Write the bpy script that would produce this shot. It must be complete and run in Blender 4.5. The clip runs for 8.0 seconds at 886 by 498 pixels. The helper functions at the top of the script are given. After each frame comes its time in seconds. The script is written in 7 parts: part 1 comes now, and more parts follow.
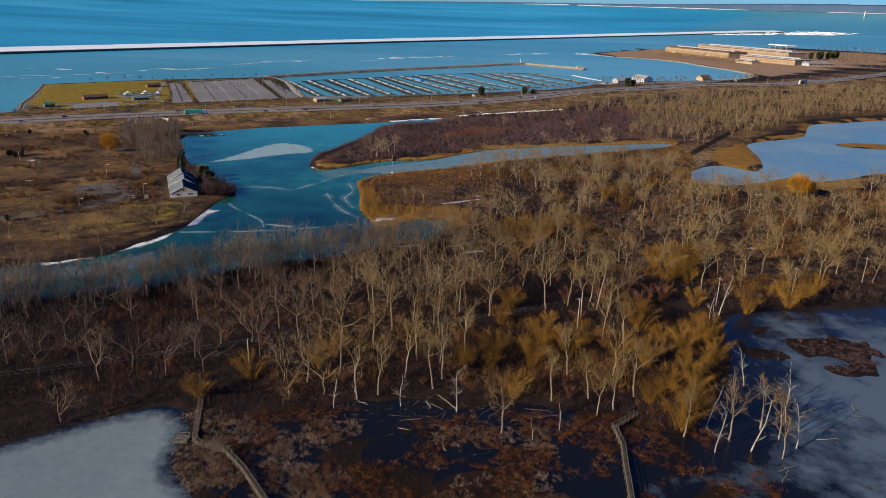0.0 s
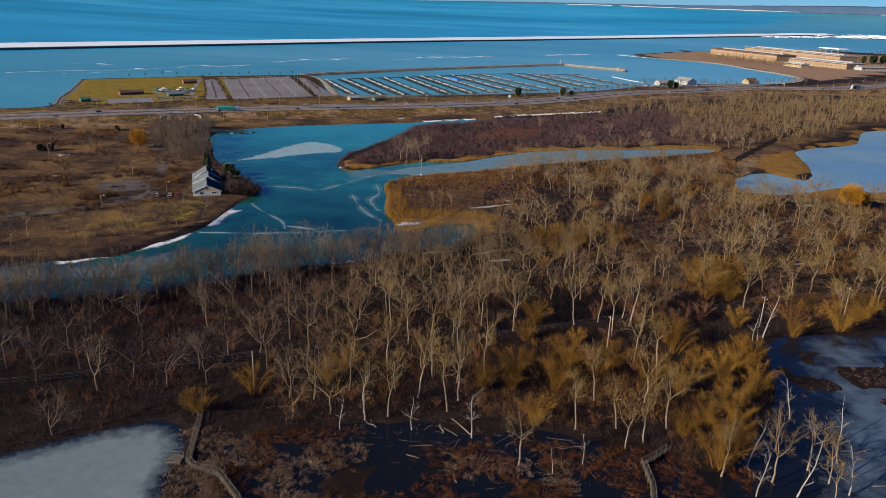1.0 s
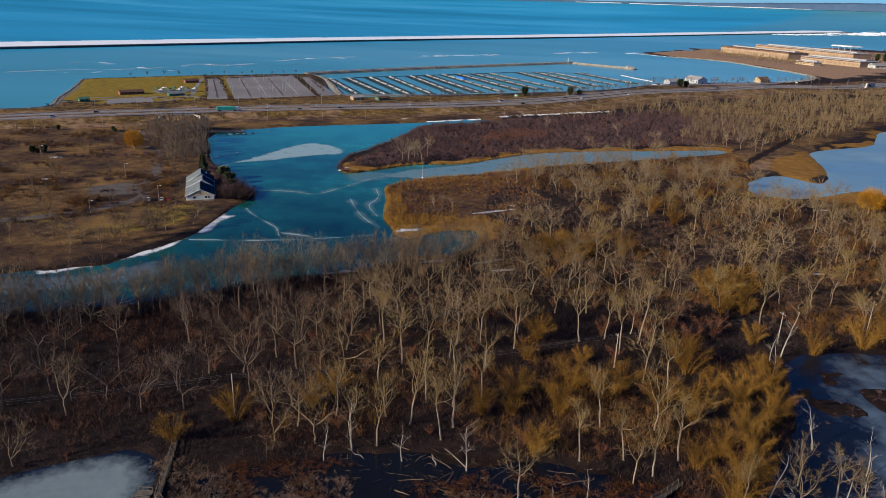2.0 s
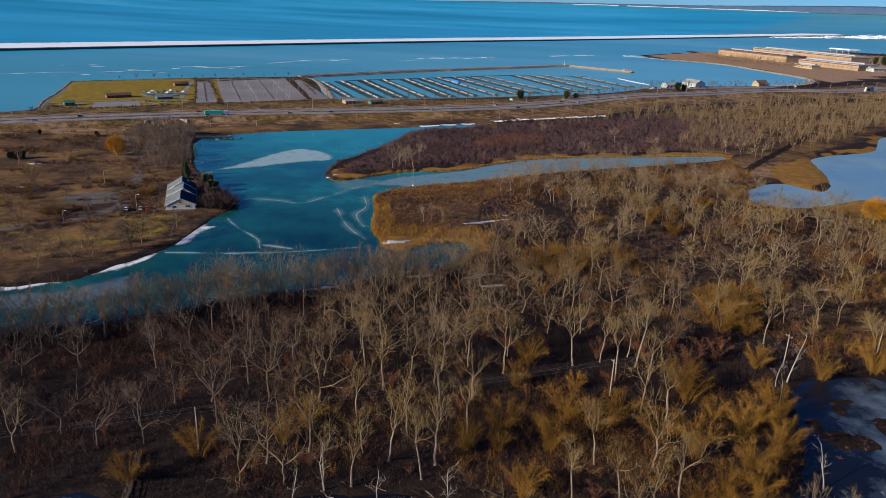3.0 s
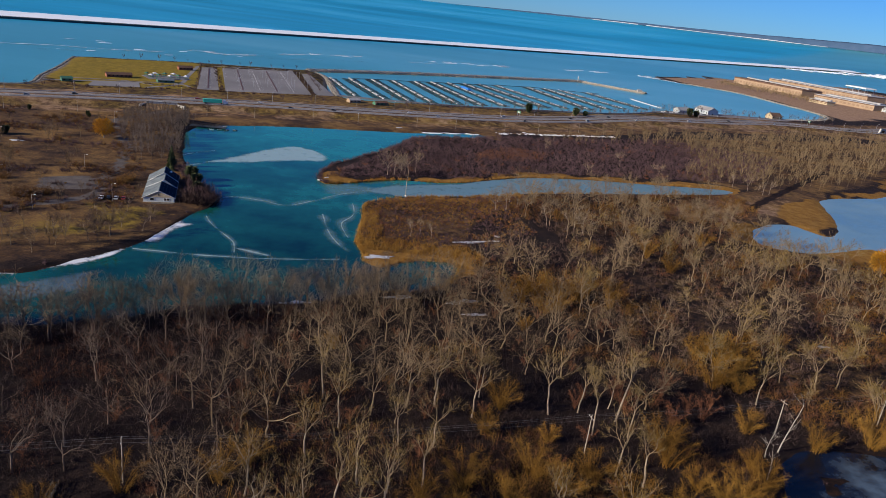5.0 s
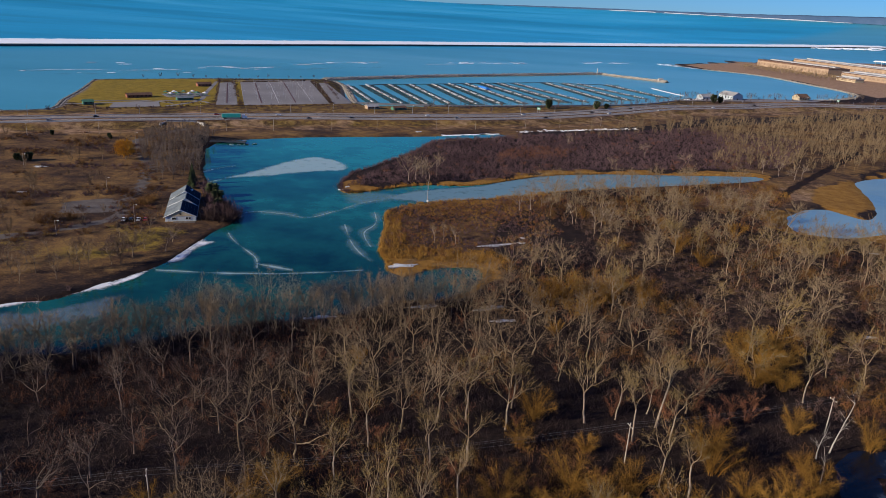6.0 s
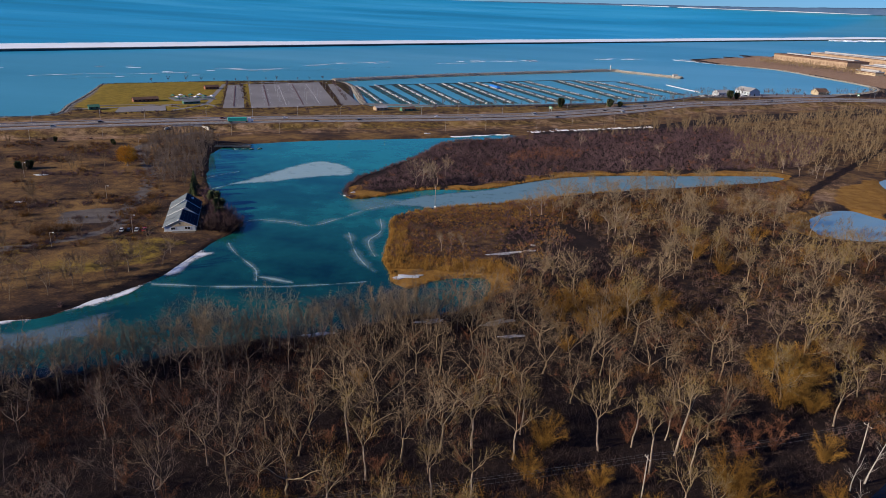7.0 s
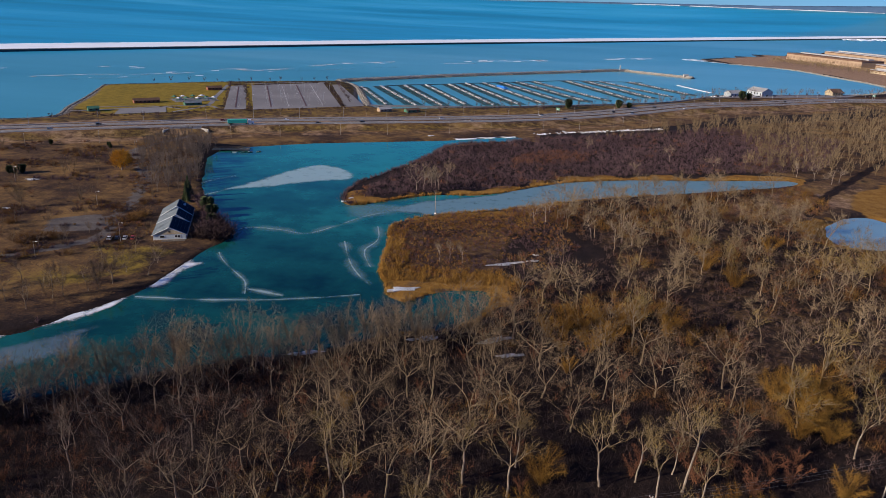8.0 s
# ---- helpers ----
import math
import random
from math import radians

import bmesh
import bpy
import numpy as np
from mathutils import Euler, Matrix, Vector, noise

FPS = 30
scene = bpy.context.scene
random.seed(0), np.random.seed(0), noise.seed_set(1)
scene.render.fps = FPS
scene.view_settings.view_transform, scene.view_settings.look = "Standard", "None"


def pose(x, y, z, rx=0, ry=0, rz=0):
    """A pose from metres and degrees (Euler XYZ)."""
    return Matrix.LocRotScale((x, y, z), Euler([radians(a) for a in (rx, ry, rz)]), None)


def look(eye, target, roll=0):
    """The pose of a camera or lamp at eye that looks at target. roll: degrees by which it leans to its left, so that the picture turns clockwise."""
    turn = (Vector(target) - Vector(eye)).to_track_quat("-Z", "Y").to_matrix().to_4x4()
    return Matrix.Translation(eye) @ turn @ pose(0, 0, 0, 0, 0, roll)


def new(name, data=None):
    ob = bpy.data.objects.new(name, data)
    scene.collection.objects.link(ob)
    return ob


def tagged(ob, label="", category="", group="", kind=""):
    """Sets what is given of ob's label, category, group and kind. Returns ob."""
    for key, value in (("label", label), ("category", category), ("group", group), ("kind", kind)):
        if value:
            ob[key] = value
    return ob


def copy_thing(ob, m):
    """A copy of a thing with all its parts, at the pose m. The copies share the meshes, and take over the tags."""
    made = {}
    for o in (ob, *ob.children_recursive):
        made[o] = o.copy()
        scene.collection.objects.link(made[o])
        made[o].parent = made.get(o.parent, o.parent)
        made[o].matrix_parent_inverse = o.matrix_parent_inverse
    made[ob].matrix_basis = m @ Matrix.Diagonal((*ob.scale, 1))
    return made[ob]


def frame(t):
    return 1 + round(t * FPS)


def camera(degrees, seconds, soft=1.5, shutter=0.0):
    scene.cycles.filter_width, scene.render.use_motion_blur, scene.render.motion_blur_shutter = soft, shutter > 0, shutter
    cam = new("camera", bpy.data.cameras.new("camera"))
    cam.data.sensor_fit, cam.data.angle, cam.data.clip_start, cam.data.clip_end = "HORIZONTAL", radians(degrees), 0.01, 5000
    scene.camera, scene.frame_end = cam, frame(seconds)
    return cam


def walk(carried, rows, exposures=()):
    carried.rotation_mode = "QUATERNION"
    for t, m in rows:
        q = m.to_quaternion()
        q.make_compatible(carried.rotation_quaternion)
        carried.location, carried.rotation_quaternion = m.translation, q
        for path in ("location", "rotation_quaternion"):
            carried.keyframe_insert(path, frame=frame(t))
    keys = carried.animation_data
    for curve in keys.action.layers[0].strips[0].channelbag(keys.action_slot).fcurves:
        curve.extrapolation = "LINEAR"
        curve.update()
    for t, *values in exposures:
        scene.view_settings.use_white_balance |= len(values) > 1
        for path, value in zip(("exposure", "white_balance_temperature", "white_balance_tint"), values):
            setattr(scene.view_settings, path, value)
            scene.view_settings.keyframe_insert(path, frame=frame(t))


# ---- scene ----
cam = camera(64.0, 8.0, soft=0.8)
PATH = [
    (0, (1.22, 0.456, 109.581), (1.234, 2.346, 108.926), 2.0),
    (0.5, (3.77, 8.018, 108.885), (3.761, 9.907, 108.228), 2.2),
    (1, (5.817, 15.966, 107.987), (5.73, 17.853, 107.328), 2.4),
    (1.5, (7.378, 23.88, 107.332), (7.264, 25.764, 106.671), 2.4),
    (1.7, (7.87, 26.845, 107.47), (7.759, 28.728, 106.805), 2.3),
    (3, (11.39, 46.789, 107.842), (11.288, 48.674, 107.183), 2.4),
    (3.5, (13.121, 53.684, 108.717), (13.026, 55.57, 108.06), 2.3),
    (4, (15.449, 59.936, 109.3), (15.328, 61.822, 108.645), 2.1),
    (4.1, (15.939, 61.207, 109.423), (15.813, 63.093, 108.767), 2.2),
    (4.2, (16.133, 62.156, 109.564), (16.087, 64.049, 108.92), 9.2),
    (4.5, (16.175, 63.428, 110.167), (16.124, 65.32, 109.521), 9.2),
    (4.7, (16.598, 64.257, 110.01), (16.528, 66.148, 109.362), 8.6),
    (5.8, (16.766, 70.609, 110.116), (16.597, 72.49, 109.457), 3.8),
    (6, (17.031, 72.326, 110.23), (16.851, 74.207, 109.573), 3.5),
    (6.5, (17.82, 78.841, 110.598), (17.617, 80.719, 109.938), 2.9),
    (7, (18.653, 86.209, 110.919), (18.434, 88.083, 110.255), 2.6),
    (7.5, (19.974, 93.513, 111.037), (19.741, 95.385, 110.372), 2.5),
    (8, (21.585, 100.888, 111.297), (21.34, 102.757, 110.63), 2.5),
]
walk(cam, [(t, look(eye, target, roll)) for t, eye, target, roll in PATH],
     [(0, 0.48, 6740, 10), (1.0, 0.48, 6600, 10), (3.5, 0.46, 6300, 11), (8, 0.42, 6180, 15)])

# ---- world, sun, exposure ----
SUN_AZ, SUN_EL = 212.0, 21.0          # degrees: direction the light comes from (0 = +x, turning to +y), height
world = bpy.data.worlds.new("world")
scene.world = world
world.use_nodes = True
wn = world.node_tree
sky = wn.nodes.new("ShaderNodeTexSky")
sky.sky_type = "NISHITA"
sky.sun_disc = False
sky.sun_elevation = radians(SUN_EL)
sky.sun_rotation = radians(90 - SUN_AZ)
sky.air_density, sky.dust_density, sky.ozone_density, sky.altitude = 1.0, 0.0, 8.0, 1200
wn.nodes["Background"].inputs["Strength"].default_value = 0.078
tint = wn.nodes.new("ShaderNodeMix")
tint.data_type, tint.blend_type = "RGBA", "MULTIPLY"
tint.inputs[0].default_value, tint.inputs[7].default_value = 1.0, (0.43, 0.70, 0.98, 1)
wn.links.new(sky.outputs["Color"], tint.inputs[6])
wn.links.new(tint.outputs[2], wn.nodes["Background"].inputs["Color"])
sun_dir = Vector((math.cos(radians(SUN_AZ)) * math.cos(radians(SUN_EL)), math.sin(radians(SUN_AZ)) * math.cos(radians(SUN_EL)), math.sin(radians(SUN_EL))))
sun = new("sun", bpy.data.lights.new("sun", "SUN"))
sun.data.energy, sun.data.angle, sun.data.color = 5.0, radians(0.5), (1.0, 0.85, 0.64)
sun.matrix_world = look(sun_dir * 100, (0, 0, 0))


# ---- materials ----
def nodes_of(name):
    m = bpy.data.materials.new(name)
    m.use_nodes = True
    return m, m.node_tree.nodes, m.node_tree.links, m.node_tree.nodes["Principled BSDF"]


def noise_node(n, l, scale, detail=4.0, rough=0.55, stretch=None):
    geo = n.new("ShaderNodeNewGeometry")
    out = geo.outputs["Position"]
    if stretch:
        mp = n.new("ShaderNodeMapping")
        mp.inputs["Scale"].default_value = stretch
        l.new(out, mp.inputs["Vector"])
        out = mp.outputs["Vector"]
    t = n.new("ShaderNodeTexNoise")
    t.inputs["Scale"].default_value, t.inputs["Detail"].default_value, t.inputs["Roughness"].default_value = scale, detail, rough
    l.new(out, t.inputs["Vector"])
    return t.outputs["Fac"]


def ramp_node(n, l, fac, stops):
    r = n.new("ShaderNodeValToRGB")
    els = r.color_ramp.elements
    while len(els) < len(stops):
        els.new(0.5)
    for e, (p, c) in zip(els, stops):
        e.position, e.color = p, (*c, 1)
    l.new(fac, r.inputs["Fac"])
    return r.outputs["Color"]


def mix_node(n, l, fac, a, b, mode="MIX"):
    m = n.new("ShaderNodeMix")
    m.data_type, m.blend_type = "RGBA", mode
    for sock, v in ((m.inputs[0], fac), (m.inputs[6], a), (m.inputs[7], b)):
        if isinstance(v, (int, float)):
            sock.default_value = v
        elif isinstance(v, tuple):
            sock.default_value = (*v, 1)
        else:
            l.new(v, sock)
    return m.outputs[2]


def math_node(n, l, op, a, b=0.0, clamp=False):
    m = n.new("ShaderNodeMath")
    m.operation, m.use_clamp = op, clamp
    for sock, v in zip(m.inputs, (a, b)):
        if isinstance(v, (int, float)):
            sock.default_value = v
        else:
            l.new(v, sock)
    return m.outputs[0]


def bump_node(n, l, bsdf, height, strength, dist):
    b = n.new("ShaderNodeBump")
    b.inputs["Strength"].default_value, b.inputs["Distance"].default_value = strength, dist
    l.new(height, b.inputs["Height"])
    l.new(b.outputs["Normal"], bsdf.inputs["Normal"])


def surf(name, dark, mid, light, scale=0.3, rough=0.85, bump=0.0, metal=0.0, vary=0.0, fine=None):
    """Mottled surface: large stains and fine grain; vary: brightness from object to object and island to island."""
    m, n, l, b = nodes_of(name)
    f = math_node(n, l, "ADD", math_node(n, l, "MULTIPLY", noise_node(n, l, scale), 0.6), math_node(n, l, "MULTIPLY", noise_node(n, l, fine or scale * 9, 3), 0.4))
    col = ramp_node(n, l, f, [(0.32, dark), (0.5, mid), (0.68, light)])
    if vary:
        info = n.new("ShaderNodeObjectInfo")
        geo = n.new("ShaderNodeNewGeometry")
        r = math_node(n, l, "ADD", math_node(n, l, "MULTIPLY", info.outputs["Random"], vary), math_node(n, l, "MULTIPLY", geo.outputs["Random Per Island"], vary))
        k = math_node(n, l, "ADD", r, 1.0 - vary)
        hsv = n.new("ShaderNodeHueSaturation")
        l.new(k, hsv.inputs["Value"])
        l.new(col, hsv.inputs["Color"])
        col = hsv.outputs["Color"]
    l.new(col, b.inputs["Base Color"])
    b.inputs["Roughness"].default_value, b.inputs["Metallic"].default_value = rough, metal
    if rough >= 0.85:
        b.inputs["Specular IOR Level"].default_value = 0.12
    if bump:
        bump_node(n, l, b, noise_node(n, l, scale * 6), bump, 0.3)
    return m


M = {}
M["bark_pale"] = surf("bark_pale", (0.15, 0.115, 0.085), (0.25, 0.198, 0.15), (0.37, 0.305, 0.24), 0.5, 0.9, vary=0.25)
M["bark_grey"] = surf("bark_grey", (0.075, 0.055, 0.042), (0.125, 0.094, 0.072), (0.20, 0.157, 0.122), 0.1, 0.9, vary=0.35)
M["bark_dead"] = surf("bark_dead", (0.22, 0.195, 0.165), (0.34, 0.31, 0.27), (0.46, 0.43, 0.385), 0.6, 0.85, vary=0.2)
M["twig_tan"] = surf("twig_tan", (0.097, 0.064, 0.036), (0.150, 0.102, 0.058), (0.22, 0.157, 0.094), 0.05, 0.9, vary=0.3)
M["twig_olive"] = surf("twig_olive", (0.11, 0.074, 0.022), (0.175, 0.122, 0.038), (0.26, 0.185, 0.063), 0.05, 0.9, vary=0.3)
M["twig_straw"] = surf("twig_straw", (0.12, 0.085, 0.046), (0.19, 0.138, 0.077), (0.27, 0.20, 0.117), 0.05, 0.9, vary=0.3)
M["bark_limb"] = surf("bark_limb", (0.112, 0.081, 0.050), (0.186, 0.139, 0.088), (0.28, 0.218, 0.146), 0.5, 0.9, vary=0.3)
M["straw_pale"] = surf("straw_pale", (0.10, 0.062, 0.042), (0.17, 0.115, 0.08), (0.29, 0.21, 0.15), 0.15, 0.9, vary=0.35)
M["twig_grey"] = surf("twig_grey", (0.085, 0.065, 0.052), (0.135, 0.105, 0.086), (0.195, 0.158, 0.13), 0.05, 0.9, vary=0.3)
M["twig_brown"] = surf("twig_brown", (0.046, 0.029, 0.024), (0.078, 0.050, 0.040), (0.125, 0.082, 0.064), 0.05, 0.9, vary=0.3)
M["twig_gold"] = surf("twig_gold", (0.112, 0.0565, 0.011), (0.186, 0.099, 0.019), (0.275, 0.158, 0.034), 0.05, 0.9, vary=0.4)
M["twig_amber"] = surf("twig_amber", (0.085, 0.041, 0.013), (0.148, 0.076, 0.024), (0.23, 0.128, 0.042), 0.05, 0.9, vary=0.4)
M["twig_rust"] = surf("twig_rust", (0.082, 0.035, 0.019), (0.145, 0.064, 0.034), (0.22, 0.104, 0.053), 0.04, 0.9, vary=0.35)
M["brush_maroon"] = surf("brush_maroon", (0.054, 0.033, 0.037), (0.090, 0.056, 0.061), (0.136, 0.088, 0.090), 0.03, 0.9, vary=0.3)
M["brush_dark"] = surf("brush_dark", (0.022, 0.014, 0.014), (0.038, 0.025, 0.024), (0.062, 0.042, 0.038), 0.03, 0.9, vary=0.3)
M["scrub_mauve"] = surf("scrub_mauve", (0.046, 0.029, 0.026), (0.078, 0.050, 0.043), (0.125, 0.085, 0.068), 0.03, 0.9, vary=0.3)
M["willow_orange"] = surf("willow_orange", (0.24, 0.105, 0.008), (0.36, 0.17, 0.014), (0.46, 0.25, 0.03), 0.2, 0.9, vary=0.2)
M["reed_gold"] = surf("reed_gold", (0.16, 0.08, 0.018), (0.25, 0.135, 0.03), (0.34, 0.2, 0.055), 0.06, 0.9, vary=0.25)
M["cattail"] = surf("cattail", (0.04, 0.014, 0.006), (0.105, 0.038, 0.013), (0.25, 0.118, 0.042), 0.12, 0.9, vary=0.5)
M["conifer"] = surf("conifer", (0.030, 0.040, 0.018), (0.055, 0.07, 0.032), (0.085, 0.10, 0.048), 0.3, 0.9, vary=0.2)
M["asphalt"] = surf("asphalt", (0.165, 0.158, 0.152), (0.21, 0.20, 0.19), (0.255, 0.24, 0.225), 0.06, 0.9)
M["lot_asphalt"] = surf("lot_asphalt", (0.155, 0.15, 0.155), (0.20, 0.195, 0.20), (0.25, 0.243, 0.245), 0.02, 0.9, fine=0.5)
M["paint_white"] = surf("paint_white", (0.6, 0.6, 0.58), (0.75, 0.75, 0.73), (0.82, 0.82, 0.8), 0.5, 0.7)
M["snow"] = surf("snow", (0.7, 0.73, 0.77), (0.83, 0.85, 0.87), (0.9, 0.91, 0.92), 0.15, 0.75, bump=0.6)
M["ice_white"] = surf("ice_white", (0.74, 0.82, 0.90), (0.82, 0.89, 0.96), (0.88, 0.93, 0.98), 0.02, 0.7)
M["rock"] = surf("rock", (0.19, 0.175, 0.15), (0.26, 0.24, 0.21), (0.34, 0.315, 0.28), 0.3, 0.95, vary=0.15)
M["rock_dark"] = surf("rock_dark", (0.06, 0.06, 0.06), (0.10, 0.10, 0.098), (0.15, 0.15, 0.145), 0.05, 0.95)
M["wood_grey"] = surf("wood_grey", (0.075, 0.064, 0.054), (0.125, 0.11, 0.094), (0.20, 0.18, 0.155), 0.8, 0.85, vary=0.15)
M["wood_brown"] = surf("wood_brown", (0.045, 0.034, 0.025), (0.08, 0.062, 0.046), (0.135, 0.108, 0.082), 0.8, 0.85, vary=0.2)
M["dock_dark"] = surf("dock_dark", (0.022, 0.03, 0.035), (0.04, 0.052, 0.058), (0.07, 0.085, 0.09), 0.2, 0.8, vary=0.2)
M["dock_white"] = surf("dock_white", (0.5, 0.52, 0.52), (0.66, 0.67, 0.66), (0.75, 0.75, 0.74), 0.4, 0.6)
M["concrete"] = surf("concrete", (0.33, 0.31, 0.28), (0.44, 0.42, 0.38), (0.54, 0.52, 0.47), 0.2, 0.9)
M["shutter"] = surf("shutter", (0.20, 0.14, 0.095), (0.26, 0.185, 0.125), (0.32, 0.235, 0.16), 0.1, 0.9)
M["tan_wall"] = surf("tan_wall", (0.26, 0.185, 0.125), (0.335, 0.245, 0.165), (0.41, 0.31, 0.215), 0.05, 0.9)
M["cream_wall"] = surf("cream_wall", (0.36, 0.29, 0.18), (0.46, 0.38, 0.25), (0.55, 0.47, 0.32), 0.2, 0.85)
M["blue_wall"] = surf("blue_wall", (0.36, 0.40, 0.42), (0.46, 0.51, 0.53), (0.55, 0.60, 0.62), 0.3, 0.85)
M["roof_blue"] = surf("roof_blue", (0.10, 0.125, 0.14), (0.16, 0.19, 0.205), (0.23, 0.265, 0.28), 0.25, 0.75, bump=0.2)
M["roof_brown"] = surf("roof_brown", (0.09, 0.055, 0.04), (0.14, 0.085, 0.06), (0.19, 0.12, 0.09), 0.1, 0.9)
# navy for the roof slope turned from the sun, shade put into colour
M["slope_shade"] = surf("slope_shade", (0.012, 0.017, 0.028), (0.017, 0.025, 0.04), (0.024, 0.034, 0.052), 0.3, 0.9)
M["roof_grey"] = surf("roof_grey", (0.22, 0.22, 0.22), (0.32, 0.32, 0.32), (0.42, 0.42, 0.42), 0.05, 0.7)
M["brick_red"] = surf("brick_red", (0.16, 0.06, 0.04), (0.24, 0.10, 0.065), (0.30, 0.14, 0.09), 0.3, 0.9)
M["green_paint"] = surf("green_paint", (0.03, 0.10, 0.065), (0.05, 0.16, 0.10), (0.08, 0.22, 0.14), 0.4, 0.7)
M["teal_paint"] = surf("teal_paint", (0.03, 0.42, 0.29), (0.05, 0.54, 0.38), (0.08, 0.62, 0.45), 0.3, 0.5)
M["blue_tarp"] = surf("blue_tarp", (0.01, 0.10, 0.40), (0.02, 0.16, 0.52), (0.03, 0.22, 0.60), 0.3, 0.6)
M["orange_net"] = surf("orange_net", (0.6, 0.12, 0.02), (0.75, 0.17, 0.03), (0.8, 0.24, 0.06), 0.3, 0.8)
M["steel"] = surf("steel", (0.30, 0.31, 0.32), (0.42, 0.43, 0.44), (0.52, 0.53, 0.54), 0.6, 0.5, metal=0.4)
M["pole_wood"] = surf("pole_wood", (0.20, 0.17, 0.14), (0.33, 0.29, 0.245), (0.45, 0.41, 0.36), 0.6, 0.9)
M["wire"] = surf("wire", (0.10, 0.10, 0.11), (0.14, 0.14, 0.15), (0.18, 0.18, 0.19), 0.2, 0.5)
# near-black: window glass, also the painted shade of portal and culvert mouth
M["glass_and_shade"] = surf("glass_and_shade", (0.012, 0.015, 0.02), (0.02, 0.025, 0.03), (0.03, 0.035, 0.04), 0.3, 0.12)
M["tyre"] = surf("tyre", (0.012, 0.012, 0.012), (0.02, 0.02, 0.02), (0.03, 0.03, 0.03), 1.0, 0.9)
for nm, c in (("white", 0.78), ("silver", 0.42), ("black", 0.02)):
    M["car_" + nm] = surf("car_" + nm, (c * 0.9,) * 3, (c,) * 3, (c * 1.05,) * 3, 0.5, 0.3)
M["car_red"] = surf("car_red", (0.28, 0.02, 0.02), (0.36, 0.03, 0.03), (0.40, 0.04, 0.04), 0.5, 0.3)
# distance haze over the wooded shore, painted as blue base colour
M["far_hill_haze"] = surf("far_hill_haze", (0.045, 0.088, 0.155), (0.058, 0.105, 0.185), (0.078, 0.125, 0.21), 0.004, 1.0)


def water_mat(name, deep, frost, amount, scale, rough, stretch=None, wave=0.25, wscale=0.35):
    """Open or thinly frozen water: dark body, frost in drifting patches, ripples."""
    m, n, l, b = nodes_of(name)
    f = math_node(n, l, "ADD", math_node(n, l, "MULTIPLY", noise_node(n, l, scale, 6, 0.6, stretch), 0.7), math_node(n, l, "MULTIPLY", noise_node(n, l, scale * 7, 4, 0.6, stretch), 0.3))
    k = ramp_node(n, l, f, [(amount, (0, 0, 0)), (min(amount + 0.22, 1.0), (1, 1, 1))])
    l.new(mix_node(n, l, k, deep, frost), b.inputs["Base Color"])
    l.new(math_node(n, l, "ADD", math_node(n, l, "MULTIPLY", k, 0.45), rough), b.inputs["Roughness"])
    b.inputs["IOR"].default_value, b.inputs["Specular IOR Level"].default_value = 1.33, 0.6
    bump_node(n, l, b, noise_node(n, l, wscale, 3, 0.5), wave, 0.25)
    return m




def lake_material():
    """Open lake: deep blue-teal with drifting wind bands, silty and greyer inside the breakwater."""
    m, n, l, b = nodes_of("lake_water")
    side = n.new("ShaderNodeAttribute")
    side.attribute_name = "harbour"
    broad = noise_node(n, l, 0.0011, 4, 0.5, (0.3, 1.0, 1.0))
    f = math_node(n, l, "ADD", math_node(n, l, "MULTIPLY", broad, 0.6), math_node(n, l, "MULTIPLY", noise_node(n, l, 0.005, 5, 0.6, (0.22, 1.0, 1.0)), 0.4))
    outer = ramp_node(n, l, f, [(0.40, (0.012, 0.24, 0.355)), (0.5, (0.018, 0.335, 0.53)), (0.60, (0.06, 0.445, 0.67))])
    inner = ramp_node(n, l, f, [(0.40, (0.05, 0.25, 0.31)), (0.5, (0.075, 0.315, 0.395)), (0.60, (0.13, 0.385, 0.475))])
    l.new(mix_node(n, l, side.outputs["Fac"], outer, inner), b.inputs["Base Color"])
    b.inputs["Roughness"].default_value = 0.30
    b.inputs["IOR"].default_value = 1.33
    bump_node(n, l, b, noise_node(n, l, 0.12, 3, 0.5), 0.5, 0.25)
    return m


M["lake_water"] = lake_material()


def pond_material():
    """Dark teal water under clear ice, painted paler northward like sky sheen seen low."""
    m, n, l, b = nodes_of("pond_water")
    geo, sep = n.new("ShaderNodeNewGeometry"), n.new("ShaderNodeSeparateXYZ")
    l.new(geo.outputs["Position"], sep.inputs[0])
    # northward ramp puts the far end's sky reflection into the base colour
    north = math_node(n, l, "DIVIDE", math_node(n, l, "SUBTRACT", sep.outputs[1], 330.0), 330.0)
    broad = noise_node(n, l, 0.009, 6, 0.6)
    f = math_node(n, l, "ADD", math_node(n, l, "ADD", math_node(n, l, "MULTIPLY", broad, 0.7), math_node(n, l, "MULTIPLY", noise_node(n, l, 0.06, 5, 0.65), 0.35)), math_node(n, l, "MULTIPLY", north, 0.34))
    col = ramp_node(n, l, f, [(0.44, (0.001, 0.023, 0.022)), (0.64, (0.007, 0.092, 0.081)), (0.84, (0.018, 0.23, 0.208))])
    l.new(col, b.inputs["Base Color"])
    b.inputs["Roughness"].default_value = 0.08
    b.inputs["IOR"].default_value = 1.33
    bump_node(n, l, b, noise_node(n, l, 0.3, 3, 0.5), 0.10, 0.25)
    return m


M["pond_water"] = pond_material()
M["blue_ice"] = water_mat("blue_ice", (0.125, 0.26, 0.385), (0.185, 0.325, 0.445), 0.42, 0.010, 0.35, None, 0.2, 0.2)


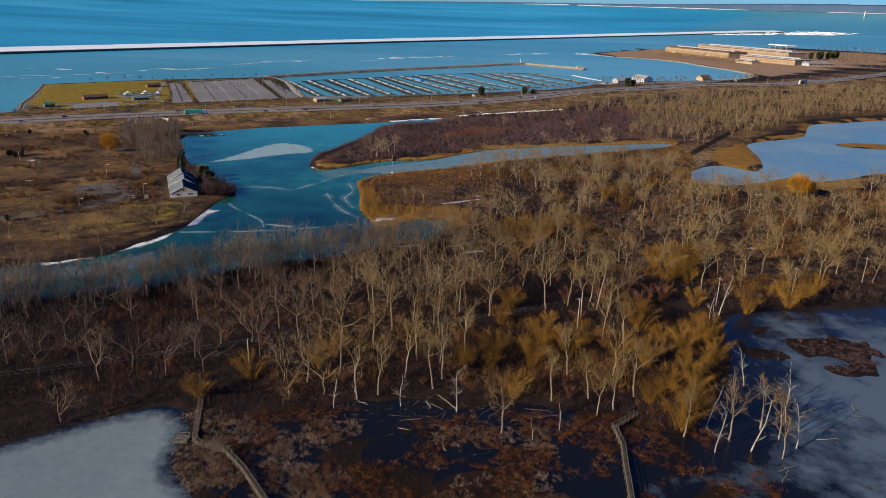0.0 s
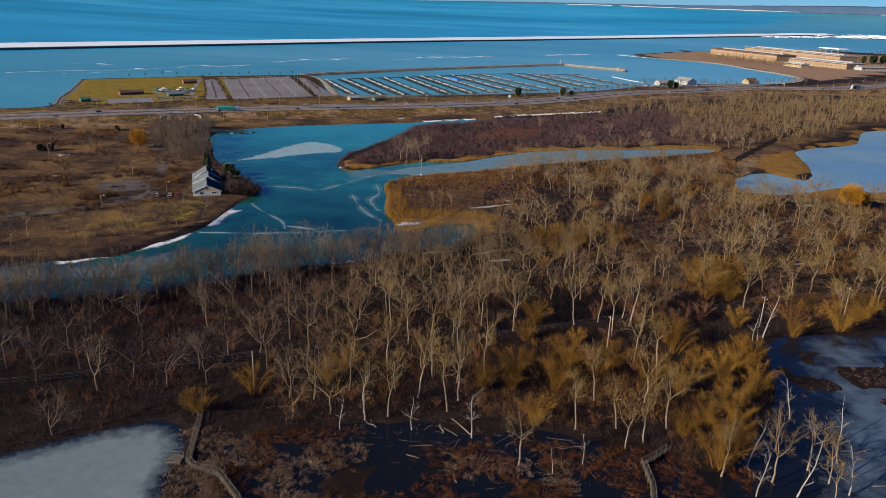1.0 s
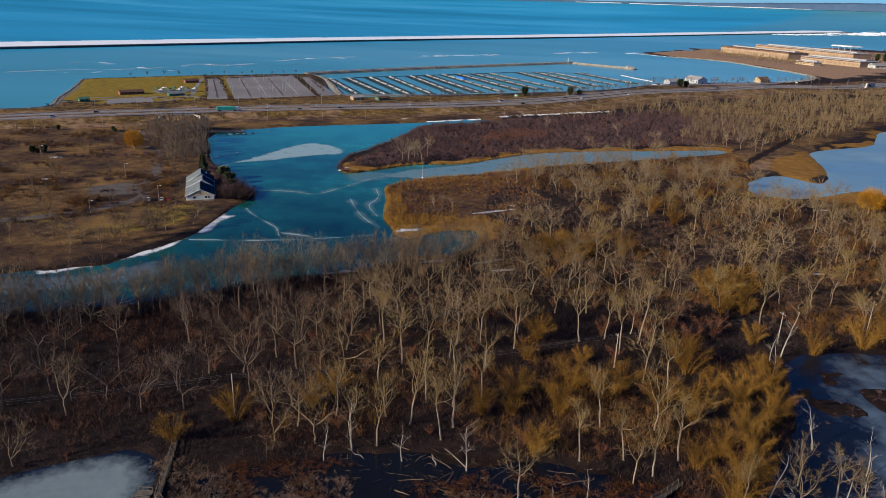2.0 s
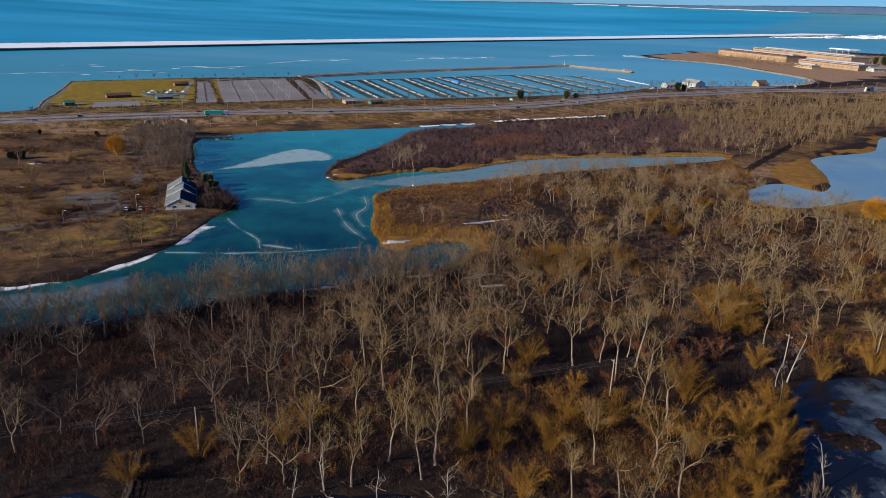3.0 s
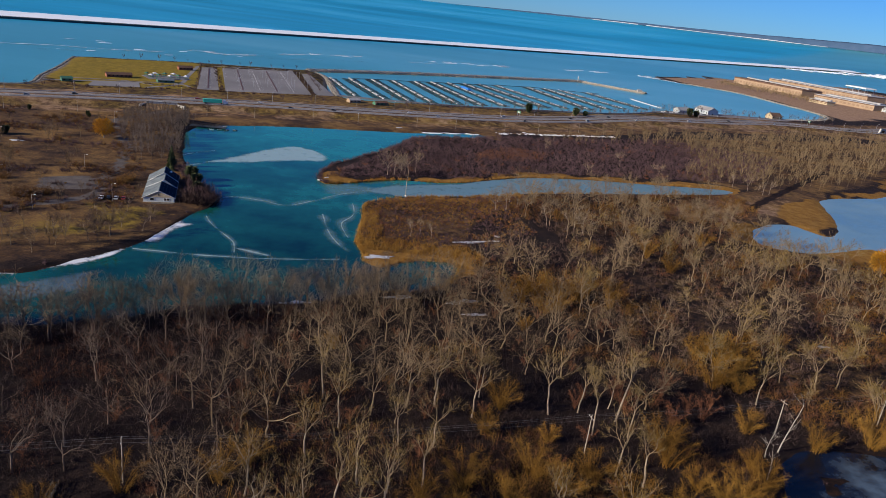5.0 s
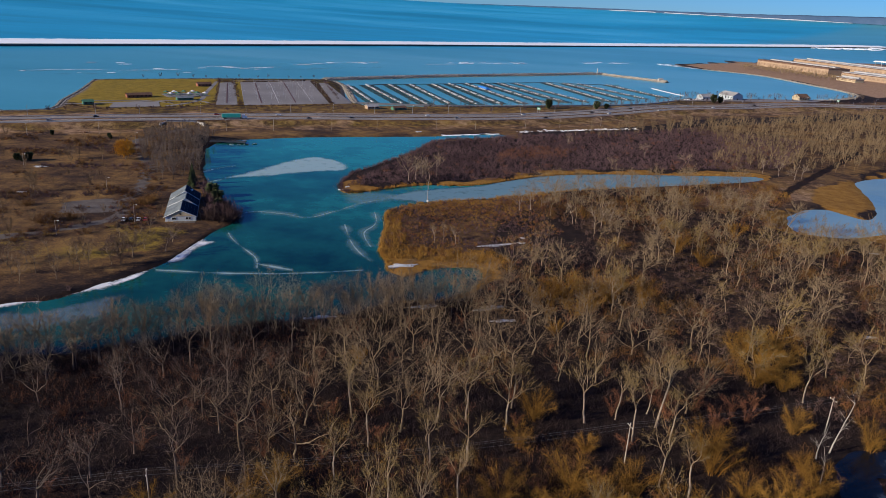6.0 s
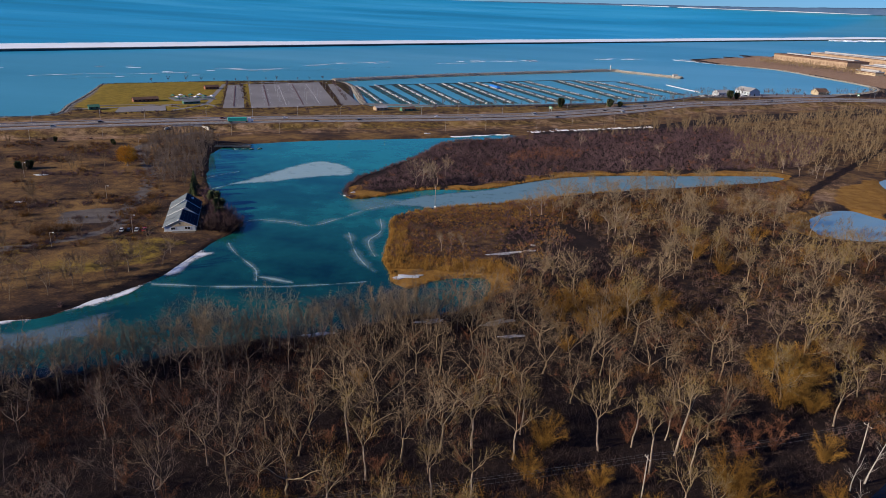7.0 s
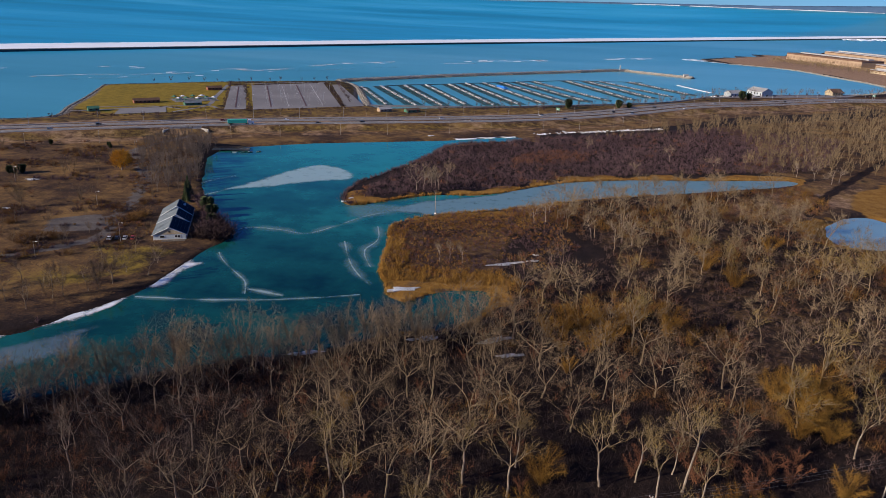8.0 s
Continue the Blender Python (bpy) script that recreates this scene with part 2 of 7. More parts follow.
def rimmed_ice(name, melt, dull, pale):
    """Smooth snow-dusted ice that thaws dark towards its rim."""
    m, n, l, b = nodes_of(name)
    rim = n.new("ShaderNodeAttribute")
    rim.attribute_name = "edge"
    f = math_node(n, l, "ADD", math_node(n, l, "MULTIPLY", noise_node(n, l, 0.03, 5), 0.6), math_node(n, l, "MULTIPLY", noise_node(n, l, 0.4, 5, 0.65), 0.4))
    k = ramp_node(n, l, math_node(n, l, "ADD", rim.outputs["Fac"], math_node(n, l, "MULTIPLY", math_node(n, l, "SUBTRACT", f, 0.5), 0.7)), [(0.02, (0, 0, 0)), (0.26, (1, 1, 1))])
    ice = ramp_node(n, l, f, [(0.36, dull), (0.62, pale)])
    l.new(mix_node(n, l, k, melt, ice), b.inputs["Base Color"])
    l.new(math_node(n, l, "ADD", math_node(n, l, "MULTIPLY", k, 0.45), 0.15), b.inputs["Roughness"])
    bump_node(n, l, b, noise_node(n, l, 0.5, 4), 0.2, 0.15)
    return m


def marsh_material():
    """Dark meltwater that turns to snow-dusted ice on the open pond."""
    m, n, l, b = nodes_of("marsh_ice")
    geo = n.new("ShaderNodeNewGeometry")
    sep = n.new("ShaderNodeSeparateXYZ")
    l.new(geo.outputs["Position"], sep.inputs[0])
    east = math_node(n, l, "DIVIDE", math_node(n, l, "SUBTRACT", sep.outputs[0], 100.0), 55.0)
    rim = n.new("ShaderNodeAttribute")
    rim.attribute_name = "edge"
    east = math_node(n, l, "ADD", math_node(n, l, "MINIMUM", east, 0.55), math_node(n, l, "MULTIPLY", math_node(n, l, "SUBTRACT", rim.outputs["Fac"], 0.7), 1.5))
    f = math_node(n, l, "ADD", math_node(n, l, "ADD", east, math_node(n, l, "MULTIPLY", math_node(n, l, "SUBTRACT", noise_node(n, l, 0.05, 8, 0.68), 0.5), 5.0)), 0.0)
    k = ramp_node(n, l, f, [(0.0, (0, 0, 0)), (0.5, (0.45, 0.45, 0.45)), (1.1, (1, 1, 1))])
    col = mix_node(n, l, k, (0.006, 0.007, 0.010), (0.085, 0.128, 0.18))
    l.new(col, b.inputs["Base Color"])
    l.new(math_node(n, l, "ADD", math_node(n, l, "MULTIPLY", k, 0.4), 0.2), b.inputs["Roughness"])
    b.inputs["Specular IOR Level"].default_value = 0.22
    bump_node(n, l, b, noise_node(n, l, 0.4, 4), 0.25, 0.2)
    return m


M["marsh_ice"] = marsh_material()
M["grey_ice"] = rimmed_ice("grey_ice", (0.008, 0.011, 0.016), (0.125, 0.175, 0.195), (0.195, 0.25, 0.27))


def frost_material(name, white, most, ragged=3.0):
    """Thin pale ice skin with ragged, see-through edges."""
    m, n, l, b = nodes_of(name)
    col = n.new("ShaderNodeAttribute")
    col.attribute_name = "edge"
    f = math_node(n, l, "ADD", math_node(n, l, "MULTIPLY", col.outputs["Fac"], 1.1), math_node(n, l, "MULTIPLY", math_node(n, l, "SUBTRACT", noise_node(n, l, 0.13, 8, 0.75), 0.5), ragged))
    a = ramp_node(n, l, f, [(0.25, (0, 0, 0)), (1.30, (most,) * 3)])
    b.inputs["Base Color"].default_value = (*white, 1)
    b.inputs["Roughness"].default_value = 0.6
    l.new(a, b.inputs["Alpha"])
    return m


M["frost_skin"] = frost_material("frost_skin", (0.40, 0.56, 0.60), 0.6, 2.4)
M["frost_lens"] = frost_material("frost_lens", (0.36, 0.54, 0.60), 0.74, 2.2)
M["frost_snow"] = frost_material("frost_snow", (0.74, 0.79, 0.84), 1.0, 2.0)
M["frost_haze"] = frost_material("frost_haze", (0.20, 0.36, 0.42), 0.34, 1.6)
M["frost_blue"] = frost_material("frost_blue", (0.15, 0.23, 0.30), 0.5, 3.4)
M["frost_channel"] = frost_material("frost_channel", (0.125, 0.24, 0.30), 0.96, 2.6)
M["frost_white"] = frost_material("frost_white", (0.72, 0.77, 0.82), 0.95, 4.0)
M["old_snow"] = surf("old_snow", (0.30, 0.33, 0.37), (0.48, 0.51, 0.55), (0.68, 0.71, 0.74), 0.5, 0.8, bump=0.5)


def ground_material():
    """Forest litter, field grass, lawn, reed thatch, mud and gravel, blended by the land-cover layers of the ground."""
    m, n, l, b = nodes_of("ground_cover")
    a1, a2 = n.new("ShaderNodeAttribute"), n.new("ShaderNodeAttribute")
    a1.attribute_name, a2.attribute_name = "cover_a", "cover_b"
    s1, s2 = n.new("ShaderNodeSeparateColor"), n.new("ShaderNodeSeparateColor")
    l.new(a1.outputs["Color"], s1.inputs[0])
    l.new(a2.outputs["Color"], s2.inputs[0])
    big, mid, fine = noise_node(n, l, 0.025, 5), noise_node(n, l, 0.16, 5, 0.65), noise_node(n, l, 1.1, 4, 0.7)
    f = math_node(n, l, "ADD", math_node(n, l, "MULTIPLY", mid, 0.55), math_node(n, l, "MULTIPLY", fine, 0.45))
    jag = math_node(n, l, "MULTIPLY", math_node(n, l, "SUBTRACT", f, 0.5), 2.2)

    def layer(mask):
        return ramp_node(n, l, math_node(n, l, "ADD", math_node(n, l, "MULTIPLY", mask, 1.0), math_node(n, l, "MULTIPLY", jag, 0.5)), [(0.35, (0, 0, 0)), (0.65, (1, 1, 1))])

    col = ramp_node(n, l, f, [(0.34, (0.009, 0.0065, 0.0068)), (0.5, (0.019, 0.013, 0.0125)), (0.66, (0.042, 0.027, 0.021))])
    field = ramp_node(n, l, math_node(n, l, "ADD", math_node(n, l, "MULTIPLY", f, 0.55), math_node(n, l, "MULTIPLY", big, 0.45)),
                      [(0.41, (0.034, 0.022, 0.018)), (0.49, (0.088, 0.051, 0.027)), (0.59, (0.215, 0.128, 0.047))])
    lawn = ramp_node(n, l, f, [(0.34, (0.11, 0.08, 0.013)), (0.5, (0.215, 0.155, 0.022)), (0.66, (0.32, 0.225, 0.038))])
    reed = ramp_node(n, l, f, [(0.34, (0.13, 0.062, 0.014)), (0.5, (0.23, 0.12, 0.026)), (0.66, (0.32, 0.185, 0.05))])
    mud = ramp_node(n, l, f, [(0.34, (0.007, 0.005, 0.006)), (0.5, (0.014, 0.009, 0.008)), (0.66, (0.045, 0.021, 0.012))])
    gravel = ramp_node(n, l, f, [(0.34, (0.075, 0.065, 0.06)), (0.5, (0.11, 0.097, 0.09)), (0.66, (0.16, 0.143, 0.13))])
    brown = ramp_node(n, l, f, [(0.34, (0.20, 0.12, 0.075)), (0.5, (0.31, 0.20, 0.125)), (0.66, (0.42, 0.285, 0.19))])
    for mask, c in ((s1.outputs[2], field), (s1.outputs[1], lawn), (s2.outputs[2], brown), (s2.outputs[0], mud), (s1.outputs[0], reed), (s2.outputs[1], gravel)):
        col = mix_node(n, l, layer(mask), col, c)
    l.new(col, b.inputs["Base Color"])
    b.inputs["Roughness"].default_value = 0.95
    b.inputs["Specular IOR Level"].default_value = 0.1
    bump_node(n, l, b, math_node(n, l, "ADD", mid, fine), 0.7, 0.4)
    return m


M["ground"] = ground_material()

# ---- mesh helpers ----


def mesh_np(name, verts, faces, material, smooth=False, slots=None):
    """A mesh from arrays: faces is (n, 3) or (n, 4)."""
    verts, faces = np.asarray(verts, dtype=np.float32), np.asarray(faces, dtype=np.int32)
    me = bpy.data.meshes.new(name)
    k = faces.shape[1]
    me.vertices.add(len(verts))
    me.vertices.foreach_set("co", verts.ravel())
    me.loops.add(faces.size)
    me.loops.foreach_set("vertex_index", faces.ravel())
    me.polygons.add(len(faces))
    me.polygons.foreach_set("loop_start", np.arange(0, faces.size, k, dtype=np.int32))
    me.polygons.foreach_set("use_smooth", np.full(len(faces), smooth, dtype=bool))
    for m in material if isinstance(material, (list, tuple)) else [material]:
        me.materials.append(m)
    if slots is not None:
        me.polygons.foreach_set("material_index", np.asarray(slots, dtype=np.int32))
    me.update(calc_edges=True)
    return me


class Soup:
    """Gathers triangles."""

    def __init__(self):
        self.v, self.f, self.n = [], [], 0

    def add(self, v, f):
        self.v.append(v)
        self.f.append(f + self.n)
        self.n += len(v)

    def mesh(self, name, material, smooth=False):
        return mesh_np(name, np.concatenate(self.v), np.concatenate(self.f), material, smooth)

    def tubes(self, p0, p1, r0, r1, sides=4):
        """Tapered tubes from p0 to p1, all at once."""
        p0, p1 = np.atleast_2d(np.asarray(p0, float)), np.atleast_2d(np.asarray(p1, float))
        k = len(p0)
        if not k:
            return self
        r0, r1 = np.broadcast_to(np.asarray(r0, float), (k,)), np.broadcast_to(np.asarray(r1, float), (k,))
        d = p1 - p0
        d = d / np.maximum(np.linalg.norm(d, axis=1, keepdims=True), 1e-6)
        ref = np.where(np.abs(d[:, 2:3]) > 0.9, [[1.0, 0, 0]], [[0, 0, 1.0]])
        u = np.cross(d, ref)
        u /= np.linalg.norm(u, axis=1, keepdims=True)
        w = np.cross(d, u)
        a = np.arange(sides) * 2 * np.pi / sides
        ring = u[:, None] * np.cos(a)[None, :, None] + w[:, None] * np.sin(a)[None, :, None]
        v = np.concatenate([p0[:, None] + ring * r0[:, None, None], p1[:, None] + ring * r1[:, None, None]], axis=1).reshape(-1, 3)
        i = np.arange(sides)
        j = (i + 1) % sides
        f = np.concatenate([np.stack([i, j, j + sides], 1), np.stack([i, j + sides, i + sides], 1)])
        f = np.concatenate([f, np.stack([np.full(sides - 2, sides), np.arange(sides + 1, 2 * sides - 1), np.arange(sides + 2, 2 * sides)], 1)])
        self.add(v, (f[None] + (np.arange(k) * 2 * sides)[:, None, None]).reshape(-1, 3))
        return self

    def pipe(self, pts, radii, sides=5):
        """One bent, tapering tube through all the points, closed at its end."""
        p = np.asarray(pts, float)
        k = len(p)
        d = np.gradient(p, axis=0)
        d /= np.maximum(np.linalg.norm(d, axis=1, keepdims=True), 1e-6)
        ref = np.array([1.0, 0.3, 0]) if abs(d[0, 2]) > 0.7 else np.array([0, 0, 1.0])
        u = np.cross(d, ref)
        u /= np.maximum(np.linalg.norm(u, axis=1, keepdims=True), 1e-6)
        w = np.cross(d, u)
        a = np.arange(sides) * 2 * np.pi / sides
        v = (p[:, None] + (u[:, None] * np.cos(a)[None, :, None] + w[:, None] * np.sin(a)[None, :, None]) * np.asarray(radii, float)[:, None, None]).reshape(-1, 3)
        i = np.arange(sides)
        j = (i + 1) % sides
        f = np.concatenate([np.stack([i, j, j + sides], 1), np.stack([i, j + sides, i + sides], 1)])
        f = (f[None] + (np.arange(k - 1) * sides)[:, None, None]).reshape(-1, 3)
        e = (k - 1) * sides
        f = np.concatenate([f, np.stack([np.full(sides - 2, e), np.arange(e + 1, e + sides - 1), np.arange(e + 2, e + sides)], 1)])
        self.add(v, f)
        return self

    def blades(self, p0, p1, r):
        """Hair-thin twigs, one sliver each, tapering to a point."""
        p0, p1 = np.atleast_2d(np.asarray(p0, float)), np.atleast_2d(np.asarray(p1, float))
        k = len(p0)
        turn = np.random.RandomState(k).randn(k, 3)
        u = np.cross(p1 - p0, turn)
        u *= np.reshape(np.broadcast_to(r, (k,)), (k, 1)) / np.maximum(np.linalg.norm(u, axis=1, keepdims=True), 1e-6)
        self.add(np.stack([p0 - u, p0 + u, p1], 1).reshape(-1, 3), np.arange(3 * k).reshape(-1, 3))
        return self

    def spikes(self, p0, p1, r):
        """Three-sided tapering twigs that end in a point."""
        p0, p1 = np.atleast_2d(np.asarray(p0, float)), np.atleast_2d(np.asarray(p1, float))
        k = len(p0)
        if not k:
            return self
        r = np.broadcast_to(np.asarray(r, float), (k,))
        d = p1 - p0
        d = d / np.maximum(np.linalg.norm(d, axis=1, keepdims=True), 1e-6)
        ref = np.where(np.abs(d[:, 2:3]) > 0.9, [[1.0, 0, 0]], [[0, 0, 1.0]])
        u = np.cross(d, ref)
        u /= np.linalg.norm(u, axis=1, keepdims=True)
        w = np.cross(d, u)
        ring = [p0 + (u * math.cos(a) + w * math.sin(a)) * r[:, None] for a in (0, 2.0944, 4.1888)]
        v = np.stack(ring + [p1], axis=1).reshape(-1, 3)
        f = np.array([[0, 1, 3], [1, 2, 3], [2, 0, 3]])
        self.add(v, (f[None] + (np.arange(k) * 4)[:, None, None]).reshape(-1, 3))
        return self

    def box(self, c, size, turn=0.0, top=1.0):
        """A box on its base centre c; top: how far its upper face shrinks."""
        x, y, z = size[0] / 2, size[1] / 2, size[2]
        q = np.array([[-x, -y, 0], [x, -y, 0], [x, y, 0], [-x, y, 0], [-x * top, -y * top, z], [x * top, -y * top, z], [x * top, y * top, z], [-x * top, y * top, z]])
        cs, sn = math.cos(turn), math.sin(turn)
        q = np.stack([q[:, 0] * cs - q[:, 1] * sn, q[:, 0] * sn + q[:, 1] * cs, q[:, 2]], 1) + np.asarray(c, float)
        f = np.array([[0, 2, 1], [0, 3, 2], [4, 5, 6], [4, 6, 7], [0, 1, 5], [0, 5, 4], [1, 2, 6], [1, 6, 5], [2, 3, 7], [2, 7, 6], [3, 0, 4], [3, 4, 7]])
        self.add(q, f)
        return self

    def prism(self, poly, z0, z1):
        """A straight-sided block over a convex or fan-shaped outline."""
        p = np.asarray(poly, float)
        k = len(p)
        v = np.concatenate([np.c_[p, np.full(k, z0)], np.c_[p, np.full(k, z1)], [[*p.mean(0), z1]]])
        i = np.arange(k)
        j = (i + 1) % k
        f = np.concatenate([np.stack([i, j, j + k], 1), np.stack([i, j + k, i + k], 1), np.stack([i + k, j + k, np.full(k, 2 * k)], 1)])
        self.add(v, f)
        return self


def thing(name, label, category, group="", at=(0, 0, 0), turn=0.0, kind=""):
    ob = new(name)
    ob.empty_display_size = 0.5
    ob.matrix_basis = Matrix.Translation(at) @ Matrix.Rotation(turn, 4, "Z")
    return tagged(ob, label, category, group, kind)


def part(name, soup, material, parent, label=""):
    ob = new(name, soup.mesh(name, material))
    ob.parent = parent
    return tagged(ob, label)


def whole(name, soup, material, label, category, kind="", group=""):
    return tagged(new(name, soup.mesh(name, material)), label, category, group, kind)


def smooth_line(pts, step=4.0, closed=False):
    """A rounded line through the given corners."""
    p = np.asarray(pts, float)
    k = len(p)
    out = []
    for i in range(k if closed else k - 1):
        a, b, c, d = (p[(i + o) % k] if closed else p[min(max(i + o, 0), k - 1)] for o in (-1, 0, 1, 2))
        for t in np.arange(0, 1, 1.0 / max(1, int(np.linalg.norm(c - b) / step))):
            out.append(0.5 * (2 * b + (c - a) * t + (2 * a - 5 * b + 4 * c - d) * t * t + (3 * b - a - 3 * c + d) * t ** 3))
    if not closed:
        out.append(p[-1])
    return np.array(out)


def inside_depth(poly, x, y):
    """Distance to the outline: plus inside, minus outside."""
    p = np.asarray(poly, float)
    x, y = np.asarray(x, float), np.asarray(y, float)
    best, odd = np.full(x.shape, 1e12), np.zeros(x.shape, bool)
    for (ax, ay), (bx, by) in zip(p, np.roll(p, -1, axis=0)):
        dx, dy = bx - ax, by - ay
        t = np.clip(((x - ax) * dx + (y - ay) * dy) / max(dx * dx + dy * dy, 1e-9), 0, 1)
        best = np.minimum(best, (x - ax - t * dx) ** 2 + (y - ay - t * dy) ** 2)
        if ay != by:
            odd ^= ((ay > y) != (by > y)) & (x < (bx - ax) * (y - ay) / (by - ay) + ax)
    return np.sqrt(best) * np.where(odd, 1, -1)


def line_gap(line, x, y):
    best = np.full(np.shape(x), 1e12)
    for (ax, ay), (bx, by) in zip(line[:-1], line[1:]):
        dx, dy = bx - ax, by - ay
        t = np.clip(((x - ax) * dx + (y - ay) * dy) / max(dx * dx + dy * dy, 1e-9), 0, 1)
        best = np.minimum(best, (x - ax - t * dx) ** 2 + (y - ay - t * dy) ** 2)
    return np.sqrt(best)


LATTICE = np.random.RandomState(3).rand(256, 256)


def lumps(x, y, size, layers=3):
    """Smooth random field, 0 to 1."""
    out, total, amp = 0.0, 0.0, 1.0
    for o in range(layers):
        u, v = np.asarray(x) / size + 37.3 * o, np.asarray(y) / size + 11.7 * o
        i, j = np.floor(u).astype(int), np.floor(v).astype(int)
        fu, fv = u - i, v - j
        fu, fv = fu * fu * (3 - 2 * fu), fv * fv * (3 - 2 * fv)
        q = lambda a, b: LATTICE[(i + a) % 256, (j + b) % 256]
        out = out + amp * ((q(0, 0) * (1 - fu) + q(1, 0) * fu) * (1 - fv) + (q(0, 1) * (1 - fu) + q(1, 1) * fu) * fv)
        total, amp, size = total + amp, amp * 0.5, size * 0.5
    return out / total


def ramp01(x, a, b):
    t = np.clip((x - a) / (b - a), 0, 1)
    return t * t * (3 - 2 * t)


# ---- plan of land and water ----
SHORE_WEST = [(-260, 235), (-215, 258), (-175, 280), (-151, 291), (-137, 306), (-130, 323), (-126, 335), (-124, 353), (-124, 378), (-120, 402), (-134, 424),
              (-165, 468), (-192, 525), (-207, 565), (-204, 590), (-174, 617), (-136, 640), (-95, 660), (-56, 679), (-20, 704), (2, 716)]
SHORE_NORTH = [(4, 703), (-34, 676), (-52, 655), (-64, 600), (-76, 560), (-90, 519), (-88, 482), (-79, 472), (-68, 481), (-53, 496), (-38, 507), (-18, 512),
               (-2, 521), (11, 535), (40, 562), (78, 581), (117, 593), (157, 605), (196, 616)]
SHORE_SOUTH = [(197, 604), (150, 576), (92, 545), (56, 525), (23, 502), (7, 488), (-5, 481), (-23, 471), (-40, 459), (-50, 440), (-46, 414), (-44, 395),
               (-42, 377), (-36, 364), (-33, 352), (-25, 348), (-14, 361), (5, 366), (8, 352), (3, 336), (-6, 327), (-23, 320), (-33, 314), (-46, 304),
               (-55, 296), (-78, 284), (-97, 269), (-124, 255), (-170, 235), (-230, 215)]
LAKE = smooth_line(SHORE_WEST + SHORE_NORTH + SHORE_SOUTH, 5, True)
POND_EAST = smooth_line([(286, 639), (346, 678), (391, 754), (446, 784), (520, 815), (620, 800), (640, 640), (480, 590), (340, 527), (295, 500), (263, 486),
                         (251, 496), (218, 476), (200, 467), (177, 472), (182, 503), (200, 524), (216, 530), (231, 513), (248, 535), (261, 579), (268, 615)], 5, True)
ICE_WEST = smooth_line([(-230, 110), (-160, 140), (-120, 150), (-108, 154), (-94, 164), (-86, 169), (-76, 174), (-67, 170), (-63, 162), (-63, 152), (-60, 144),
                        (-53, 134), (-60, 105), (-140, 80)], 4, True)
MARSH = smooth_line([(-55, 166), (-44, 171), (-25, 178), (0, 182), (30, 181), (50, 178), (66, 170), (80, 178), (97, 205), (111, 245), (135, 255), (163, 258),
                     (190, 264), (250, 262), (260, 40), (-48, 40), (-48, 130), (-56, 150)], 4, True)
COAST = smooth_line([(-1400, -300), (-700, 360), (-432, 630), (-398, 664), (-420, 720), (-446, 790), (-480, 872), (-430, 916), (-375, 962), (-252, 1042), (-236, 1030),
                     (-212, 985), (-160, 838), (-60, 868), (50, 930), (173, 1016), (262, 1140), (300, 1165), (420, 1212), (500, 1258), (562, 1330), (588, 1416),
                     (560, 1560), (520, 1702), (420, 1778), (377, 1885), (430, 1960), (640, 2250), (900, 2560), (1500, 2950)], 12)
COAST = np.concatenate([COAST, [(4900, 3300), (4900, -1500), (-1400, -1500)]])
ROAD_LINE = smooth_line([(-900, 250), (-560, 455), (-382, 582), (-298, 638), (-198, 696), (-80, 752), (27, 812), (110, 882), (200, 976), (300, 1040), (415, 1124),
                         (560, 1178), (720, 1308), (889, 1464), (1500, 2000)], 12)
SERVICE_LINE = ROAD_LINE + np.stack([-np.gradient(ROAD_LINE[:, 1]), np.gradient(ROAD_LINE[:, 0])], 1) / np.linalg.norm(np.gradient(ROAD_LINE, axis=0), axis=1, keepdims=True) * 32
WALL_PLAN = [(-2200, -560), (-1500, 330), (-858, 1174), (-616, 1491), (-246, 1960), (100, 2365), (471, 2806), (1073, 3542), (1500, 4060), (1843, 4470), (2082, 4726), (2290, 4960)]
TRACK_LINE = smooth_line([(-250, 625), (-262, 567), (-240, 530), (-214, 490), (-196, 450), (-185, 410), (-176, 388), (-190, 362), (-225, 335), (-290, 300)], 6)
RISE_FROM, RISE_TO = 2600.0, 4860.0


def skyline(az):
    """Height of the lake's far rim by direction in degrees: the bay closes towards the east."""
    return np.interp(az, [50, 60, 70, 82, 95, 110], [137, 135, 130, 125, 108, 104])


def far_rise(x, y):
    """Beyond the reach of the picture the lake bends up to the true skyline."""
    x, y = np.asarray(x, float), np.asarray(y, float)
    return skyline(np.degrees(np.arctan2(y, x))) * np.clip((np.hypot(x, y) - RISE_FROM) / (RISE_TO - RISE_FROM), 0, 1) ** 2


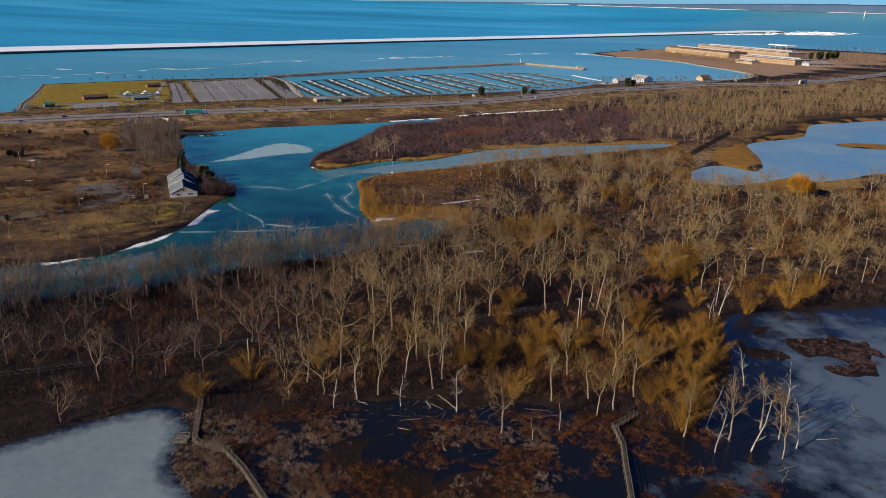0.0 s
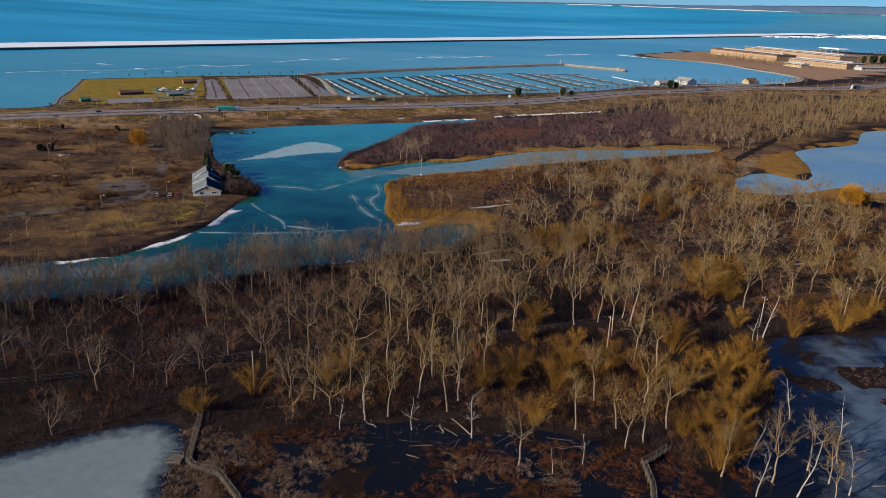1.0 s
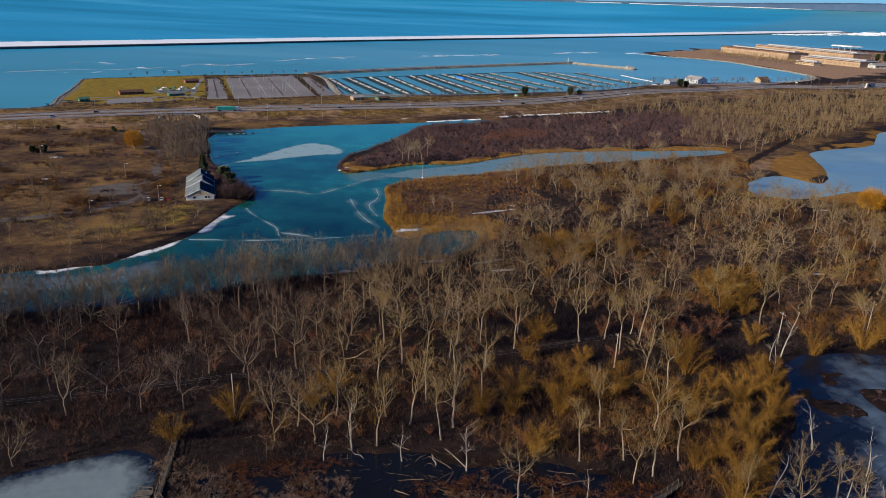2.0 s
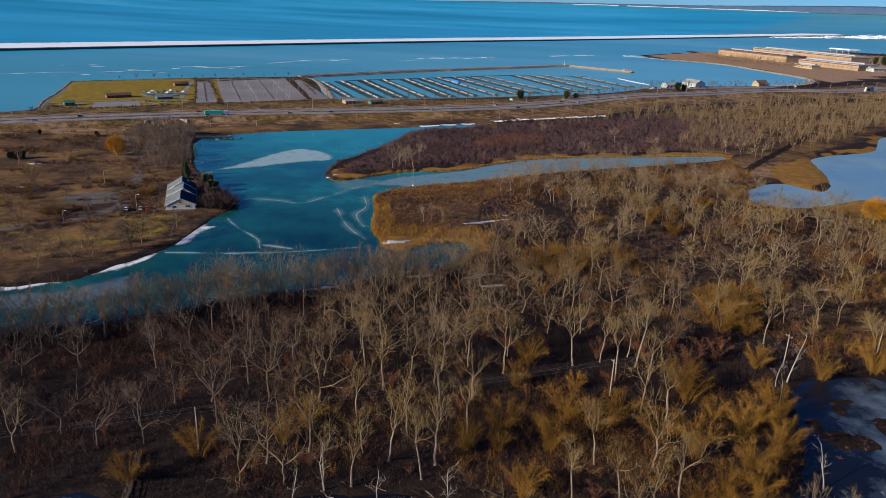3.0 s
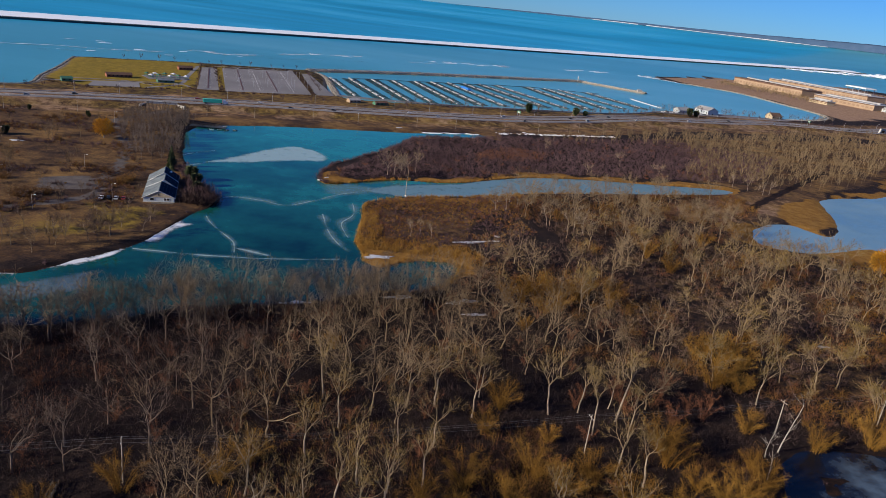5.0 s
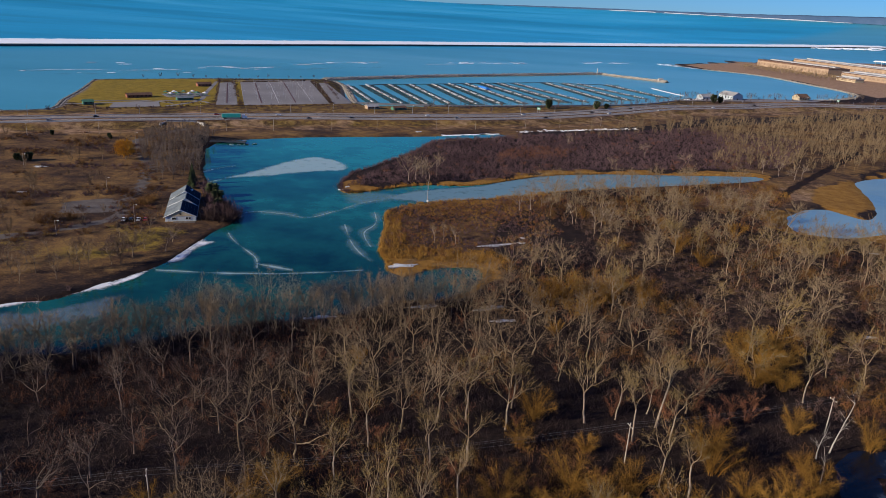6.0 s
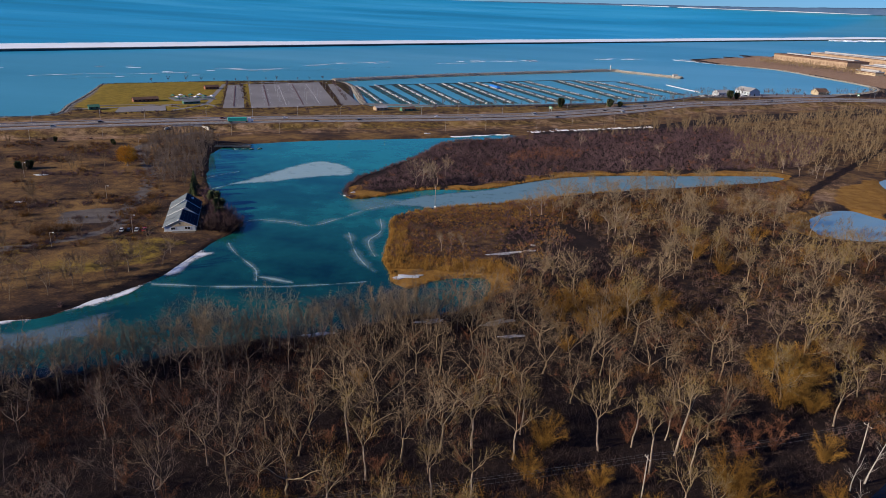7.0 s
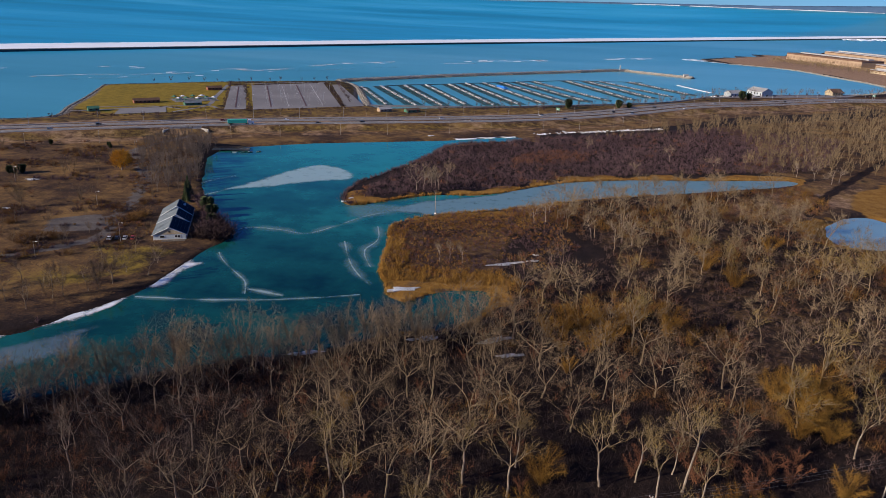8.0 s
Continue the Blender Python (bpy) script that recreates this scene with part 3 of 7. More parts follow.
def ground_height(x, y):
    x, y = np.asarray(x, float), np.asarray(y, float)
    z = 0.75 + 0.7 * (lumps(x, y, 38) - 0.5) * ramp01(y, 760, 600)
    coast = inside_depth(COAST, x, y)
    road = line_gap(ROAD_LINE, x, y)
    z = np.where(y > 560, z + 0.8 * ramp01(y, 560, 800), z)
    z = np.maximum(z, 4.0 - 3.6 * ramp01(road, 17, 30))
    ragged = 3.0 * (lumps(x, y, 9) - 0.5)
    for poly, depth in ((LAKE, 2.5), (POND_EAST, 1.2), (ICE_WEST, 1.0)):
        d = inside_depth(poly, x, y) + ragged + (poly is LAKE) * 11 * (lumps(x, y, 24) - 0.5) * ramp01(y, 345, 315)
        z = np.minimum(z, np.where(d > 0, -np.minimum(depth, 0.18 * d), 0.17 * -d))
    d = inside_depth(MARSH, x, y) + ragged
    bed = -0.10 + 1.1 * (lumps(x, y, 12, 4) - 0.52) - 0.45 * ramp01(x, 66, 100)
    isle = np.maximum(1 - np.hypot((x - 137) / 22, (y - 222) / 11), 1 - np.hypot((x - 158) / 12, (y - 200) / 7))
    bed = np.maximum(bed, np.clip(isle + 2.8 * (lumps(x, y, 9) - 0.5), -1, 0.5) * 0.8 - 0.05)
    z = np.minimum(z, np.where(d > 0, np.maximum(-0.35 * d, bed), 0.2 * -d + np.maximum(bed, 0)))
    z = np.minimum(z, np.where(coast < 0, np.maximum(-3.0, 0.3 * coast), 0.35 * coast))
    isle = 1 - np.hypot((x - 392) / 34, (y - 638) / 14)
    return np.maximum(z, np.clip(isle, -1, 0.3) * 2)


def axis(parts):
    out = [np.arange(a, b, s) for a, b, s in parts]
    return np.concatenate(out)


GRID = []


def land(x, y):
    """Height of the built ground at one place."""
    gx, gy, gz = GRID
    i, j = min(max(int(np.searchsorted(gx, x)) - 1, 0), len(gx) - 2), min(max(int(np.searchsorted(gy, y)) - 1, 0), len(gy) - 2)
    u, v = (x - gx[i]) / (gx[i + 1] - gx[i]), (y - gy[j]) / (gy[j + 1] - gy[j])
    return float((gz[j, i] * (1 - u) + gz[j, i + 1] * u) * (1 - v) + (gz[j + 1, i] * (1 - u) + gz[j + 1, i + 1] * u) * v)


def build_ground():
    gx = np.concatenate([[-4900, -3000, -2000, -1500, -1200, -1000, -850, -720], axis([(-620, -280, 6), (-280, 310, 3.4), (310, 640, 6)]), [660, 720, 800, 900, 1050, 1250, 1500, 1900, 2500, 3400, 4900]])
    gy = np.concatenate([[-1500, -800, -400, -150, -40, 30, 70], axis([(90, 560, 3.4), (560, 760, 4), (760, 1120, 6), (1120, 2000, 14)]), [2050, 2150, 2300, 2500, 2700, 2950, 3300]])
    x, y = np.meshgrid(gx, gy)
    z = ground_height(x, y)
    GRID.extend((gx, gy, z))
    ny, nx = x.shape
    i = (np.arange(ny - 1)[:, None] * nx + np.arange(nx - 1)[None]).ravel()
    me = mesh_np("ground", np.stack([x, y, z], -1).reshape(-1, 3), np.stack([i, i + 1, i + nx + 1, i + nx], 1), M["ground"], True)
    lake, marsh, coast, east = inside_depth(LAKE, x, y), inside_depth(MARSH, x, y), inside_depth(COAST, x, y), inside_depth(POND_EAST, x, y)
    wob = 14 * (lumps(x, y, 22) - 0.5)
    pen_n = inside_depth([(-90, 500), (-60, 620), (0, 700), (60, 640), (200, 640), (196, 612), (60, 570), (0, 515), (-80, 470)], x, y)
    pen_s = inside_depth([(-55, 345), (-55, 450), (-20, 476), (30, 510), (60, 505), (20, 440), (14, 400), (14, 345)], x, y)
    fray = lumps(x, y, 16, 4)
    reed = np.maximum(ramp01(-lake, 1 + 22 * fray, 22 * fray - 6) * ((pen_n > -10) | (pen_s > -4)) * ramp01(fray, 0.30, 0.5), 0)
    reed = np.where((pen_n > -14) & (y - 500 > (x + 85) * 1.1), 0.15 * reed, reed)
    reed = np.maximum(reed, ramp01(inside_depth([(-16, 362), (-18, 372), (0, 384), (14, 380), (12, 366), (4, 368)], x, y), -3, 1))
    reed = np.maximum(reed, ramp01(-east, 2 + 26 * fray, 20 * fray - 6) * ramp01(fray, 0.3, 0.62) * (x < 700) * (y > 462))
    reed = np.maximum(reed, ramp01(inside_depth([(200, 480), (255, 500), (300, 505), (290, 470), (230, 450)], x, y) + wob * 0.4, -4, 3))
    reed = np.maximum(reed, ramp01(inside_depth([(212, 545), (226, 585), (254, 612), (270, 590), (250, 540), (224, 518)], x, y) + wob * 0.5, -5, 5) * (0.75 + 0.4 * fray))
    lawn = ramp01(inside_depth([(-235, 335), (-160, 325), (-134, 350), (-132, 380), (-160, 386), (-185, 372), (-235, 360)], x, y) + wob * 0.8, -9, 9) * (0.12 + 0.6 * lumps(x, y, 14))
    lawn = np.maximum(lawn, ramp01(inside_depth([(-426, 712), (-444, 765), (-474, 866), (-375, 955), (-330, 900), (-290, 745), (-350, 690)], x, y), -3, 3))
    lawn = np.maximum(lawn, ramp01(inside_depth([(-280, 775), (-345, 950), (-338, 958), (-268, 785)], x, y), -3, 1))
    field = ramp01(inside_depth([(-620, 240), (-235, 280), (-170, 284), (-143, 304), (-128, 345), (-122, 400), (-160, 460), (-215, 560), (-260, 625), (-620, 440)], x, y) + wob, -10, 10)
    road = line_gap(ROAD_LINE, x, y)
    field = np.maximum(field, ramp01(road, 46, 30) * (coast > 2))
    field = np.maximum(field, (0.2 + 1.1 * lumps(x + 90, y, 26)) * ramp01(pen_s, 0, 12))
    field = np.maximum(field, ramp01(inside_depth([(105, 498), (150, 560), (197, 598), (232, 640), (285, 652), (272, 600), (250, 548), (212, 540), (178, 512)], x, y) + wob * 0.4, -8, 6))
    field = np.maximum(field, ramp01(inside_depth([(520, 900), (900, 1250), (1500, 1800), (1600, 1200), (700, 700)], x, y), -20, 40))
    field = np.maximum(field, 0.75 * ramp01(inside_depth([(165, 640), (205, 622), (280, 650), (350, 715), (400, 785), (520, 850), (900, 1050), (820, 1230), (420, 1000), (190, 840), (204, 720)], x, y), -15, 10))
    beyond = (y - np.interp(x, ROAD_LINE[:, 0], ROAD_LINE[:, 1])) > 0
    lawn = np.maximum(lawn, 0.40 * ramp01(road, 15, 22) * beyond * (coast > 1) * ramp01(x, 330, 250))
    field = np.maximum(field, ramp01(road, 70, 60) * (coast > 2))
    field = np.maximum(field, ramp01(road, 112, 95) * (y > 600) * (x < 20) * ~(pen_n > -6))
    lawn = np.maximum(lawn, 0.42 * ramp01(road, 15, 19) * ramp01(road, 40, 34) * ~beyond)
    reed = np.maximum(reed, 0.5 * ramp01(np.abs(road - 37), 4, 1.5) * ~beyond * (lake < -2))
    mud = np.maximum(ramp01(marsh, -4, 3), 0.9 * ramp01(lake, -2.5, 0.5) * ramp01(y, 640, 560))
    mud = np.maximum(mud, 0.8 * ramp01(line_gap(np.array([(180, 524), (206, 573), (250, 640), (294, 705), (330, 760)]), x, y), 4.5, 2.5))
    gravel = np.maximum(ramp01(line_gap(TRACK_LINE, x, y), 3.6, 2.4), ramp01(inside_depth([(-185, 392), (-176, 398), (-196, 420), (-215, 405), (-205, 385)], x, y) + wob * 0.4, -2, 2))
    gravel = np.maximum(gravel, ramp01(coast, 7, 3) * (y > 640))
    verge = (0.12 + 0.55 * lumps(x, y, 14)) * ramp01(road, 62, 46) * (coast > 2)
    brown = ramp01(inside_depth([(600, 1330), (560, 1600), (420, 1790), (390, 1880), (640, 2230), (1100, 2600), (1500, 2200), (900, 1650)], x, y), -10, 20)
    field = np.maximum(field, 0.42 * ramp01(inside_depth([(60, 330), (112, 270), (200, 276), (330, 322), (330, 440), (270, 462), (172, 470), (168, 500), (190, 560), (92, 536), (40, 500)], x, y) + wob, -8, 14))
    meadow = ramp01(inside_depth([(105, 498), (150, 556), (197, 592), (228, 630), (250, 600), (230, 552), (205, 540), (178, 512)], x, y) + wob * 0.6, -6, 8)
    brown = np.maximum(np.maximum(brown, verge), (0.2 + 0.5 * fray) * meadow)
    for name, chans in (("cover_a", (reed, lawn, field)), ("cover_b", (mud, gravel, brown))):
        at = me.color_attributes.new(name, "FLOAT_COLOR", "POINT")
        at.data.foreach_set("color", np.stack([np.broadcast_to(c, x.shape) for c in chans] + [np.ones(x.shape)], -1).astype(np.float32).ravel())
    tagged(new("ground", me), "flat winter lakeside land with leaf litter, dry grass and mud", "ground", kind="structure")


build_ground()


def water_sheet(name, poly, material, label, z=0.0, grow=8.0):
    """A flat sheet a little larger than its outline; the banks cover its rim."""
    p = np.asarray(poly)
    lo, hi = p.min(0) - grow, p.max(0) + grow
    gx, gy = np.linspace(lo[0], hi[0], 90), np.linspace(lo[1], hi[1], 90)
    x, y = np.meshgrid(gx, gy)
    keep = inside_depth(p, x, y) > -max(grow, (hi - lo).max() / 60)
    i = (np.arange(89)[:, None] * 90 + np.arange(89)[None]).ravel()
    q = np.stack([i, i + 1, i + 91, i + 90], 1)
    q = q[keep.ravel()[q].all(1)]
    used, back = np.unique(q, return_inverse=True)
    v = np.stack([x.ravel(), y.ravel(), np.full(x.size, z)], 1)[used]
    me = mesh_np(name, v, back.reshape(q.shape), material)
    at = me.attributes.new("edge", "FLOAT", "POINT")
    at.data.foreach_set("value", np.clip(inside_depth(p, v[:, 0], v[:, 1]) / 24, 0, 1).astype(np.float32))
    return tagged(new(name, me), label, "water", kind="structure")


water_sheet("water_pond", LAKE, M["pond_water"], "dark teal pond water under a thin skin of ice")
water_sheet("water_pond_east", POND_EAST, M["blue_ice"], "frozen pond with blue-grey ice")
water_sheet("water_pond_west", ICE_WEST, M["grey_ice"], "frozen pond with smooth grey-white ice", 0.014, 3.0)
water_sheet("water_marsh", MARSH, M["marsh_ice"], "dark marsh water turning to blue-grey ice")


def build_lake():
    th = np.radians(np.linspace(-4, 184, 260))
    sx, sy = ROAD_LINE[:, 0], ROAD_LINE[:, 1]
    ang = np.arctan2(sy, sx)
    order = np.argsort(ang)
    start = np.interp(th, ang[order], np.hypot(sx, sy)[order], left=3200, right=980)
    k = np.linspace(0, 1, 90) ** 1.6
    r = start[None] + (RISE_TO + 15 - start[None]) * k[:, None]
    v = np.stack([r * np.cos(th), r * np.sin(th), far_rise(r * np.cos(th), r * np.sin(th))], -1).reshape(-1, 3)
    w = len(th)
    i = (np.arange(89)[:, None] * w + np.arange(w - 1)[None]).ravel()
    me = mesh_np("water_lake", v, np.stack([i, i + w, i + w + 1, i + 1], 1), M["lake_water"], True)
    wall_line = np.array(WALL_PLAN, float)
    within = inside_depth(np.concatenate([wall_line, [(5200, 4600), (5200, -2000), (-2200, -2000)]]), v[:, 0], v[:, 1])
    me.attributes.new("harbour", "FLOAT", "POINT").data.foreach_set("value", ramp01(within, -30, 120).astype(np.float32))
    tagged(new("water_lake", me), "wide open blue lake with wind streaks, greyer inside the breakwater", "lake", kind="structure")
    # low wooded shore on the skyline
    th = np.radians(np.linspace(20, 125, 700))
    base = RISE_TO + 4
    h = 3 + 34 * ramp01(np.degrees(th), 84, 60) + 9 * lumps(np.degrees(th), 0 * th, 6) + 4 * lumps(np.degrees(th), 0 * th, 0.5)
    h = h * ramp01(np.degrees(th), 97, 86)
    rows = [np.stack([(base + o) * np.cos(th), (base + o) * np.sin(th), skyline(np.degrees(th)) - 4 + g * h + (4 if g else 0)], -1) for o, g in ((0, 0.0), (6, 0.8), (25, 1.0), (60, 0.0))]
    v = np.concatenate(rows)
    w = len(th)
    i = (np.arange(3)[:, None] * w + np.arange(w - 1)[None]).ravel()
    tagged(new("far_shore", mesh_np("far_shore", v, np.stack([i, i + 1, i + w + 1, i + w], 1), M["far_hill_haze"], True)), "low wooded shore across the lake, coloured with blue haze", "far shore", kind="structure")


build_lake()


# ---- roads ----
def offset_line(line, d):
    g = np.gradient(line, axis=0)
    g /= np.linalg.norm(g, axis=1, keepdims=True)
    return line + np.stack([-g[:, 1], g[:, 0]], 1) * d


def ribbon(line, a, b, z, thick=0.12):
    """A strip from offset a to offset b along a line, with its own thickness."""
    p, q = offset_line(line, a), offset_line(line, b)
    k = len(p)
    z = np.broadcast_to(z, (k,))
    v = np.concatenate([np.c_[p, z], np.c_[q, z], np.c_[p, z - thick], np.c_[q, z - thick]])
    i = np.arange(k - 1)
    f = [np.stack([a0, a1, b1, b0], 1) for a0, a1, b0, b1 in ((i, i + 1, i + k, i + k + 1), (i + 2 * k, i + 2 * k + 1, i, i + 1), (i + k, i + k + 1, i + 3 * k, i + 3 * k + 1))]
    f = np.concatenate(f)
    return v, np.concatenate([f[:, [0, 1, 2]], f[:, [0, 2, 3]]])


def strip(name, line, a, b, z, material, label, category, parent=None, thick=0.12):
    s = Soup()
    s.add(*ribbon(line, a, b, z, thick))
    if parent:
        return part(name, s, material, parent, label)
    return whole(name, s, material, label, category, "structure")


road = strip("road", ROAD_LINE, -13.5, -3.0, 4.06, M["asphalt"], "grey asphalt highway carriageway on a low embankment", "road")
strip("road", ROAD_LINE, 3.0, 13.5, 4.06, M["asphalt"], "grey asphalt highway carriageway on a low embankment", "road")
for o in (-12.8, -4.0, 4.0, 12.8):
    strip("edge_line", ROAD_LINE, o - 0.12, o + 0.12, 4.075, M["paint_white"], "white painted edge line", "", road, 0.01)
dashes = Soup()
for o in (-8.4, 8.4):
    lane = offset_line(ROAD_LINE, o)
    for a, b in zip(lane[:-1], lane[1:]):
        d = (b - a) / np.linalg.norm(b - a)
        dashes.box((*(a + d * 2), 4.066), (3.0, 0.15, 0.01), math.atan2(d[1], d[0]))
part("lane_dashes", dashes, M["paint_white"], road)
strip("guard_rail", ROAD_LINE, -0.06, 0.06, 4.75, M["steel"], "galvanised guard rail", "", road, 0.32)
for o in (-14.6, 14.6):
    strip("guard_rail", ROAD_LINE, o - 0.06, o + 0.06, 4.75, M["steel"], "galvanised guard rail", "", road, 0.32)
strip("service_road", SERVICE_LINE, -4, 4, ground_height(SERVICE_LINE[:, 0], SERVICE_LINE[:, 1]).clip(1.3, 3) + 0.3, M["asphalt"], "narrow asphalt shore road beside the highway", "road", None, 1.6)


# ---- trees and plants ----
def unit(v):
    return v / max(np.linalg.norm(v), 1e-6)


def grow_tree(r, height, limbs, spread=0.6, fork=(0.25, 0.4), rise=0.3, depth=4, kids=3, twigs=6, thick=0.0115, twig_r=0.019, twig_len=(0.035, 0.085), bend=0.2):
    """A bare broad-crowned tree: trunk, limbs that fork again and again, and a fringe of twigs."""
    crown, boughs, arms = Soup(), Soup(), []
    up = np.array([0, 0, 1.0])
    hf, rb = height * r.uniform(*fork), height * thick
    tip = np.array([r.randn() * 0.07, r.randn() * 0.07, 1.0])
    base = np.array([np.zeros(3), tip * 0.6] + [tip * hf * k / 3 + np.r_[r.randn(2) * 0.006 * height, 0] for k in (1, 2, 3)])
    trunk = Soup().pipe(base, [rb * 1.6, rb * 1.12, rb, rb * 0.92, rb * 0.8], 6)
    t0, t1, tr = [], [], []

    def branch(p, d, ln, rad, level, soup):
        segs = 1 if level == depth else (4, 3, 2, 2)[level - 1]
        pts, dirs = [np.asarray(p, float)], []
        for k in range(segs):
            d = unit(d + r.randn(3) * bend + up * rise * 0.32)
            dirs.append(d)
            pts.append(pts[-1] + d * ln / segs)
        end = max(rad * 0.55, twig_r)
        soup.pipe(pts, np.linspace(rad, end, segs + 1), (5, 4, 3, 3, 3)[level - 1])

        def along(f):
            k = min(int(f * segs), segs - 1)
            return pts[k] + (pts[k + 1] - pts[k]) * (f * segs - k), dirs[k], rad + (end - rad) * f

        if level < depth:
            n, turn = kids + (r.rand() < 0.4), r.uniform(0, 6.283)
            for c in range(n):
                q, dk, rk = along(1.0 if c == 0 else r.uniform(0.3, 0.97))
                u = unit(np.cross(dk, (0.3, 1.0, 0.2)))
                a = turn + c * 2.4 + r.uniform(-0.5, 0.5)
                side = u * math.cos(a) + np.cross(dk, u) * math.sin(a)
                tilt = r.uniform(0.15, 0.4) if c == 0 else r.uniform(0.5, 0.95)
                branch(q, unit(dk * math.cos(tilt) + side * math.sin(tilt) + up * rise * 0.35), ln * r.uniform(0.5, 0.78), max(rk * (0.8 if c == 0 else 0.62), twig_r * 1.25), level + 1, boughs)
        if level >= depth - 1:
            for _ in range(twigs if level == depth else twigs // 2):
                q, dk, rk = along(r.uniform(0.2, 1.0))
                t0.append(q)
                t1.append(q + unit(dk + r.randn(3) * 0.55 + up * rise * 0.4) * height * r.uniform(*twig_len))
                tr.append(twig_r * r.uniform(0.75, 1.1))

    ln = (height - hf) * 0.44
    for li in range(limbs):
        az = li * 2 * math.pi / limbs + r.uniform(-0.5, 0.5)
        lean = spread * (0.2 if li == limbs - 1 else r.uniform(0.6, 1.1))
        start = base[-1] - tip * 0.1 if li < 3 else base[-2] + (base[-1] - base[-2]) * r.uniform(0.1, 1.0)
        arm = Soup()
        branch(start, unit(np.array([math.cos(az) * math.sin(lean), math.sin(az) * math.sin(lean), math.cos(lean)])), ln * r.uniform(0.85, 1.2), rb * (0.62 if li < 3 else 0.5), 1, arm)
        arms.append(arm)
    crown.blades(np.array(t0), np.array(t1), np.array(tr))
    scale = height / max(np.array(t1)[:, 2].max(), 1.0)
    for soup in [trunk, boughs, crown] + arms:
        soup.v = [v * scale for v in soup.v]
    return trunk, arms + [boughs], crown


def flat_kind(made):
    """Trunk, limbs and crown in one list."""
    return [made[0], *made[1], made[2]]


def grow_willow(r, height, stems, twigs, twig_r=0.04):
    """A many-stemmed thicket, rounded, hazy with fine shoots."""
    crown, arms = Soup(), []
    t0, t1 = [], []
    for s in range(stems):
        az, w = s * 2.4 + r.uniform(-0.5, 0.5), math.sqrt(r.rand()) * 1.05
        ln = height * r.uniform(0.7, 0.95) * (1.0 - 0.22 * w)
        base = np.r_[r.randn(2) * 0.05 * height, 0]
        side = np.array([math.cos(az), math.sin(az), 0.0])
        line = [base, base + side * ln * 0.16 * w + [0, 0, ln * 0.32], base + side * ln * 0.42 * w + [0, 0, ln * 0.66] + r.randn(3) * 0.02 * height, base + side * ln * 0.72 * w + [0, 0, ln * 0.92] + r.randn(3) * 0.03 * height]
        arms.append(Soup().pipe(line, height * np.array([0.006, 0.005, 0.0035, 0.002]), 4))
        for q in range(twigs):
            f = 3 * r.uniform(0.04, 0.99) ** 0.7
            k = min(int(f), 2)
            p = line[k] + (line[k + 1] - line[k]) * (f - k)
            d = unit(unit(line[k + 1] - line[k]) * 0.3 + side * 0.2 + r.randn(3) * 0.7 + np.array([0, 0, 0.15]))
            e = p + d * r.uniform(0.05, 0.13) * height
            t0 += [p, p + (e - p) * 0.6]
            t1 += [e, p + (e - p) * 0.6 + unit(d + r.randn(3) * 0.4) * r.uniform(0.05, 0.13) * height]
    crown.blades(np.array(t0), np.array(t1), twig_r)
    stems_soup = Soup()
    for arm in arms[1:]:
        stems_soup.add(arm.v[0], arm.f[0])
    return arms[0], [stems_soup], crown


def grow_snag(r, height, limbs):
    """A dead, bleached tree: bare trunk with a few broken limbs."""
    crown, arms = Soup(), []
    p, rad = np.zeros(3), height * 0.0125
    d = unit(np.array([r.randn() * 0.12, r.randn() * 0.12, 1]))
    line, radii = [p], [rad * 1.3]
    for k in range(5):
        q = p + d * height / 5
        if k >= 1:
            for _ in range(limbs):
                az = r.uniform(0, 6.283)
                s = p + (q - p) * r.rand()
                e = unit(np.array([math.cos(az), math.sin(az), r.uniform(0.5, 1.6)]))
                ln = height * r.uniform(0.12, 0.30)
                m = s + e * ln * 0.55
                t = m + unit(e + r.randn(3) * 0.35 + np.array([0, 0, 0.3])) * ln * 0.45
                arms.append(Soup().pipe([s, m, t], [rad * 0.5, rad * 0.32, rad * 0.1], 4))
                for _q in range(5):
                    crown.spikes([m + (t - m) * r.rand()], [m + unit(e + r.randn(3) * 0.7) * ln * 0.7], rad * 0.13)
        p, rad = q, rad * 0.80
        line.append(p)
        radii.append(rad)
        d = unit(d + np.r_[r.randn(2) * 0.13, 0.1])
    return Soup().pipe(line, radii, 6), arms, crown


def grow_far(r, height, twigs, twig_r):
    """A bare tree for the distance."""
    crown, arms = Soup(), []
    hf = height * r.uniform(0.2, 0.4)
    trunk = Soup().pipe([(0, 0, 0), (0, 0, hf)], [height * 0.010, height * 0.008], 3)
    t0, t1 = [], []
    for li in range(4):
        az, out = li * 1.57 + r.uniform(-0.5, 0.5), height * r.uniform(0.1, 0.3)
        tip = np.array([math.cos(az) * out, math.sin(az) * out, height * r.uniform(0.7, 0.95)])
        mid = np.array([tip[0] * 0.6, tip[1] * 0.6, hf + (tip[2] - hf) * 0.45])
        arms.append(Soup().pipe([(0, 0, hf - 0.1), mid, tip], [height * 0.007, height * 0.005, height * 0.002], 3))
        for q in range(twigs):
            f = r.rand()
            p = np.array([0, 0, hf]) + (mid - [0, 0, hf]) * (0.3 + 0.7 * f) if q % 3 == 0 else mid + (tip - mid) * f
            t0.append(p)
            t1.append(p + unit(np.array([math.cos(az) * 0.5, math.sin(az) * 0.5, 0.5]) + r.randn(3) * 0.6) * height * r.uniform(0.08, 0.19))
    crown.blades(np.array(t0), np.array(t1), twig_r)
    return trunk, arms, crown


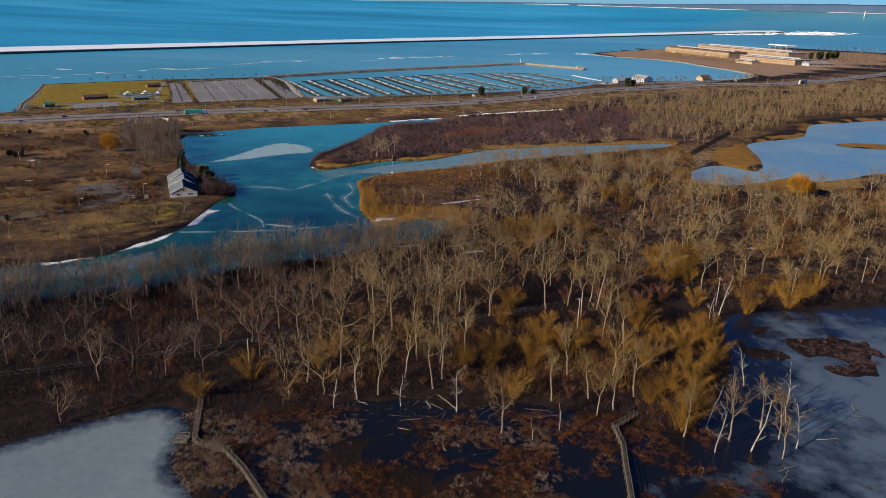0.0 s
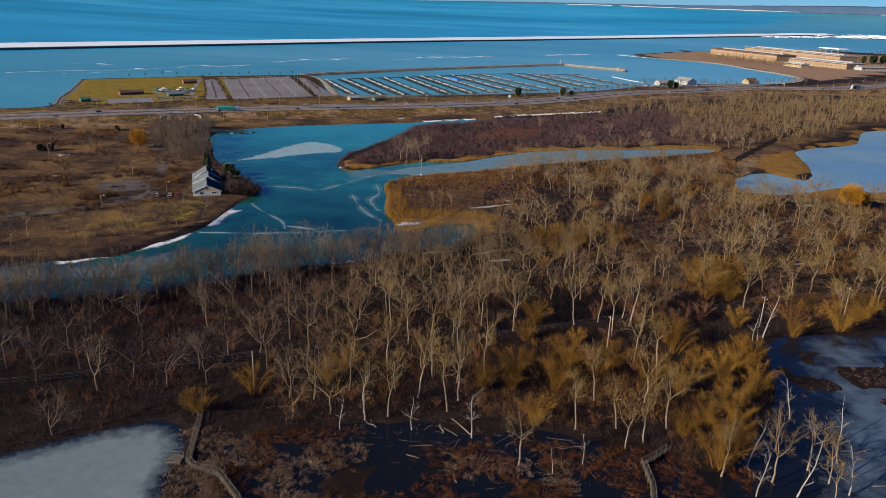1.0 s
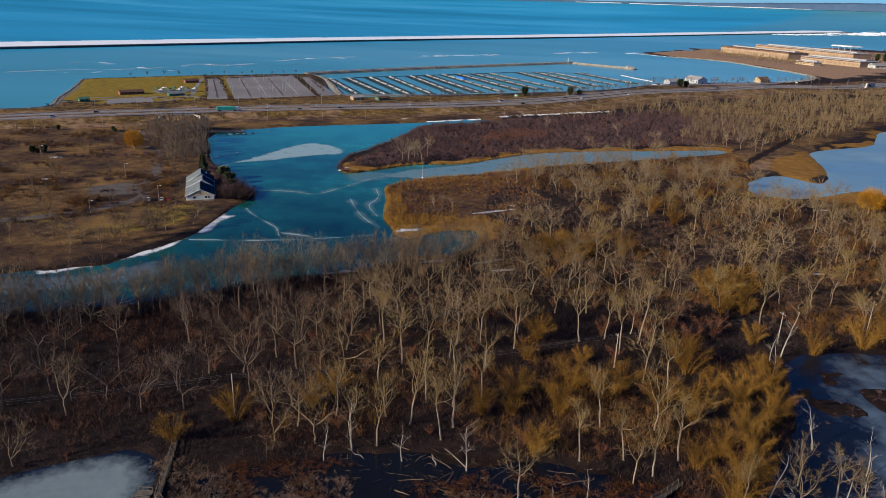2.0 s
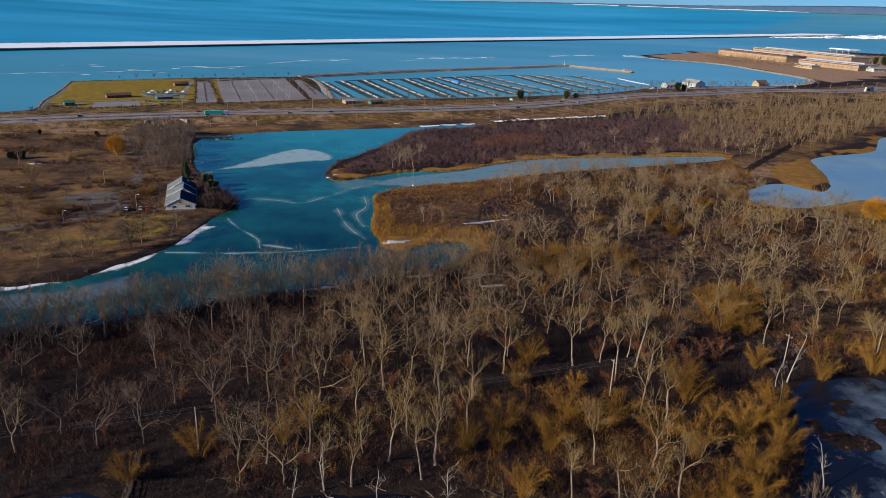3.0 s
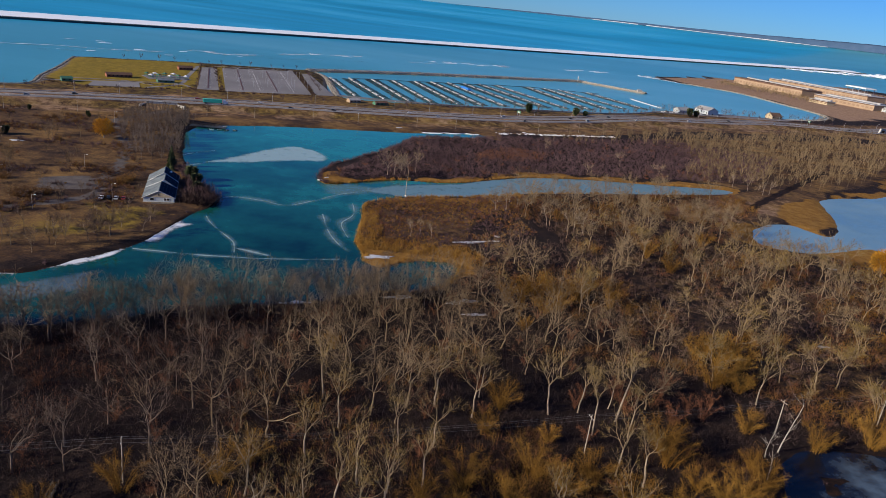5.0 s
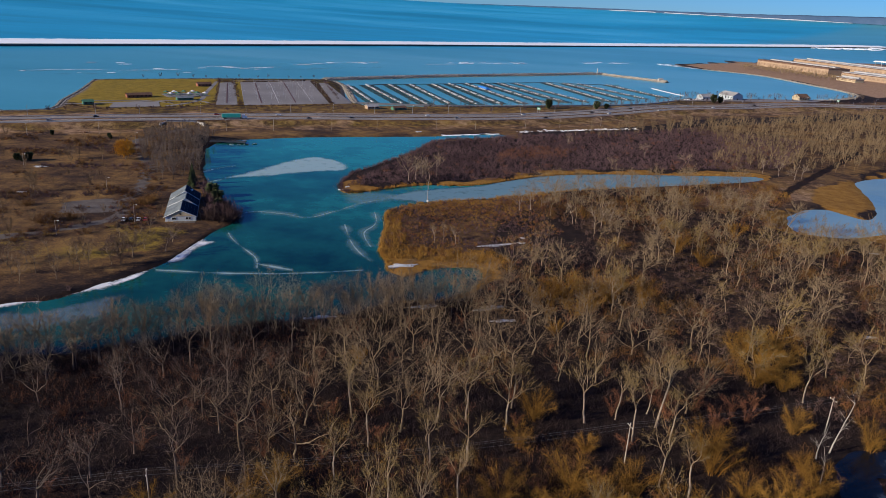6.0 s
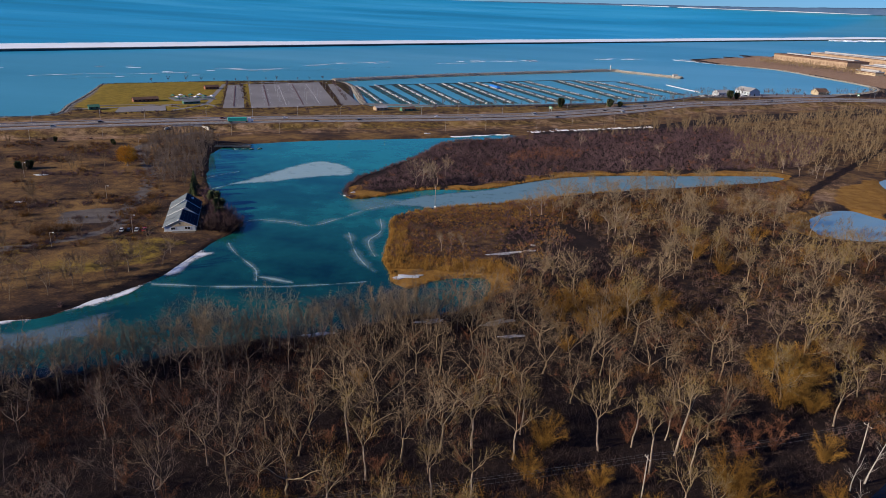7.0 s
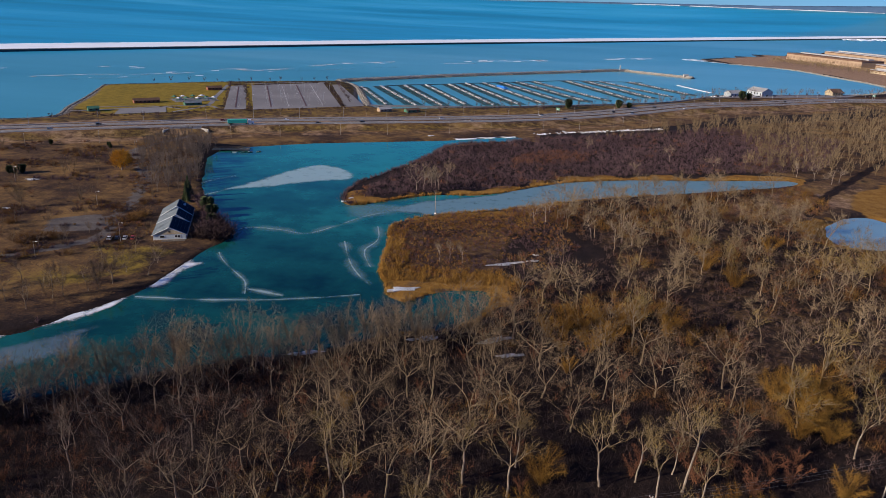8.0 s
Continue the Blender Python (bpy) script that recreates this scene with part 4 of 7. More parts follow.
def spread_points(poly, gap, seed, avoid=None, clear=0.75):
    """Random places at least about gap apart inside an outline, on dry land off the roads."""
    r = np.random.RandomState(seed)
    p = np.asarray(poly, float)
    lo, hi = p.min(0), p.max(0)
    n = int((hi - lo).prod() / gap ** 2 * 3)
    c = lo + r.rand(n, 2) * (hi - lo)
    ok = (inside_depth(p, c[:, 0], c[:, 1]) > 0) & (ground_height(c[:, 0], c[:, 1]) > 0.2) & (line_gap(ROAD_LINE, c[:, 0], c[:, 1]) > 30)
    c = c[ok]
    cells, out = {}, []
    g = gap * clear
    for q in c:
        key = (int(q[0] // g), int(q[1] // g))
        near = [w for i in (-1, 0, 1) for j in (-1, 0, 1) for w in cells.get((key[0] + i, key[1] + j), ())]
        if all((q[0] - w[0]) ** 2 + (q[1] - w[1]) ** 2 > g * g for w in near) and (avoid is None or not avoid(q)):
            cells.setdefault(key, []).append(q)
            out.append(q)
    return np.array(out)


def near_line(line, d):
    return lambda q: line_gap(line, np.array([q[0]]), np.array([q[1]]))[0] < d


def tree_thing(name, trunk, arms, crown, mats, label, category, group):
    root = thing(name, label, category, group)
    part("trunk", trunk, M[mats[0]], root)
    for arm in arms:
        ob = part("limb" if len(arm.v) == 1 else "branchwork", arm, M["bark_limb" if mats[0] in ("bark_pale", "bark_limb") else mats[0]], root)
        tagged(ob, kind="" if len(arm.v) == 1 else "stuff")
    part("crown", crown, M[mats[1]], root)
    return root


def plant(root, x, y, size, turn, lean=0.0):
    """The pose of a tree that stands on the ground."""
    z = land(x, y)
    return Matrix.Translation((x, y, max(z, 0) - 0.1)) @ Matrix.Rotation(lean, 4, "X") @ Matrix.Rotation(turn, 4, "Z") @ Matrix.Scale(size, 4)


def populate(roots, spots, seed, sizes):
    """Sets the first of each kind, then copies, one tree a spot."""
    r = np.random.RandomState(seed)
    fresh = list(roots)
    for (x, y), s in zip(spots, sizes):
        k = r.randint(len(roots))
        m = plant(None, x, y, s, r.uniform(0, 6.283), r.randn() * 0.03)
        if fresh and roots[k] in fresh:
            roots[k].matrix_basis = m
            fresh.remove(roots[k])
            stock[roots[k]] = s
        else:
            c = copy_thing(roots[k], Matrix.Identity(4))
            c.matrix_basis = m
    for o in fresh:
        for ch in list(o.children):
            bpy.data.objects.remove(ch)
        bpy.data.objects.remove(o)


stock = {}
POWER_LINE = [(-300, 112), (-66, 189), (-55, 193), (108, 249), (139, 258), (190, 276), (400, 345)]
FOREST = [(-250, 172), (-130, 172), (-75, 184), (-50, 180), (-20, 182), (0, 186), (40, 182), (66, 172), (84, 184), (98, 212), (100, 245), (108, 262), (80, 300),
          (50, 330), (12, 330), (-6, 318), (-46, 296), (-97, 262), (-124, 247), (-170, 226), (-250, 205)]
POND_EDGE = [(-250, 196), (-170, 214), (-124, 236), (-97, 252), (-46, 286), (-6, 308), (14, 318), (12, 334), (-8, 326), (-50, 306), (-100, 274), (-128, 260), (-174, 238), (-250, 218)]
WOOD_MID = [(12, 332), (50, 330), (80, 300), (112, 264), (200, 272), (330, 320), (330, 440), (270, 465), (215, 456), (172, 470), (168, 500), (200, 545), (196, 592),
            (150, 568), (92, 538), (50, 512), (30, 470), (60, 420), (16, 372)]
WOOD_FAR = [(168, 640), (205, 628), (280, 655), (350, 720), (400, 790), (520, 850), (900, 1050), (820, 1230), (600, 1110), (420, 1000), (300, 920), (190, 840), (120, 775), (60, 738), (72, 716), (130, 752), (196, 788), (204, 720)]
WOOD_PARK = [(-240, 530), (-215, 490), (-190, 462), (-176, 468), (-181, 495), (-192, 520), (-207, 560), (-212, 592), (-246, 614), (-256, 570)]
WOOD_LEFT = [(-420, 230), (-330, 215), (-260, 260), (-180, 292), (-150, 306), (-142, 330), (-190, 322), (-260, 310), (-420, 300)]

FIELD = [(-520, 290), (-240, 310), (-170, 335), (-150, 395), (-175, 440), (-220, 500), (-255, 600), (-330, 570), (-520, 430)]

r0 = np.random.RandomState(11)
def tall_trees(seed, shapes, trunk, twig, label):
    return [tree_thing("cottonwood", *grow_tree(np.random.RandomState(seed + i), 22, 3 + i % 2, spread=sp, fork=fk, rise=rs), (trunk, twig), label, "tree", "woodland trees") for i, (sp, fk, rs) in enumerate(shapes)]


TALL = tall_trees(20, [(0.95, (0.16, 0.26), 0.18), (1.1, (0.12, 0.22), 0.16), (0.85, (0.2, 0.3), 0.2), (1.05, (0.15, 0.28), 0.14), (0.95, (0.08, 0.16), 0.18), (0.85, (0.25, 0.35), 0.14)], "bark_limb", "twig_tan", "tall leafless cottonwood with pale grey trunk and tan twigs")
OLIVE = tall_trees(27, [(0.6, (0.34, 0.46), 0.32), (0.5, (0.40, 0.52), 0.4), (0.75, (0.26, 0.4), 0.25), (0.45, (0.3, 0.5), 0.4), (0.85, (0.2, 0.32), 0.2), (0.6, (0.42, 0.55), 0.25)], "bark_pale", "twig_olive", "tall slender leafless cottonwood with pale trunk and olive-gold twigs")
DUSK = [tree_thing("maple", *grow_tree(np.random.RandomState(34 + i), 20, 3 + i % 2, spread=sp, fork=fk, rise=rs, twigs=5), ("bark_grey", "twig_brown"),
                   "tall leafless maple with grey-brown limbs and brown twigs", "tree", "brown woodland trees")
        for i, (sp, fk, rs) in enumerate([(0.9, (0.25, 0.4), 0.2), (1.05, (0.2, 0.3), 0.15), (0.8, (0.3, 0.45), 0.25), (0.95, (0.15, 0.3), 0.2)])]
GOLD = [tree_thing("willow", *grow_willow(np.random.RandomState(40 + i), 10, 17, 130, 0.018), ("twig_gold", "twig_gold"), "rounded leafless golden willow thicket with fine twigs", "tree", "willows") for i in range(3)]
RUST = [tree_thing("alder", *grow_willow(np.random.RandomState(45 + i), 8, 7, 80, 0.03), ("twig_rust", "twig_rust"), "rust-brown leafless alder thicket", "tree", "alders") for i in range(2)]
SNAG = [tree_thing("dead_tree", *grow_snag(np.random.RandomState(50 + i), 16, 2 + i % 2), ("bark_dead", "bark_dead"), "bleached dead tree standing in the marsh", "tree", "dead trees") for i in range(4)]

HOLLOWS = [[(22, 238), (112, 246), (124, 278), (84, 290), (26, 284)], [(108, 326), (160, 346), (172, 392), (130, 384)]]


def in_hollow(q):
    """Whether places lie in the open dark hollows of the east wood."""
    q = np.atleast_2d(np.asarray(q, float))
    return np.any([inside_depth(h, q[:, 0], q[:, 1]) > 0 for h in HOLLOWS], axis=0)


# single trees that stand out
PICKED = [(20, 166, 20), (82, 166, 20), (93, 172, 19), (96, 167, 17), (70, 167, 19), (93, 158, 15), (48, 176, 16), (88, 180, 15), (-15, 183, 22), (1, 187, 23), (36, 183, 21), (43, 198, 22), (61, 186, 24), (-45, 218, 23), (-60, 214, 21), (-98, 186, 20), (-98, 164, 16), (43, 249, 26), (63, 251, 27), (2, 241, 24),
          (21, 241, 23), (111, 274, 23), (142, 376, 25), (87, 413, 24), (18, 322, 20), (33, 376, 25), (118, 373, 23), (-148, 241, 15), (-138, 244, 17), (-128, 247, 16), (-119, 252, 18), (-110, 257, 16), (-101, 261, 18), (-94, 267, 17), (-86, 272, 19), (-78, 276, 17), (-70, 283, 18), (-61, 287, 19), (-52, 293, 17), (-43, 299, 18), (-34, 304, 17), (-22, 311, 18), (52, 338, 18), (84, 305, 24), (108, 317, 22)]
GOLD_PICKED = np.array([(36, 331), (48, 341), (53, 335), (98, 300), (105, 298), (72, 339), (136, 446), (100, 413), (108, 395), (-35, 197), (-31, 205), (-54, 189), (-66, 178), (61, 211), (69, 204), (65, 183), (74, 239), (111, 304), (91, 222), (81, 191), (70, 170), (11, 200), (32, 202), (155, 270), (140, 258), (121, 252), (64, 351), (42, 336), (57, 345), (60, 339), (102, 306), (104, 286), (110, 293), (99, 281), (107, 280), (115, 300)])
spots = spread_points(FOREST, 9.2, 61, near_line(POWER_LINE, 4.5))
picked_xy = np.array(PICKED)[:, :2]
spots = np.array([q for q in spots if np.hypot(*(picked_xy - q).T).min() > 5.5 and np.hypot(*(GOLD_PICKED - q).T).min() > 6])
clearing = inside_depth([(-96, 178), (-118, 214), (-112, 236), (-74, 240), (-58, 206), (-70, 184)], spots[:, 0], spots[:, 1])
spots = spots[(clearing < 0) | (np.random.RandomState(14).rand(len(spots)) < 0.3)]
spots = spots[~in_hollow(spots) | (np.random.RandomState(17).rand(len(spots)) < 0.45)]
east_side = spots[:, 0] > 18
thin = np.random.RandomState(12).rand(len(spots)) < np.where(spots[:, 0] < -55, 0.85, 0.95)
spots, east_side = spots[thin], east_side[thin]
golden = (lumps(spots[:, 0], spots[:, 1], 30) + 0.2 * east_side * (spots[:, 1] < 246) + 0.08 * east_side + 0.06 * r0.rand(len(spots)) - 0.3 * (spots[:, 0] < -40)) > 0.70
gold_spots, tall_spots = spots[golden], spots[~golden]
west = tall_spots[:, 0] + 30 * (lumps(tall_spots[:, 0], tall_spots[:, 1], 25) - 0.5) < -42
shore_trees = spread_points(POND_EDGE, 7.5, 67)
tall_all = np.concatenate([picked_xy, tall_spots[~west], shore_trees[::2]])
sizes = np.concatenate([np.array(PICKED)[:, 2] / 22.0, r0.uniform(0.72, 1.1, 600)])[:len(tall_all)]
front = (tall_all[:, 1] < 236 + 40 * (lumps(tall_all[:, 0], tall_all[:, 1], 22) - 0.5) + 0.35 * np.clip(tall_all[:, 0], 0, 120)) & (tall_all[:, 0] > -30)
populate(TALL, tall_all[~front], 1, sizes[~front])
populate(OLIVE, tall_all[front], 13, sizes[front])
dusk_all = np.concatenate([tall_spots[west], shore_trees[1::2]])
populate(DUSK, dusk_all, 8, np.concatenate([r0.uniform(0.6, 0.98, west.sum()), r0.uniform(0.7, 1.0, len(shore_trees[1::2]))]))
gold_spots = np.concatenate([gold_spots, GOLD_PICKED])
populate(GOLD, gold_spots, 2, np.concatenate([r0.uniform(0.7, 1.35, len(gold_spots) - len(GOLD_PICKED)), r0.uniform(1.0, 1.6, len(GOLD_PICKED))]))
rust_picked = np.array([(64, 264), (80, 270), (54, 260), (67, 255), (80, 254), (90, 258), (66, 260), (76, 262), (86, 262)], float)
extra = np.concatenate([rust_picked, spread_points(FOREST, 19, 62, near_line(POWER_LINE, 1.5))])
populate(RUST, extra, 3, np.concatenate([r0.uniform(0.9, 1.3, len(rust_picked)), r0.uniform(0.5, 1.0, len(extra) - len(rust_picked))]))
snags = [(-21, 181, 15), (28, 163, 6), (86, 161, 16), (99, 163, 13), (109, 248, 17), (-8, 178, 12), (8, 176, 14),
         (78, 172, 13), (102, 176, 12), (107, 186, 11), (98, 196, 13), (104, 244, 12), (-27, 176, 9), (36, 168, 8), (101, 233, 10), (76, 160, 12)]
populate(SNAG, [s[:2] for s in snags], 4, [s[2] / 16 for s in snags])


def mass(name, makers, spots, sizes, seed, material, label, category, wood="bark_limb"):
    """Many plants joined into one piece of scenery."""
    r = np.random.RandomState(seed)
    soup = Soup()
    kinds = []
    for mk in makers:
        s, which = Soup(), []
        for i, q in enumerate(mk):
            fq = np.concatenate(q.f)
            s.add(np.concatenate(q.v), fq)
            which.append(np.full(len(fq), int(i == len(mk) - 1)))
        kinds.append((np.concatenate(s.v), np.concatenate(s.f), np.concatenate(which)))
    slots = []
    z = np.maximum(ground_height(spots[:, 0], spots[:, 1]), 0) - 0.1
    for (x, y), zz, sz in zip(spots, z, sizes):
        v, f, which = kinds[r.randint(len(kinds))]
        slots.append(which)
        a = r.uniform(0, 6.283)
        cs, sn = math.cos(a) * sz, math.sin(a) * sz
        soup.add(np.stack([v[:, 0] * cs - v[:, 1] * sn + x, v[:, 0] * sn + v[:, 1] * cs + y, v[:, 2] * sz * r.uniform(0.85, 1.1) + zz], 1), f)
    me = mesh_np(name, np.concatenate(soup.v), np.concatenate(soup.f), [M[wood], material], False, np.concatenate(slots))
    return tagged(new(name, me), label, category, "", "stuff")


mid_kinds = [flat_kind(grow_tree(np.random.RandomState(70 + i), 18, 3, spread=0.85, fork=(0.18, 0.36), rise=0.2, depth=3, kids=4, twigs=7, thick=0.0105, twig_r=0.034, twig_len=(0.06, 0.14))) for i in range(5)]
far_kinds = [flat_kind(grow_far(np.random.RandomState(80 + i), 16, 56, 0.075)) for i in range(4)]
mid_spots = spread_points(WOOD_MID, 12.0, 63, near_line(POWER_LINE, 6))
mid_spots = np.array([q for q in mid_spots if np.hypot(*(picked_xy - q).T).min() > 7])
mid_spots = mid_spots[~in_hollow(mid_spots) | (np.random.RandomState(18).rand(len(mid_spots)) < 0.4)]
density = lumps(mid_spots[:, 0], mid_spots[:, 1], 45)
tint = lumps(mid_spots[:, 0] + 300, mid_spots[:, 1], 60) + 0.2 * (r0.rand(len(mid_spots)) - 0.5) - 0.001 * (mid_spots[:, 1] - 360)
for seed, pick, twig, label in ((5, (density > 0.40) & (tint > 0.5), "twig_olive", "thin leafless woodland of olive-tan trees"), (15, (density > 0.40) & (tint <= 0.5), "twig_straw", "thin leafless woodland of tan grey trees")):
    mass("woods", mid_kinds, mid_spots[pick], r0.uniform(0.55, 1.3, pick.sum()), seed, M[twig], label, "trees")
left_spots = np.concatenate([np.array([(-134, 362), (-141, 350), (-146, 346), (-160, 338), (-172, 330), (-150, 372), (-158, 360), (-205, 392)]), spread_points(WOOD_LEFT, 11, 65)])
mass("woods", mid_kinds, left_spots, r0.uniform(0.45, 0.85, len(left_spots)), 6, M["twig_brown"], "leafless grey-brown trees along the pond shore", "trees")
edge_woods = spread_points(POND_EDGE, 6.5, 69)
edge_kinds = [flat_kind(grow_far(np.random.RandomState(88 + i), 17, 110, 0.03)) for i in range(3)]
mass("woods", edge_kinds, edge_woods, r0.uniform(0.75, 1.1, len(edge_woods)), 70, M["twig_tan"], "hazy belt of leafless trees along the wooded pond shore", "trees", "bark_grey")
park_woods = spread_points(WOOD_PARK, 6.2, 64)
hazy_kinds = [flat_kind(grow_far(np.random.RandomState(84 + i), 16, 120, 0.045)) for i in range(3)]
mass("woods", hazy_kinds, park_woods, r0.uniform(0.5, 0.95, len(park_woods)), 9, M["twig_grey"], "leafless grey trees along the track by the pond", "trees", "twig_grey")
bank_trees = np.array([(-40, 521), (-46, 515), (-34, 530), (-43, 524), (-50, 512), (-37, 517), (34, 470), (88, 600), (120, 650), (60, 680), (149, 637), (152, 641), (223, 612), (230, 618), (215, 622), (205, 628), (87, 415), (60, 520), (46, 500), (70, 512), (100, 528), (30, 488), (38, 476), (22, 464), (28, 467), (51, 446), (62, 441), (66, 444), (70, 439), (-14, 398), (-8, 395), (-18, 394)])
mass("bank_trees", mid_kinds, bank_trees, np.concatenate([r0.uniform(0.85, 1.2, 6), r0.uniform(0.5, 0.85, len(bank_trees) - 15), r0.uniform(0.8, 1.1, 6), r0.uniform(0.5, 0.65, 3)]), 10, M["twig_straw"], "pale leafless trees on the reedy banks", "trees", "bark_pale")
field_trees = np.concatenate([[(-269, 493), (-265, 499), (-272, 489), (-243, 422), (-247, 425), (-240, 418), (-154, 319), (-150, 323), (-140, 329), (-139, 337), (-142, 333), (-230, 380), (-200, 345)], spread_points(FIELD, 24, 68)])
mass("field_trees", hazy_kinds, field_trees, np.concatenate([r0.uniform(0.6, 0.95, 13), r0.uniform(0.3, 0.65, len(field_trees) - 13)]), 12, M["twig_tan"], "scattered small leafless trees in the dry field", "trees")
far_spots = spread_points(WOOD_FAR, 10.2, 66)
mass("far_woods", far_kinds, far_spots, r0.uniform(0.45, 1.2, len(far_spots)), 7, M["twig_straw"], "distant leafless wood of tan grey trees", "trees", "twig_straw")


def clump(r, height, n, twig_r, width=0.75):
    """A shrub: stems from the ground and finer shoots that leave them."""
    k = n * 2
    b = np.c_[r.randn(k, 2) * height * 0.24, np.zeros(k)]
    d = np.c_[r.randn(k, 2) * width, np.ones(k)]
    d /= np.linalg.norm(d, axis=1, keepdims=True)
    if width < 0.3:
        return Soup().blades(b + d * 0.05, b + d * (height * r.uniform(0.5, 1.0, (k, 1))), twig_r)
    p0 = b[:n] + d[:n] * 0.05
    reach = height * r.uniform(0.5, 1.0, (n, 1))
    s = Soup().blades(p0, p0 + d[:n] * reach, twig_r)
    for a in range(2):
        w = p0 + d[:n] * reach * r.uniform(0.2, 0.8, (n, 1))
        e = d[:n] * 0.6 + r.randn(n, 3) * 0.6
        e /= np.linalg.norm(e, axis=1, keepdims=True)
        s.blades(w, w + e * height * r.uniform(0.2, 0.45, (n, 1)), twig_r * 0.8)
    return s


def brush(name, poly, gap, seed, height, material, label, n=18, twig_r=0.05, width=0.75, patch=0.0, avoid=None):
    kinds = [(clump(np.random.RandomState(seed + i), height, n, twig_r, width),) for i in range(5)]
    c = spread_points(poly, gap, seed, avoid)
    if patch:
        c = c[lumps(c[:, 0], c[:, 1], 18) > patch]
    if material in ("twig_rust", "twig_gold", "twig_amber"):
        c = c[~in_hollow(c)]
    return mass(name, kinds, c, np.random.RandomState(seed).uniform(0.55, 1.25, len(c)), seed, M[material], label, "shrubs")


brush("underbrush", FOREST, 3.2, 90, 3.4, "twig_rust", "rust-brown leafless underbrush beneath the trees", 16, 0.032, patch=0.47)
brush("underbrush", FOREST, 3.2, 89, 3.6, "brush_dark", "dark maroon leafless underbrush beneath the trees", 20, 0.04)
brush("underbrush", FOREST, 6.5, 91, 5.0, "twig_gold", "golden-brown leafless saplings beneath the trees", 28, 0.03, 0.5, patch=0.52, avoid=lambda q: q[0] < -42)
brush("underbrush", WOOD_MID, 4.4, 92, 3.2, "scrub_mauve", "dark maroon leafless scrub between the trees", 16, 0.085, patch=0.2)
brush("underbrush", WOOD_MID, 6.0, 93, 4.4, "twig_rust", "rust-brown leafless thicket between the trees", 22, 0.055, 0.7, patch=0.43)
brush("underbrush", WOOD_MID, 10.0, 94, 7.0, "twig_gold", "olive-gold leafless thicket between the trees", 46, 0.055, 0.5, patch=0.54)
EAST_THICKET = [(30, 196), (60, 190), (92, 212), (110, 262), (130, 275), (84, 304), (52, 296), (36, 250)]
brush("thicket", EAST_THICKET, 3.4, 116, 4.6, "twig_amber", "amber-brown leafless thicket under the cottonwoods", 30, 0.024, 0.6, patch=0.45)
brush("thicket", WOOD_MID, 8.0, 117, 4.6, "twig_amber", "amber-brown leafless thicket between the trees", 30, 0.045, 0.6, patch=0.48)
EDGE = [(-250, 130), (-150, 144), (-108, 156), (-92, 167), (-76, 177), (-64, 172), (-56, 168), (-40, 163), (-25, 173), (0, 178), (50, 175), (66, 171), (84, 182), (100, 212), (112, 250), (140, 258), (200, 268), (250, 270), (330, 330),
        (112, 268), (98, 216), (66, 178), (0, 190), (-50, 186), (-75, 192), (-130, 178), (-250, 176)]
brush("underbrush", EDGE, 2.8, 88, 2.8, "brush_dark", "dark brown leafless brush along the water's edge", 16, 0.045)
brush("underbrush", EDGE, 5.0, 87, 3.2, "twig_rust", "rust-brown leafless brush along the water's edge", 18, 0.034, patch=0.54)
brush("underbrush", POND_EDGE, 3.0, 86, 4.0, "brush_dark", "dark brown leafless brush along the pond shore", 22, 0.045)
brush("underbrush", POND_EDGE, 5.0, 85, 4.6, "twig_rust", "rust-brown leafless brush along the pond shore", 20, 0.04, patch=0.48)
NORTH_BANK = [(-84, 486), (-68, 560), (-56, 640), (-30, 672), (10, 706), (60, 735), (120, 770), (190, 830), (300, 800), (235, 660), (200, 640), (110, 604), (40, 574), (0, 530), (-30, 518), (-70, 490)]
brush("scrub", NORTH_BANK, 3.5, 95, 4.2, "brush_maroon", "dense dark maroon scrub on the peninsula", 16, 0.085)
brush("scrub", NORTH_BANK, 14, 96, 4.2, "twig_rust", "rust-brown scrub on the peninsula", 22, 0.10, patch=0.5)
RUST_BANK = [(2, 604), (14, 648), (36, 664), (62, 656), (52, 622), (28, 608)]
brush("scrub", RUST_BANK, 5.0, 84, 5.2, "twig_rust", "rust-red leafless thicket on the peninsula", 24, 0.075)
SOUTH_BANK = [(-46, 384), (-50, 440), (-36, 456), (0, 478), (40, 506), (60, 500), (34, 450), (50, 420), (20, 372), (12, 390), (-12, 374)]
brush("scrub", SOUTH_BANK, 3.6, 97, 2.6, "brush_maroon", "low dark scrub on the reedy bank", 18, 0.08, patch=0.36)
brush("dry_tufts", SOUTH_BANK, 2.6, 115, 1.7, "reed_gold", "golden dry grass tufts on the reedy bank", 12, 0.07, 0.8, patch=0.46)
brush("scrub", SOUTH_BANK, 7.0, 83, 3.4, "twig_rust", "rust-brown bushes on the reedy bank", 24, 0.07, patch=0.44)
GRASS_BANK = [(-47, 432), (-36, 456), (0, 476), (26, 478), (18, 452), (-12, 442), (-30, 436)]
brush("dry_tufts", GRASS_BANK, 2.0, 82, 1.4, "reed_gold", "dense golden dry grass on the reedy bank", 14, 0.08, 0.8)
REED_TIP = [(-42, 366), (-50, 386), (-52, 432), (-42, 436), (-36, 402), (-30, 384), (16, 390), (20, 374), (-8, 370)]
brush("reeds", REED_TIP, 1.9, 81, 2.6, "reed_gold", "tall golden dry reeds round the tip of the bank", 16, 0.075, 0.25, patch=0.36)
brush("scrub", FIELD, 6.0, 98, 2.0, "twig_rust", "rust-brown tufts in the dry field", 18, 0.08, 0.9, patch=0.52)
